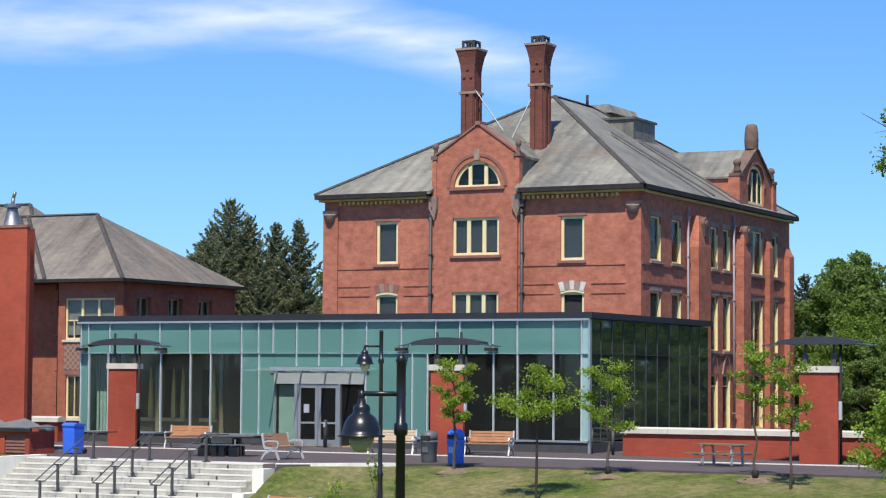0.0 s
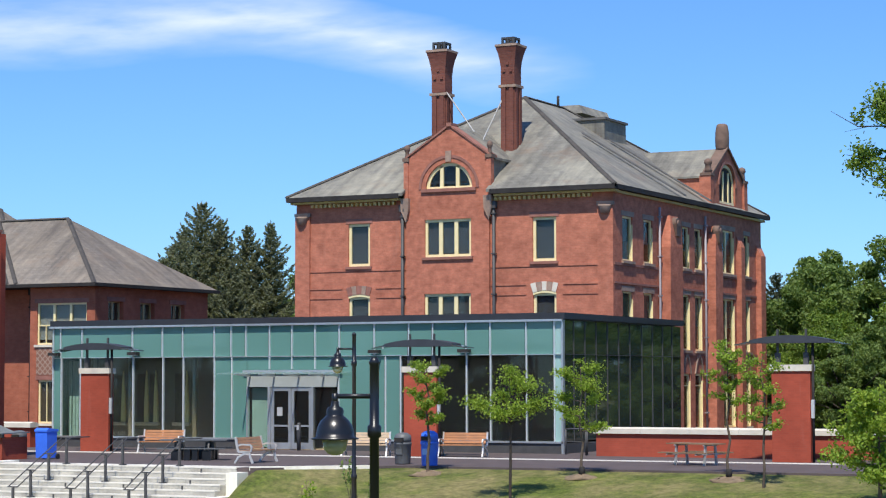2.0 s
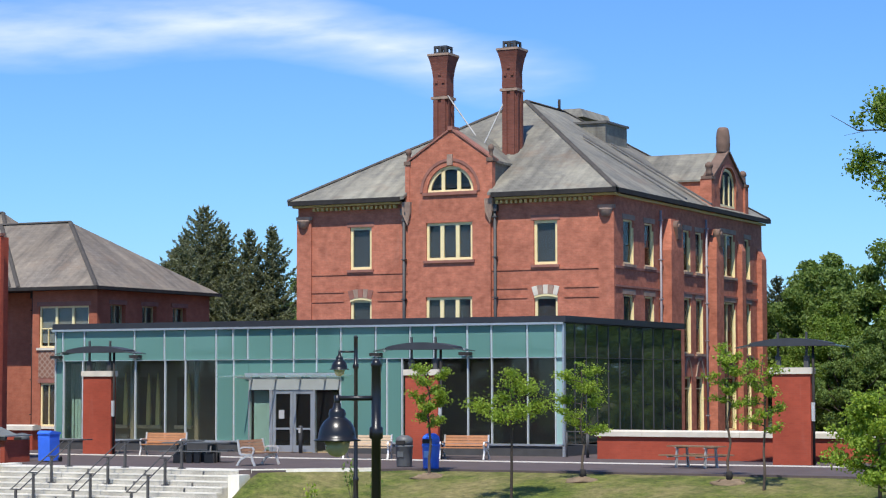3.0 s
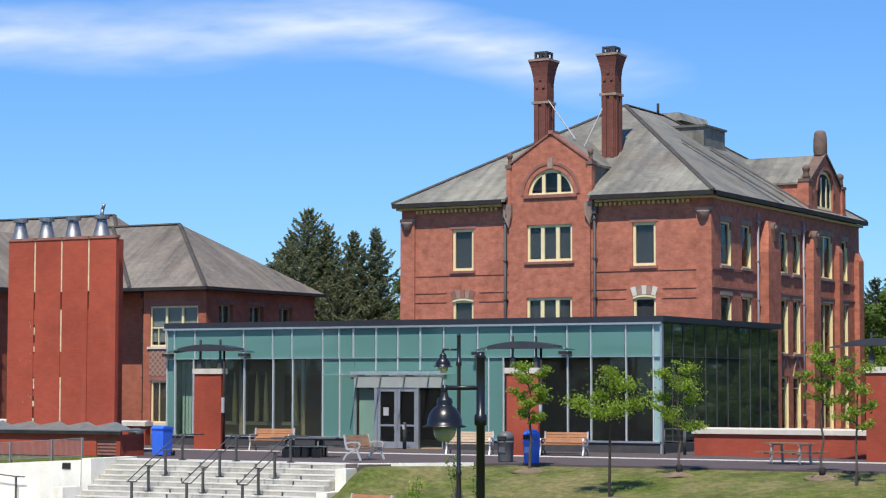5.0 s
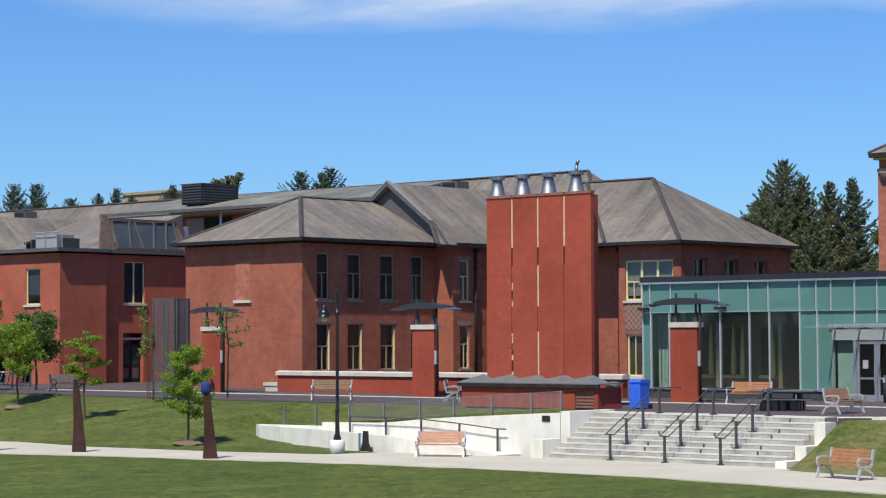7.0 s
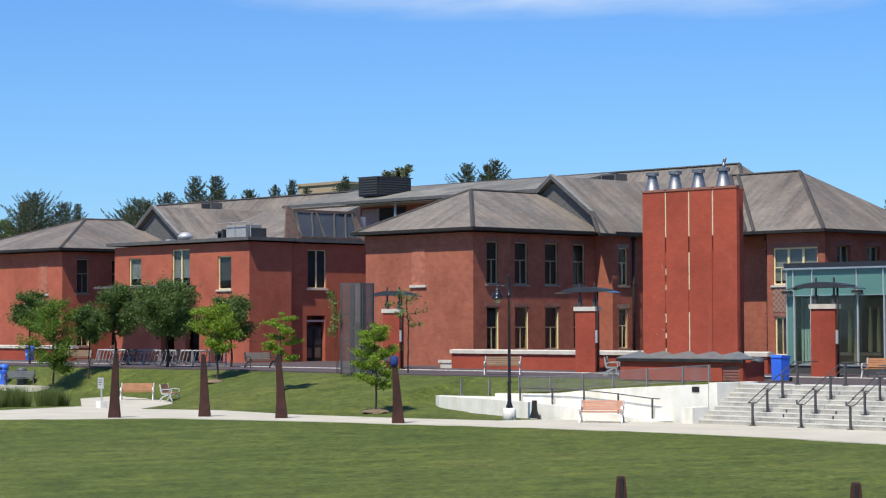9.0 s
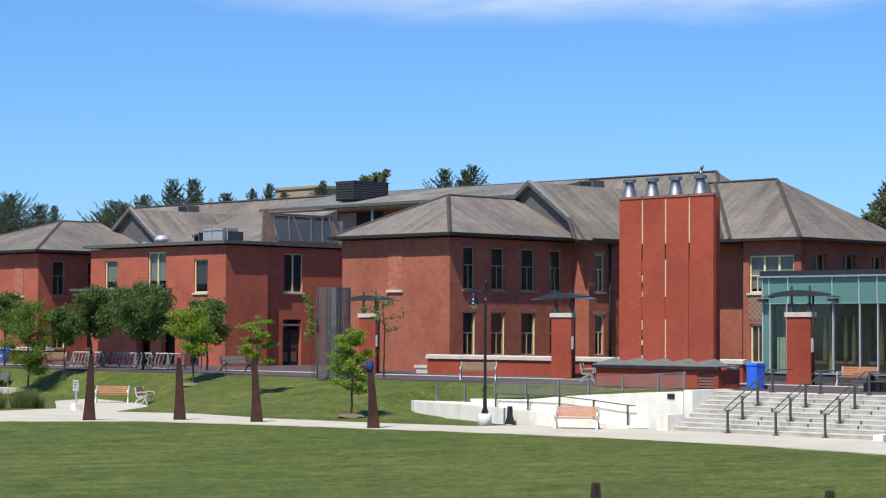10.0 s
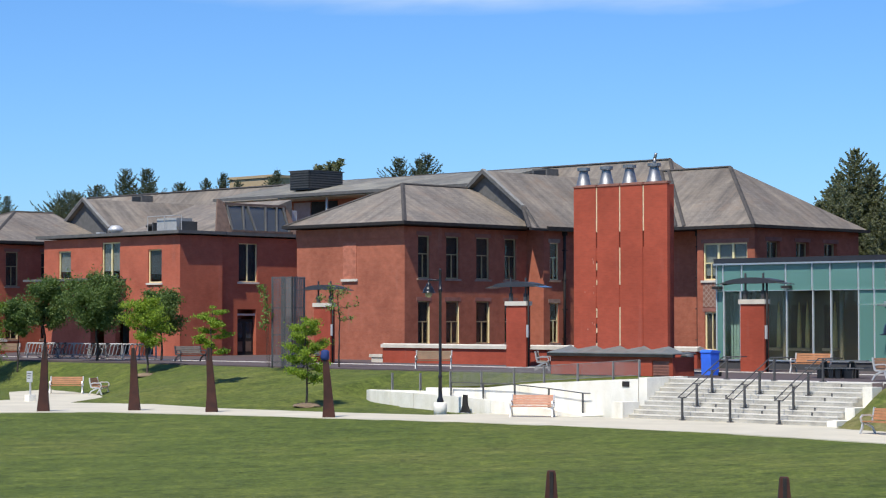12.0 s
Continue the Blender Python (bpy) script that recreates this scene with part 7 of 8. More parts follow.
litter_bin((-35.7, 68.0, 0), GREY_PLASTIC, "grey round litter bin with domed lid on the terrace", height=1.08, r=0.30)
litter_bin((-34.25, 67.2, 0.0), BLUE, "blue round recycling bin beside a young tree", "recycling bin", 1.18, 0.30)
litter_bin((-111.1, 66.2, -1.2), BLUE, "blue round recycling bin on the pale pocket pavement", "recycling bin", 1.3, 0.30)
litter_bin((-109.2, 66.3, -1.2), GREY_PLASTIC, "grey litter bin beside the planting bed", height=1.1, r=0.32)
litter_bin((-52.6, 68.5, 0), GREY_PLASTIC, "grey litter bin beside the brick vault", height=1.0, r=0.28)
litter_bin((-128.0, 79.0, 0), BLUE, "blue recycling bin before the low garden wall", "recycling bin", 1.1, 0.33)


def cart():
    b = thing("recycling_cart", "blue square recycling cart with flat lid", "recycling bin", (-50.12, 66.9, 0))
    bm = bmesh.new()
    lo = [bm.verts.new((x, y, 0.05)) for x, y in ((-0.26, -0.28), (0.26, -0.28), (0.26, 0.28), (-0.26, 0.28))]
    hi = [bm.verts.new((x, y, 1.02)) for x, y in ((-0.27, -0.31), (0.27, -0.31), (0.27, 0.31), (-0.27, 0.31))]
    for i in range(4):
        bm.faces.new((lo[i], lo[(i + 1) % 4], hi[(i + 1) % 4], hi[i]))
    bm.faces.new(lo[::-1])
    bm.faces.new(hi)
    part("body", bm, BLUE, b, "", 0.02)
    bm = bmesh.new()
    prism(bm, [(-0.29, -0.34, 1.025), (-0.29, 0.36, 1.025), (-0.29, 0.36, 1.10), (-0.29, -0.2, 1.16), (-0.29, -0.34, 1.08)], (0.58, 0, 0))
    part("lid", bm, BLUE, b, "", 0.015)
    for s in (-1, 1):
        bm = bmesh.new()
        tube(bm, (s * 0.28, 0.3, 0.1), (s * 0.34, 0.3, 0.1), 0.1, n=12)
        part("wheel", bm, BLACK, b)


cart()


# ---- bicycle stands ----
def bicycle_stand(x, y, turn, n):
    r = thing("bicycle_rack", "galvanised bicycle rack with slanted hoops", "bicycle rack", (x, y, 0), group="bicycle racks")
    r.rotation_euler = (0, 0, radians(turn))
    bm = bmesh.new()
    tube(bm, (0, 0, 0.95), (n * 0.36, 0, 0.95), 0.04, n=8)
    tube(bm, (0, 0, 0.22), (n * 0.36, 0, 0.22), 0.03, n=8)
    part("rail", bm, STEEL, r)
    for i in range(n):
        bm = bmesh.new()
        u = 0.18 + i * 0.36
        tube(bm, (u + 0.17, 0.0, 0.97), (u + 0.05, -0.20, 0.90), 0.03, n=6)
        tube(bm, (u + 0.05, -0.20, 0.90), (u - 0.12, -0.26, 0.24), 0.03, n=6)
        tube(bm, (u - 0.12, -0.26, 0.24), (u - 0.12, 0.0, 0.22), 0.03, n=6)
        part("hoop", bm, STEEL, r)
    for u in (0.02, n * 0.18, n * 0.36 - 0.02):
        boxpart("leg", (u - 0.035, u + 0.035, -0.04, 0.04, 0, 0.95), STEEL, r)


for i in range(4):
    bicycle_stand(-110.8 + i * 3.30, 73.2 + i * 0.1, 1.7, 9)


def bicycle(x, y, turn):
    b = thing("bicycle", "parked dark bicycle in the rack", "bicycle", (x, y, 0), group="parked bicycles")
    b.rotation_euler = (0, 0, radians(turn))
    for s in (-0.52, 0.52):
        bm = bmesh.new()
        for k in range(16):
            a, c = 2 * math.pi * k / 16, 2 * math.pi * (k + 1) / 16
            tube(bm, (s + 0.32 * math.cos(a), 0, 0.34 + 0.32 * math.sin(a)), (s + 0.32 * math.cos(c), 0, 0.34 + 0.32 * math.sin(c)), 0.022, n=5, caps=False)
        part("wheel", bm, BLACK, b)
    bm = bmesh.new()
    for p, q in (((-0.52, 0.34), (-0.15, 0.85)), ((-0.15, 0.85), (0.4, 0.85)), ((0.4, 0.85), (0.0, 0.3)), ((0.0, 0.3), (-0.2, 0.95)), ((0.0, 0.3), (-0.52, 0.34)), ((0.52, 0.34), (0.38, 1.0))):
        tube(bm, (p[0], 0, p[1]), (q[0], 0, q[1]), 0.02, n=6)
    part("frame", bm, STEEL_GREY, b)
    boxpart("saddle", (-0.32, -0.08, -0.06, 0.06, 0.94, 1.0), BLACK, b)
    bm = bmesh.new()
    tube(bm, (0.36, -0.28, 1.02), (0.36, 0.28, 1.02), 0.018, n=6)
    part("handlebar", bm, BLACK, b)


bicycle(-108.2, 73.1, 50)
bicycle(-107.1, 73.2, 47)
bicycle(-106.3, 73.2, 52)
bicycle(-103.4, 73.3, 48)
bicycle(-102.0, 73.4, 50)


# ---- mesh-clad lift cage, small signs ----
def mesh_cage():
    c = thing("mesh_enclosure", "tall grey mesh enclosure overgrown by a climber", "enclosure", (-76.75, 65.9, -0.05))
    c.rotation_euler = (0, 0, radians(14))
    H = 4.75
    for x in (-0.62, 0, 0.62):
        for y in (-0.5, 0.6):
            boxpart("post", (x - 0.035, x + 0.035, y - 0.035, y + 0.035, 0, H), STEEL_GREY, c)
    for z in (0.3, 1.7, 3.1, H - 0.1):
        boxpart("rail", (-0.62, 0.62, -0.56, -0.52, z, z + 0.05), STEEL_GREY, c)
        boxpart("rail", (0.64, 0.68, -0.5, 0.6, z, z + 0.05), STEEL_GREY, c)
    bm = bmesh.new()
    for i in range(24):
        x = -0.61 + i * 0.052
        box(bm, x, x + 0.02, -0.58, -0.57, 0.1, H)
        box(bm, x, x + 0.02, 0.67, 0.68, 0.1, H)
    for i in range(21):
        y = -0.5 + i * 0.053
        box(bm, 0.70, 0.71, y, y + 0.02, 0.1, H)
    tagged(part("mesh_slats", bm, MESH_GREY, c), kind="stuff")


mesh_cage()


def path_sign():
    s = thing("path_sign", "small pale sign on a short post in a concrete foot", "sign", (-82.2, 53.75, LOW))
    boxpart("foot", (-0.2, 0.2, -0.2, 0.2, 0, 0.32), CONCRETE, s, "", 0.03)
    boxpart("post", (-0.04, 0.04, -0.03, 0.03, 0.32, 1.0), WHITE_METAL, s)
    boxpart("board", (-0.24, 0.24, -0.06, -0.031, 0.95, 1.5), WHITE_METAL, s)
    for i in range(3):
        boxpart("text_bar", (-0.16, 0.16 - 0.05 * i, -0.066, -0.061, 1.36 - i * 0.12, 1.40 - i * 0.12), STEEL_GREY, s)


path_sign()


def door_bollard(x, y, z, h, label):
    b = thing("bollard", label, "bollard", (x, y, z))
    bm = bmesh.new()
    lathe(bm, (0, 0, 0), [(0.085, 0), (0.085, h - 0.06), (0.06, h)], 12)
    part("shaft", bm, STEEL_GREY, b)
    boxpart("push_plate", (-0.05, 0.05, -0.1, -0.08, h - 0.3, h - 0.1), WHITE_METAL, b)


door_bollard(-46.35, 79.0, 0, 1.15, "grey steel door-opener post by the entrance")
bm = bmesh.new()
prism(bm, [(-58.0, 59.4, LOW), (-57.45, 59.4, LOW), (-57.62, 59.4, -1.25), (-57.65, 59.4, -0.80), (-57.84, 59.4, -0.80), (-57.87, 59.4, -1.25)], (0, 0.12, 0))
solid("dark_marker", bm, GUTTER, "dark flared steel marker beside the ramp wall", "marker")


def barrier(x, y):
    b = thing("steel_barrier", "short steel barrier frames beside the glass corner", "barrier", (x, y, 0), group="steel barriers")
    for name, p, q, r in (("post", (0, 0, 0), (0, 0, 1.0), 0.035), ("post", (0.9, 0, 0), (0.9, 0, 1.0), 0.035), ("bar", (0, 0, 1.0), (0.9, 0, 1.0), 0.03), ("bar", (0, 0, 0.5), (0.9, 0, 0.5), 0.02)):
        bm = bmesh.new()
        tube(bm, p, q, r, n=8)
        part(name, bm, STEEL_GREY, b)


barrier(-34.3, 79.0)
barrier(-33.2, 78.4)


# ---- plants ----
def leaf_cloud(name, centres, sizes, mat, parent, seed, long=1.0, droop=0.0, flat=0.0):
    """Many small leaves, each a folded diamond, round the given places."""
    rng = np.random.RandomState(seed)
    c = np.asarray(centres, float)
    n = len(c)
    s = np.asarray(sizes, float)[:, None]
    a = rng.normal(size=(n, 3))
    a[:, 2] = a[:, 2] * (1 - flat) - droop
    a /= np.linalg.norm(a, axis=1)[:, None]
    b = np.cross(a, rng.normal(size=(n, 3)))
    b /= np.linalg.norm(b, axis=1)[:, None]
    k = np.cross(a, b)
    p0, p2 = c - a * s * long, c + a * s * long
    p1, p3 = c + b * s * 0.55 + k * s * 0.15, c - b * s * 0.55 + k * s * 0.15
    v = np.stack([p0, p1, p2, p3], 1).reshape(-1, 3)
    me = bpy.data.meshes.new(name)
    me.from_pydata(v.tolist(), [], [(4 * i, 4 * i + 1, 4 * i + 2, 4 * i + 3) for i in range(n)])
    me.materials.append(mat)
    ob = new(name, me)
    ob.parent = parent
    return ob


def tree(label, at, height, spread, clear, leaf, leaf_size, count, seed, limbs=9, trunk=0.05, bark=BARK, up=0.5, layers=0.16, mound=False, category="tree", group="", stake=False, turn=0.0):
    """A tapered, slightly crooked trunk, limbs with twigs, and leaves in loose clumps along them."""
    t = thing("tree", label, category, at, group=group)
    t.rotation_euler = (0, 0, turn)
    rng = random.Random(seed)
    nr = np.random.RandomState(seed)
    bm = bmesh.new()
    pts, p = [Vector((0, 0, -0.2))], Vector((0, 0, 0))
    n = 7
    for i in range(1, n + 1):
        p = Vector((rng.uniform(-1, 1) * 0.02 * height, rng.uniform(-1, 1) * 0.02 * height, height * 0.94 * i / n))
        pts.append(p)
    for i, (a, b) in enumerate(zip(pts, pts[1:])):
        tube(bm, a, b, trunk * (1 - 0.8 * i / n) + 0.006, trunk * (1 - 0.8 * (i + 1) / n) + 0.006, 8, False)
    centres = []
    for j in range(limbs):
        f = (j + 0.5) / limbs
        h = clear + (height * 0.9 - clear) * f
        k = min(n - 1, int(h / (height * 0.94) * n))
        base = pts[k].lerp(pts[k + 1], (h / (height * 0.94) * n) - k)
        ang = j * 2.4 + rng.uniform(-0.5, 0.5)
        reach = spread * (0.55 + 0.45 * math.sin(math.pi * min(1, f * 0.85 + 0.12))) * rng.uniform(0.7, 1.08)
        tip = base + Vector((math.cos(ang) * reach, math.sin(ang) * reach, reach * up * rng.uniform(0.5, 1.2)))
        mid = base.lerp(tip, 0.5) + Vector((0, 0, -0.06 * reach))
        r = trunk * 0.45 * (1 - 0.6 * f) + 0.006
        tube(bm, base, mid, r, r * 0.65, 6, False)
        tube(bm, mid, tip, r * 0.65, 0.005, 6, False)
        for q in range(4):
            s0 = base.lerp(mid, rng.uniform(0.5, 1)) if q < 2 else mid.lerp(tip, rng.uniform(0.1, 0.7))
            s1 = s0 + Vector((rng.uniform(-1, 1), rng.uniform(-1, 1), rng.uniform(-0.1, 0.7))) * reach * 0.34
            tube(bm, s0, s1, r * 0.35, 0.004, 5, False)
            centres += [(s1, 0.26), (s0.lerp(s1, 0.55), 0.18)]
        centres += [(tip, 0.26), (mid.lerp(tip, 0.55), 0.24), (mid, 0.18)]
    centres += [(pts[-1] + Vector((0, 0, 0.02 * height)), 0.22), (pts[-2], 0.2)]
    part("trunk", bm, bark, t)
    w = nr.randint(0, len(centres), count)
    c = np.array([list(centres[i][0]) for i in w])
    sg = np.array([centres[i][1] for i in w])[:, None] * spread
    c = c + nr.normal(size=(count, 3)) * sg * np.array([0.46, 0.46, layers / 0.26 * 0.46])
    leaf_cloud("crown", c, leaf_size * nr.uniform(0.6, 1.25, count), leaf, t, seed + 5, 0.9, 0.25)
    if mound:
        bm = bmesh.new()
        lathe(bm, (0, 0, -0.12), [(0.68, 0), (0.55, 0.08), (0.42, 0.12), (0.28, 0.15), (0.12, 0.17)], 16)
        for v in bm.verts:
            v.co.x += rng.uniform(-0.1, 0.1)
            v.co.y += rng.uniform(-0.1, 0.1)
            v.co.z += rng.uniform(-0.035, 0.035)
        part("mulch_mound", bm, MULCH, t, "dry brown mulch round the trunk")
    if stake:
        bm = bmesh.new()
        lathe(bm, (0, 0, 0), [(0.11, 0), (0.1, 0.28), (0.075, 0.3)], 10)
        part("trunk_guard", bm, GUTTER, t, "black plastic trunk guard")
    return t


LEAF_SPREAD = leaf_material("light_green_leaves", (0.075, 0.15, 0.022), (0.24, 0.33, 0.055), 0.38)
LIME, DARKT = "young tree with bright lime-green leaves", "leafy tree with dark green crown near the bicycle racks"
Y = "young trees on the bank"
tree(LIME + " beside the blue bin", (-33.66, 65.91, -0.16), 3.75, 0.80, 1.5, LEAF_LIME, 0.052, 4700, 11, 10, 0.05, group=Y, mound=True, up=0.55)
tree(LIME + " by the glass corner", (-28.03, 65.77, -0.17), 3.85, 1.05, 1.3, LEAF_LIME, 0.054, 3600, 13, 9, 0.045, group=Y, mound=True, stake=True)
tree("slender young tree with sparse yellow-green leaves", (-23.09, 65.80, -0.16), 4.4, 0.75, 2.2, LEAF_LIME, 0.058, 2080, 14, 10, 0.04, group=Y, mound=True, stake=True)
tree("slender young tree with sparse yellow-green leaves", (-21.60, 64.62, -0.34), 4.2, 0.95, 1.6, LEAF_LIME, 0.058, 1760, 15, 10, 0.04, group=Y, up=0.3)
tree("low-branched young tree with dense bright green leaves", (-17.15, 61.53, -0.94), 3.7, 1.45, 0.7, LEAF_LIME, 0.072, 9500, 16, 16, 0.06, group=Y, up=0.25)
tree(LIME + " by the ramp", (-65.85, 57.45, -1.36), 4.0, 1.05, 0.8, LEAF_LIME, 0.060, 11000, 17, 14, 0.05, group=Y, mound=True)
tree(LIME + " behind a rusted pylon", (-76.7, 60.8, -0.85), 4.1, 1.0, 1.5, LEAF_LIME, 0.062, 6000, 18, 9, 0.05, group=Y, up=0.3, layers=0.10)
tree("round-headed young tree with lime-green leaves", (-88.6, 65.9, -0.56), 4.3, 1.50, 1.5, LEAF_LIME, 0.072, 9500, 19, 14, 0.06, group=Y, mound=True)
tree("spreading young tree with light green leaves", (-103.9, 65.1, -1.2), 5.5, 1.9, 0.9, LEAF_SPREAD, 0.07, 13500, 20, 20, 0.06, group=Y, up=0.30, layers=0.22)
tree("thin bare-limbed young tree with few leaves", (-75.3, 68.2, 0.0), 4.5, 1.35, 2.3, LEAF_GREEN, 0.075, 420, 21, 8, 0.045, bark=BARK_DARK, group=Y, up=0.35)
tree(DARKT, (-105.7, 71.0, 0.0), 5.15, 1.75, 1.9, LEAF_DARK, 0.085, 15000, 22, 15, 0.08, bark=BARK_DARK, layers=0.26, up=0.35)
tree(DARKT, (-98.6, 69.8, 0.0), 5.15, 2.15, 1.9, LEAF_DARK, 0.085, 21000, 23, 18, 0.09, bark=BARK_DARK, layers=0.26, up=0.30)
tree(DARKT, (-96.3, 72.9, 0.0), 4.3, 1.75, 1.7, LEAF_DARK, 0.085, 13000, 24, 14, 0.07, bark=BARK_DARK, layers=0.24, up=0.30)
tree("slight tree with dark green crown and thin trunk", (-102.8, 67.0, -0.5), 4.2, 1.15, 1.9, LEAF_DARK, 0.08, 6500, 25, 11, 0.045, bark=BARK_DARK, layers=0.24)
tree(DARKT, (-114.8, 70.5, 0.0), 4.9, 1.5, 2.0, LEAF_DARK, 0.088, 7500, 26, 12, 0.08, bark=BARK_DARK, layers=0.24)


def tiered_tree(at):
    """A young tree that forks low and carries flat, pointed tiers of leaves."""
    t = thing("tree", "young tree with flat spreading lime-green tiers", "tree", at, group=Y)
    t.rotation_euler = (0, 0, radians(27))
    rng, nr = random.Random(12), np.random.RandomState(12)
    bm = bmesh.new()
    fork = Vector((0.03, 0, 2.35))
    tube(bm, (0, 0, -0.2), (0.02, 0, 1.2), 0.05, 0.042, 8, False)
    tube(bm, (0.02, 0, 1.2), fork, 0.042, 0.034, 8, False)
    tiers = (((-0.98, 0.1, 3.00), (0.50, 0.42, 0.26), -0.28), ((-0.40, -0.3, 2.74), (0.42, 0.38, 0.22), -0.15), ((0.20, -0.2, 2.86), (0.45, 0.4, 0.26), 0.12), ((0.88, 0.1, 3.00), (0.46, 0.4, 0.28), 0.22),
             ((0.26, 0.1, 3.70), (0.46, 0.4, 0.28), -0.1), ((0.0, 0.0, 4.02), (0.30, 0.26, 0.20), 0.0), ((0.62, 0.0, 3.56), (0.36, 0.34, 0.2), 0.1), ((-0.2, 0.4, 3.25), (0.42, 0.36, 0.24), 0.0))
    cs = []
    for (x, y, z), (rx, ry, rz), tilt in tiers:
        x *= 0.9
        mid = fork.lerp(Vector((x, y, z)), 0.55) + Vector((0, 0, -0.06))
        tube(bm, fork, mid, 0.026, 0.017, 6, False)
        tube(bm, mid, (x, y, z), 0.017, 0.006, 6, False)
        for k in range(6):
            a = 1.05 * k + rng.uniform(-0.3, 0.3)
            tube(bm, mid.lerp(Vector((x, y, z)), 0.6), (x + math.cos(a) * rx * 0.9, y + math.sin(a) * ry * 0.9, z + math.cos(a) * rx * tilt), 0.009, 0.003, 5, False)
        n = int(900 * rx * ry / 0.3)
        p = nr.normal(size=(n, 3)) * np.array([0.55, 0.55, 0.5])
        spiky = 1 + 0.35 * np.sign(np.sin(5 * np.arctan2(p[:, 1], p[:, 0])))[:, None] * np.array([1, 1, 0])
        p = p * spiky * np.array([rx, ry, rz])
        p[:, 2] += p[:, 0] * tilt
        cs.append(p + np.array([x, y, z]))
    part("trunk", bm, BARK_DARK, t)
    cs = np.concatenate(cs)
    leaf_cloud("crown", cs, 0.052 * nr.uniform(0.6, 1.25, len(cs)), LEAF_LIME, t, 17, 0.9, 0.3)
    bm = bmesh.new()
    lathe(bm, (0, 0, -0.12), [(0.68, 0), (0.55, 0.08), (0.42, 0.12), (0.28, 0.15), (0.12, 0.17)], 16)
    part("mulch_mound", bm, MULCH, t, "dry brown mulch round the trunk")
    return t


tiered_tree((-28.86, 62.06, -0.84))


def climber(x, y, h, seed):
    c = thing("climbing_plant", "thin climbing plant against the mesh enclosure", "climber", (x, y, 0))
    bm = bmesh.new()
    for k in range(3):
        tube(bm, (0.1 * k, 0, 0), (0.1 * k - 0.3, 0.05, h), 0.012, n=5)
    part("stem", bm, BARK_DARK, c)
    nr = np.random.RandomState(seed)
    z = nr.uniform(h * 0.45, h, 260)
    leaf_cloud("leaves", np.stack([nr.normal(0, 0.16, 260) - 0.3 * z / h + 0.2 * np.sin(z * 2.5), nr.normal(0, 0.1, 260), z], 1), nr.uniform(0.05, 0.11, 260), LEAF_GREEN, c, seed)


climber(-77.2, 64.9, 4.3, 31)


def sapling(at, h, seed, leaf):
    c = thing("sapling", "small thin sapling on the grass bank", "plant", at, group="saplings")
    bm = bmesh.new()
    rng = random.Random(seed)
    tips = []
    for k in range(4):
        tip = Vector((rng.uniform(-0.3, 0.3), rng.uniform(-0.3, 0.3), h * rng.uniform(0.7, 1)))
        tube(bm, (0, 0, -0.05), tip, 0.014, 0.004, 5)
        tips.append(tip)
    part("stem", bm, BARK, c)
    nr = np.random.RandomState(seed)
    n = 90
    q = np.array([list(tips[i % 4] * nr.uniform(0.45, 1.0)) for i in range(n)]) + nr.normal(size=(n, 3)) * 0.07
    leaf_cloud("leaves", q, nr.uniform(0.04, 0.09, n), leaf, c, seed)


sapling((-32.9, 56.6, -1.55), 1.7, 41, LEAF_LIME)
sapling((-34.3, 61.8, -0.95), 1.5, 42, LEAF_GREEN)
sapling((-31.0, 57.3, -1.5), 1.9, 43, LEAF_GREEN)
sapling((-14.2, 27.4, -2.9), 2.3, 44, LEAF_GREEN)


def grass_bed():
    """A planting bed of tall ornamental grass."""
    nr = np.random.RandomState(51)
    spots = []
    while len(spots) < 46:
        f = nr.uniform(0, 1)
        x = -87.3 + 1.1 * f + nr.uniform(-1.6, 0.2)
        y = 47.0 + 8.3 * f
        spots.append((x, y))
    verts, faces = [], []
    for x, y in spots:
        for k in range(70):
            a, r = nr.uniform(0, 6.28), nr.uniform(0, 0.34)
            bx, by = x + r * math.cos(a), y + r * math.sin(a)
            h, lean = nr.uniform(0.55, 1.0), nr.uniform(0.02, 0.30)
            dx, dy, w = math.cos(a) * lean, math.sin(a) * lean, 0.02
            i = len(verts)
            verts += [(bx - w, by, LOW - 0.05), (bx + w, by, LOW - 0.05), (bx + dx + w * 0.3, by + dy, LOW + h), (bx + dx - w * 0.3, by + dy, LOW + h)]
            faces.append((i, i + 1, i + 2, i + 3))
    me = bpy.data.meshes.new("ornamental_grass")
    me.from_pydata(verts, [], faces)
    me.materials.append(LEAF_BED)
    tagged(new("ornamental_grass", me), "bed of tall green ornamental grass clumps", "planting", kind="stuff")


grass_bed()


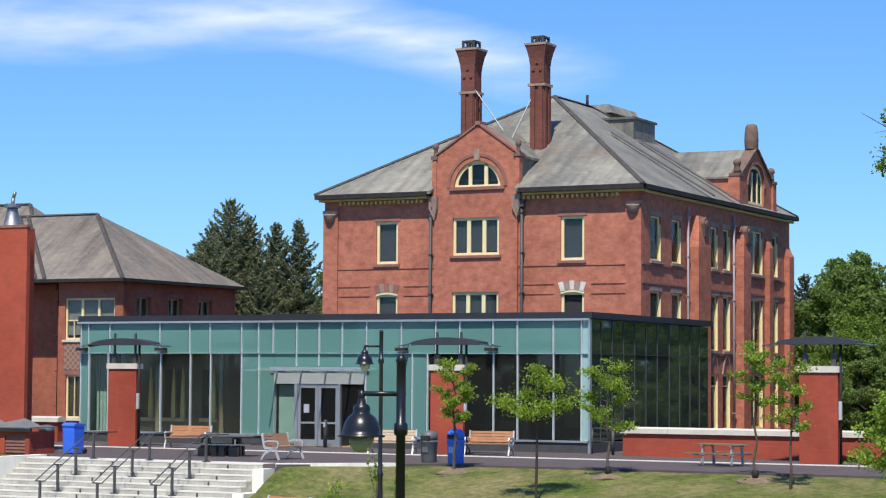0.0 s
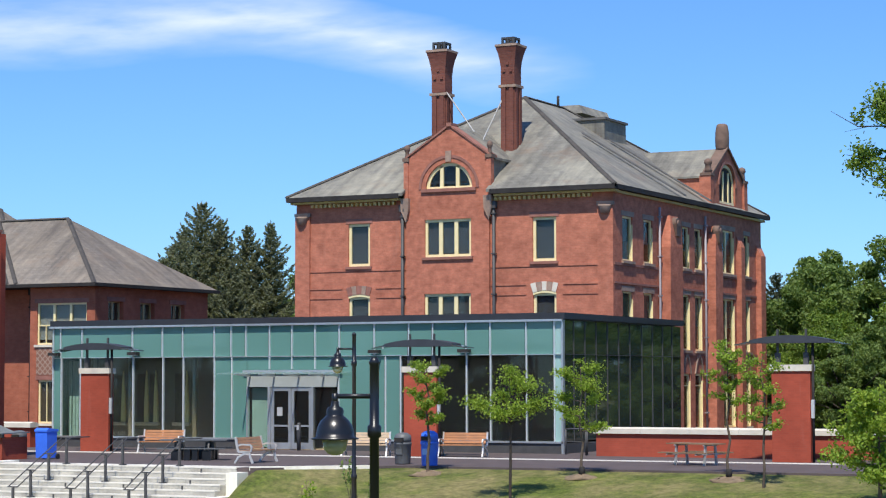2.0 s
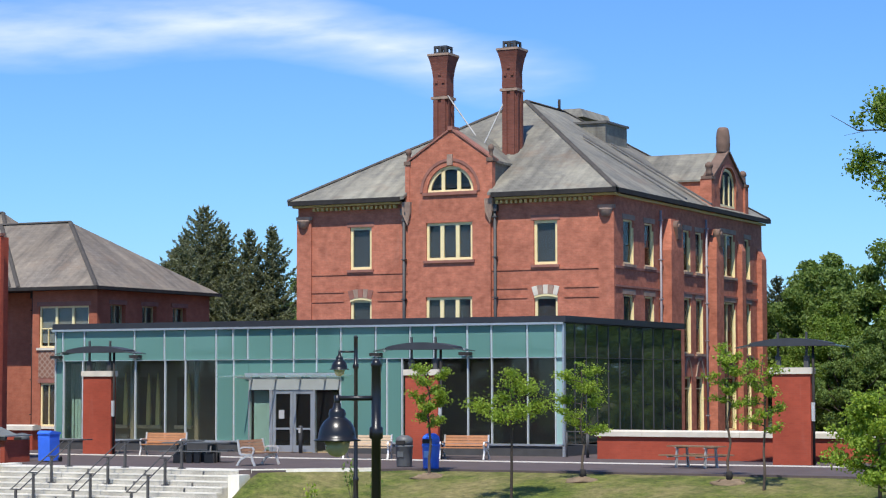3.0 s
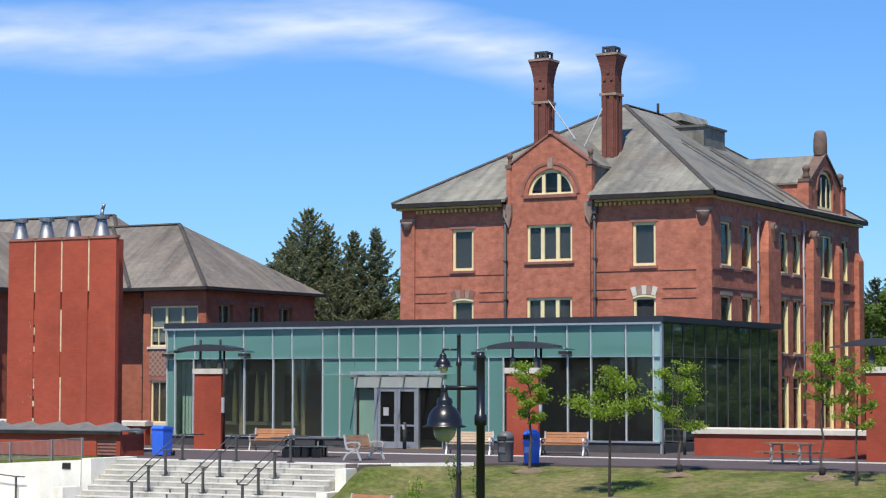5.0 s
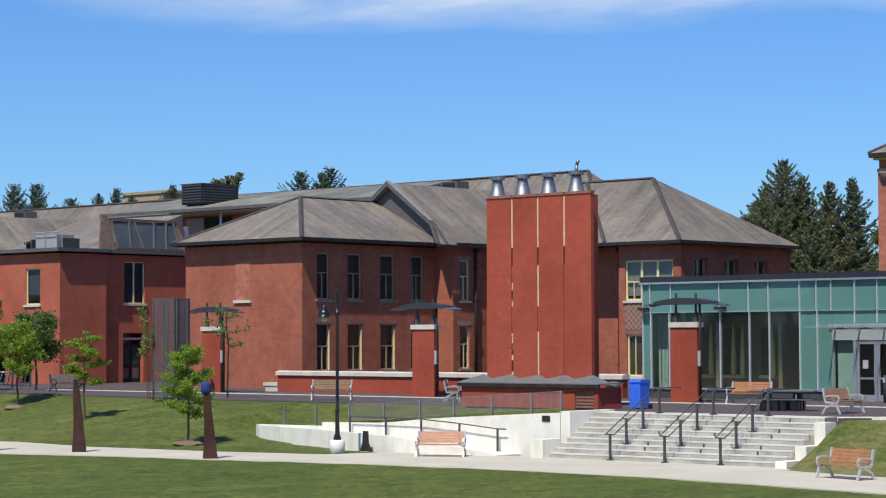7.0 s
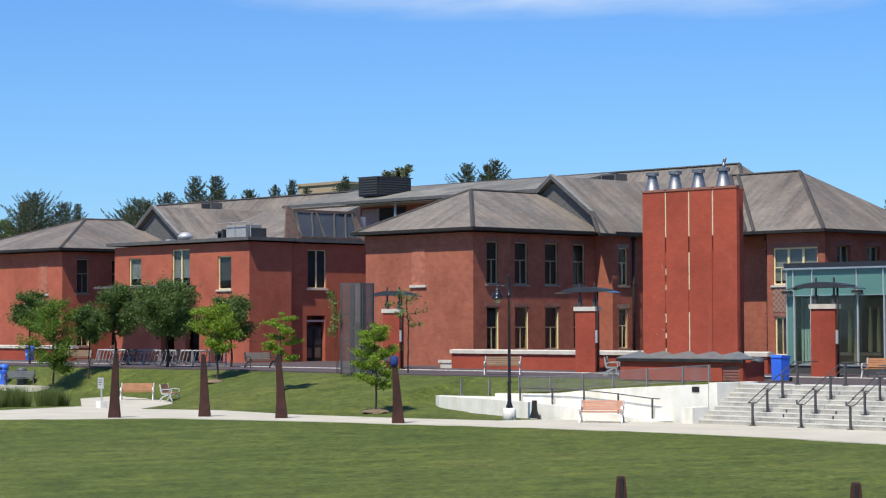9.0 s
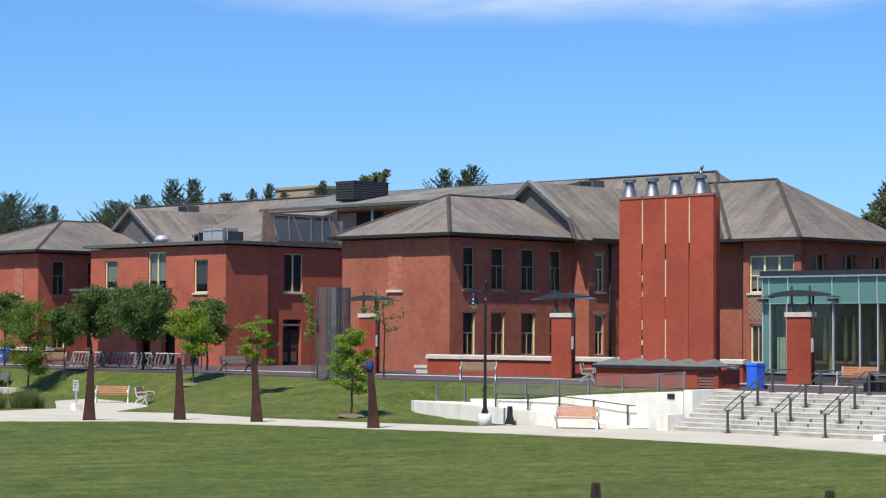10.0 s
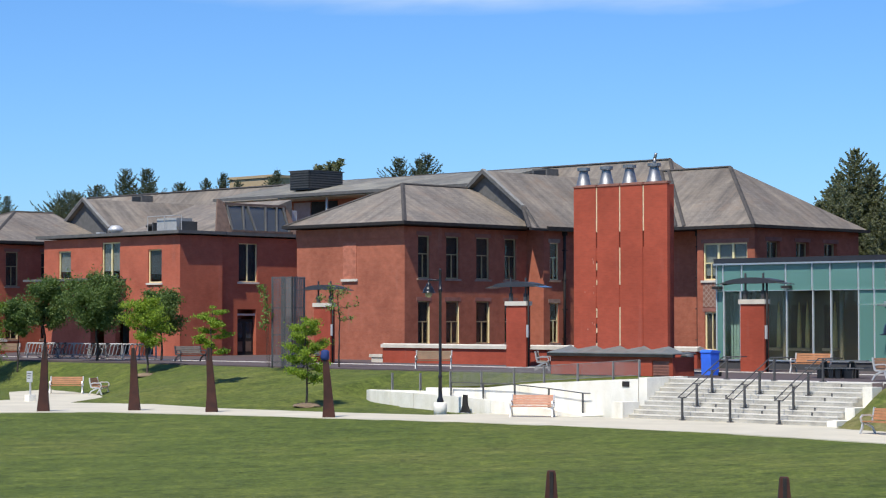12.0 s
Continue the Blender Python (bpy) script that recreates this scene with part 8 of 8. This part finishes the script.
def conifer(label, at, height, spread, seed, detail=1.0, taper=0.9, leaf=NEEDLE):
    """A spruce: whorls of boughs that sag and turn up at the ends, each with flat sprays of needles."""
    t = thing("conifer", label, "tree", at, group="conifers behind the buildings")
    nr = np.random.RandomState(seed)
    bm = bmesh.new()
    tube(bm, (0, 0, -0.3), (0, 0, height), height * 0.015, 0.012, 8)
    cs, ss = [], []
    z = height * 0.10
    while z < height * 0.985:
        f = z / height
        rad = spread * (1 - f) ** taper + 0.07
        nb = 5 + int(5 * (1 - f))
        a0 = nr.uniform(0, 6.28)
        for k in range(nb):
            a = a0 + 6.283 * k / nb + nr.uniform(-0.25, 0.25)
            L = rad * nr.choice((0.45, 0.7, 0.9, 1.0, 1.2)) * nr.uniform(0.85, 1.1)
            sag, lift = nr.uniform(-0.42, -0.15) * (1 - f), nr.uniform(0.22, 0.40) + 0.30 * f
            bough = lambda u: np.stack([np.cos(a) * L * u, np.sin(a) * L * u, z + L * (sag * u + lift * u ** 2.4)], -1)
            if L > 0.5:
                q = bough(np.array([0.0, 0.6, 1.0]))
                tube(bm, q[0], q[1], 0.028, 0.016, 4, False)
                tube(bm, q[1], q[2], 0.016, 0.006, 4, False)
            m = int((34 * L + 8) * detail)
            u = nr.uniform(0.08, 1.0, m) ** 0.8
            c = bough(u)
            wide = (0.30 * L * (1.02 - u) + 0.05) * nr.normal(0, 0.62, m)
            c[:, 0] -= np.sin(a) * wide
            c[:, 1] += np.cos(a) * wide
            c[:, 2] += nr.normal(0, 0.045, m) - np.abs(wide) * 0.25
            cs.append(c)
            ss.append(nr.uniform(0.06, 0.125, m) * (0.75 + 0.25 * (1 - f)))
        z += (0.20 + 0.16 * (1 - f)) * nr.uniform(0.85, 1.2)
    part("trunk", bm, BARK_DARK, t)
    leaf_cloud("crown", np.concatenate(cs), np.concatenate(ss), leaf, t, seed + 1, 1.5, 0.15, 0.35)
    return t


CON = "tall dark green conifer behind the roofs"
for i, (x, y, h, sp) in enumerate(((-79.2, 122.0, 14.9, 7.4), (-77.5, 121.6, 13.7, 5.4), (-75.6, 122.0, 13.15, 5.4), (-73.85, 122.0, 13.4, 4.6), (-81.3, 123.0, 13.0, 5.6), (-83.2, 124.5, 12.2, 5.0), (-80.2, 119.0, 10.9, 5.6), (-77.3, 118.6, 11.0, 5.2), (-74.8, 118.8, 10.6, 4.6), (-82.6, 119.6, 10.8, 5.0))):
    conifer(CON, (x, y, 0), h, sp, 60 + i, 1.55)
FAR_TREES = ((-221.9, 19.4, 2.7), (-225.6, 18.5, 2.0), (-218.7, 18.1, 1.8), (-212.5, 17.5, 0.9), (-190.2, 19.7, 1.5), (-187.6, 19.8, 1.5), (-194.3, 18.1, 1.5), (-185.6, 18.0, 1.2), (-181.1, 17.3, 1.0),
             (-178.9, 17.7, 1.3), (-175.6, 18.0, 0.9), (-173.9, 17.6, 0.8), (-171.6, 18.4, 0.9), (-170.3, 17.7, 0.7), (-166.0, 17.9, 0.8), (-162.7, 18.4, 0.8), (-145.4, 18.7, 1.5), (-143.5, 18.6, 1.2), (-140.4, 18.8, 1.3), (-201.3, 17.6, 2.4), (-204.6, 16.9, 1.7), (-198.0, 17.1, 1.7))
for i, (x, h, sp) in enumerate(FAR_TREES):
    conifer(CON, (x, 140 + i % 3, 0), h + 0.1, sp * 4.2, 80 + i, 0.95, 0.68, NEEDLE_FAR)


def wind_pine(x, y, h):
    """A pine whose flat top leans over with the wind."""
    t = thing("pine", "flat-topped pine leaning above the roofs", "tree", (x, y, 0), group="pines behind the buildings")
    nr = np.random.RandomState(211)
    bm = bmesh.new()
    tube(bm, (0, 0, -0.3), (0.3, 0, h * 0.9), 0.22, 0.08, 8)
    c, sz = [], []
    for k in range(11):
        f = k / 10
        tip = Vector((-2.0 + 4.6 * f, nr.uniform(-0.6, 0.6), h - 0.9 + 0.85 * f + nr.uniform(-0.2, 0.2)))
        tube(bm, (0.3, 0, h * 0.86), tip, 0.05, 0.01, 5, False)
        for q in range(150):
            u = nr.uniform(0.45, 1.05)
            c.append((tip.x * u + nr.normal(0, 0.2), tip.y * u + nr.normal(0, 0.2), h * 0.86 + (tip.z - h * 0.86) * u + nr.normal(0, 0.12)))
            sz.append(nr.uniform(0.10, 0.22))
    part("trunk", bm, BARK_DARK, t)
    leaf_cloud("crown", c, sz, NEEDLE, t, 212, 1.5, 0.2, 0.35)


wind_pine(-155.0, 140, 18.6)
for i, (x, h, sp) in enumerate(((-42.7, 9.7, 4.6), (-41.2, 9.95, 5.0), (-39.8, 9.2, 4.4))):
    conifer("dark conifer beyond the park trees", (x, 132.0 + i, 0), h, sp, 120 + i, 1.0, 0.85, NEEDLE_FAR)


def big_tree(label, at, height, spread, seed, leaf, count, size=0.3):
    """A broad park tree: forking limbs and many leaf clumps of uneven size."""
    t = thing("tree", label, "tree", at, group="broad trees beyond the buildings")
    rng, nr = random.Random(seed), np.random.RandomState(seed)
    bm = bmesh.new()
    tube(bm, (0, 0, -0.3), (0, 0, height * 0.35), height * 0.028, height * 0.02, 9, False)
    clumps = []
    for j in range(26):
        a, f = j * 2.4 + rng.uniform(-0.4, 0.4), (j + 0.5) / 26
        reach = spread * math.sqrt(max(0.05, 1 - (2 * f - 0.85) ** 2)) * rng.uniform(0.65, 1.0)
        tip = Vector((math.cos(a) * reach, math.sin(a) * reach, height * (0.10 + 0.84 * f)))
        base = Vector((0, 0, height * (0.08 + 0.30 * f)))
        mid = base.lerp(tip, 0.55) + Vector((0, 0, height * 0.03))
        tube(bm, base, mid, height * 0.009, height * 0.006, 6, False)
        tube(bm, mid, tip, height * 0.006, 0.02, 6, False)
        for q in range(3):
            clumps.append((tip.lerp(mid, rng.uniform(-0.1, 0.8)) + Vector((rng.uniform(-1, 1), rng.uniform(-1, 1), rng.uniform(-0.7, 0.7))) * spread * 0.22, spread * rng.uniform(0.10, 0.22)))
    clumps.append((Vector((0, 0, height * 0.97)), spread * 0.14))
    part("trunk", bm, BARK_DARK, t)
    w = nr.randint(0, len(clumps), count)
    d = nr.normal(size=(count, 3))
    d /= np.linalg.norm(d, axis=1)[:, None]
    c = np.array([list(clumps[i][0]) for i in w]) + d * np.array([clumps[i][1] for i in w])[:, None] * nr.uniform(0.5, 1.15, count)[:, None] * np.array([1, 1, 0.75])
    leaf_cloud("crown", c, size * nr.uniform(0.6, 1.3, count), leaf, t, seed + 3, 0.9, 0.2)
    return t


BR = "broad green park tree beyond the brick hall"
m1 = big_tree(BR, (-36.5, 123, 0), 10.2, 4.6, 101, LEAF_GREEN, 30000, 0.15)
m2 = big_tree(BR, (-31.0, 119, 0), 10.8, 5.2, 102, LEAF_GREEN, 34000, 0.15)
m3 = big_tree(BR, (-25.5, 113, 0), 11.6, 5.4, 103, LEAF_SPREAD, 40000, 0.14)
for k, (m, x, y, s, turn) in enumerate(((m1, -28, 130, 1.05, 1), (m3, -18.5, 112, 0.95, 2), (m2, -12, 118, 1.05, 3), (m1, -5, 110, 1.1, 4), (m2, 3, 116, 1.2, 5), (m3, 12, 104, 1.1, 2.5), (m2, -20, 98, 0.62, 0.6), (m1, 22, 96, 1.1, 1.7), (m2, -24.5, 101, 0.55, 2.2), (m1, -15.5, 100, 0.7, 5.1), (m3, -31.5, 106, 0.5, 0.9), (m2, -36.2, 119, 0.86, 4.6), (m3, -33.4, 112, 0.60, 2.8), (m1, -30.2, 104, 0.48, 3.3), (m2, -28.0, 107, 0.6, 3.9), (m1, -19.0, 104, 0.6, 1.2))):
    c = copy_thing(m, pose(x, y, 0, 0, 0, math.degrees(turn)))
    c.scale = (s, s, s)
for k, (m, x, y, s, turn) in enumerate(((m2, -86.5, 146, 0.8, 0.3), (m1, -84.6, 128, 1.06, 2.3), (m3, -81.6, 127, 0.94, 1.1), (m3, -65.3, 126, 0.84, 1.7), (m3, -79, 152, 0.7, 4.0), (m2, -87.5, 149, 1.05, 2.0), (m3, -233, 136, 1.36, 0.4), (m1, -166, 146, 1.45, 2.0), (m2, -216, 150, 1.4, 2.4), (m3, -183, 148, 1.38, 3.0), (m1, -229, 140, 1.55, 1.0), (m1, -70, 155, 0.75, 0.9))):
    c = copy_thing(m, pose(x, y, 0, 0, 0, math.degrees(turn)))
    c.scale = (s, s, s)


# overhanging park tree at the edge of the lawn
def edge_tree():
    t = thing("tree", "tall park tree whose loose leafy boughs reach over the lawn", "tree", (-12.65, 52.0, -1.7))
    rng, nr = random.Random(131), np.random.RandomState(131)
    bm = bmesh.new()
    tube(bm, (0, 0, -0.3), (0.1, 0.1, 7.0), 0.24, 0.17, 10, False)
    tube(bm, (0.1, 0.1, 7.0), (0.3, 0.0, 14.8), 0.17, 0.04, 9, False)
    clumps = []
    # boughs towards the lawn first, in two tiers, then all round
    boughs = [(9.2, math.pi - 0.25 + 0.25 * k, 2.1 + 0.22 * (k % 3)) for k in range(4)] + [(11.0, math.pi - 0.3 + 0.28 * k, 2.0 + 0.25 * (k % 2)) for k in range(4)]
    boughs += [(7.2 + 7.2 * j / 20, 2.4 * j + 0.6, rng.uniform(1.2, 1.9)) for j in range(20) if abs(math.sin((2.4 * j + 0.6 - math.pi) / 2)) > 0.5]
    for h, a, L in boughs:
        base, tip = Vector((0.1, 0.05, h)), Vector((math.cos(a) * L, math.sin(a) * L, h + rng.uniform(-0.1, 0.8)))
        mid = base.lerp(tip, 0.5) + Vector((0, 0, 0.12))
        tube(bm, base, mid, 0.05, 0.03, 6, False)
        tube(bm, mid, tip, 0.03, 0.008, 6, False)
        for q in range(7):
            s0 = mid.lerp(tip, rng.uniform(-0.2, 0.95))
            s1 = s0 + Vector((rng.uniform(-0.4, 0.4), rng.uniform(-0.4, 0.4), rng.uniform(-0.5, 0.3)))
            tube(bm, s0, s1, 0.012, 0.004, 4, False)
            clumps += [(s1, rng.uniform(0.08, 0.16)), (s0.lerp(s1, 0.5), 0.10)]
    # a bare twig that reaches out past the leaves
    tube(bm, (-1.5, -0.1, 10.6), (-2.3, -0.2, 10.62), 0.022, 0.014, 5, False)
    tube(bm, (-2.3, -0.2, 10.62), (-2.95, -0.2, 11.02), 0.014, 0.004, 5, False)
    tube(bm, (-2.0, -0.2, 10.61), (-2.6, -0.3, 10.5), 0.009, 0.003, 5, False)
    part("trunk", bm, BARK_DARK, t)
    n = 16000
    w = nr.randint(0, len(clumps), n)
    c = np.array([list(clumps[i][0]) for i in w]) + nr.normal(size=(n, 3)) * np.array([clumps[i][1] for i in w])[:, None]
    leaf_cloud("crown", c, nr.uniform(0.035, 0.075, n), LEAF_SPREAD, t, 132, 0.9, 0.3)


edge_tree()


# ---- roof things and the far block ----
def roof_unit(x, y, z):
    u = thing("rooftop_unit", "grey rooftop machine with guard rails", "machine", (x, y, z))
    boxpart("casing", (-1.1, 1.1, -0.7, 0.7, 0.25, 1.15), STEEL, u, "", 0.03)
    for s in (-1.6, 1.6):
        bm = bmesh.new()
        box(bm, s - 0.06, s + 0.06, -0.7, 0.7, 0, 0.9)
        part("support", bm, STEEL_GREY, u)
    bm = bmesh.new()
    tube(bm, (-1.9, -0.9, 1.3), (1.9, -0.9, 1.3), 0.03, n=6)
    for s in (-1.9, 0, 1.9):
        tube(bm, (s, -0.9, 0), (s, -0.9, 1.3), 0.03, n=6)
    part("guard_rail", bm, STEEL, u)
    bm = bmesh.new()
    lathe(bm, (-2.6, 0, 0), [(0.3, 0), (0.3, 0.6), (0.42, 0.62), (0.42, 0.75), (0.1, 0.85)], 12)
    part("fan", bm, GUTTER, u)


roof_unit(-111.6, 86.0, 8.42)


def roof_mushroom(x, y, z):
    u = thing("roof_exhaust", "small white mushroom exhaust on the flat roof", "ventilator", (x, y, z))
    bm = bmesh.new()
    lathe(bm, (0, 0, 0), [(0.35, 0), (0.35, 0.35), (0.55, 0.38), (0.5, 0.6), (0.25, 0.8)], 14)
    part("cowl", bm, WHITE_METAL, u)
    boxpart("kerb", (-2.0, -1.5, -0.25, 0.25, 0, 0.35), WHITE_METAL, u)


roof_mushroom(-117.1, 85.0, 8.42)


def far_block():
    h = thing("far_building", "distant tan masonry block above the roofs", "building", (-175.2, 150, 0))
    boxpart("wall", (-3.7, 3.7, -3, 3, 0, 18.2), VENT_STONE, h)
    boxpart("parapet", (-3.85, 3.85, -3.15, 3.15, 18.205, 18.5), VENT_STONE, h)


far_block()


# unseen trees added on the far side of the park, behind the viewpoint, for reflections
for k in range(16):
    m = (m1, m2, m3)[k % 3]
    c = copy_thing(m, pose(-150 + 14.0 * k, -62 - 9 * (k % 3), -3.3, 0, 0, 47.0 * k))
    c.scale = (1.25, 1.25, 1.15 + 0.1 * (k % 4))
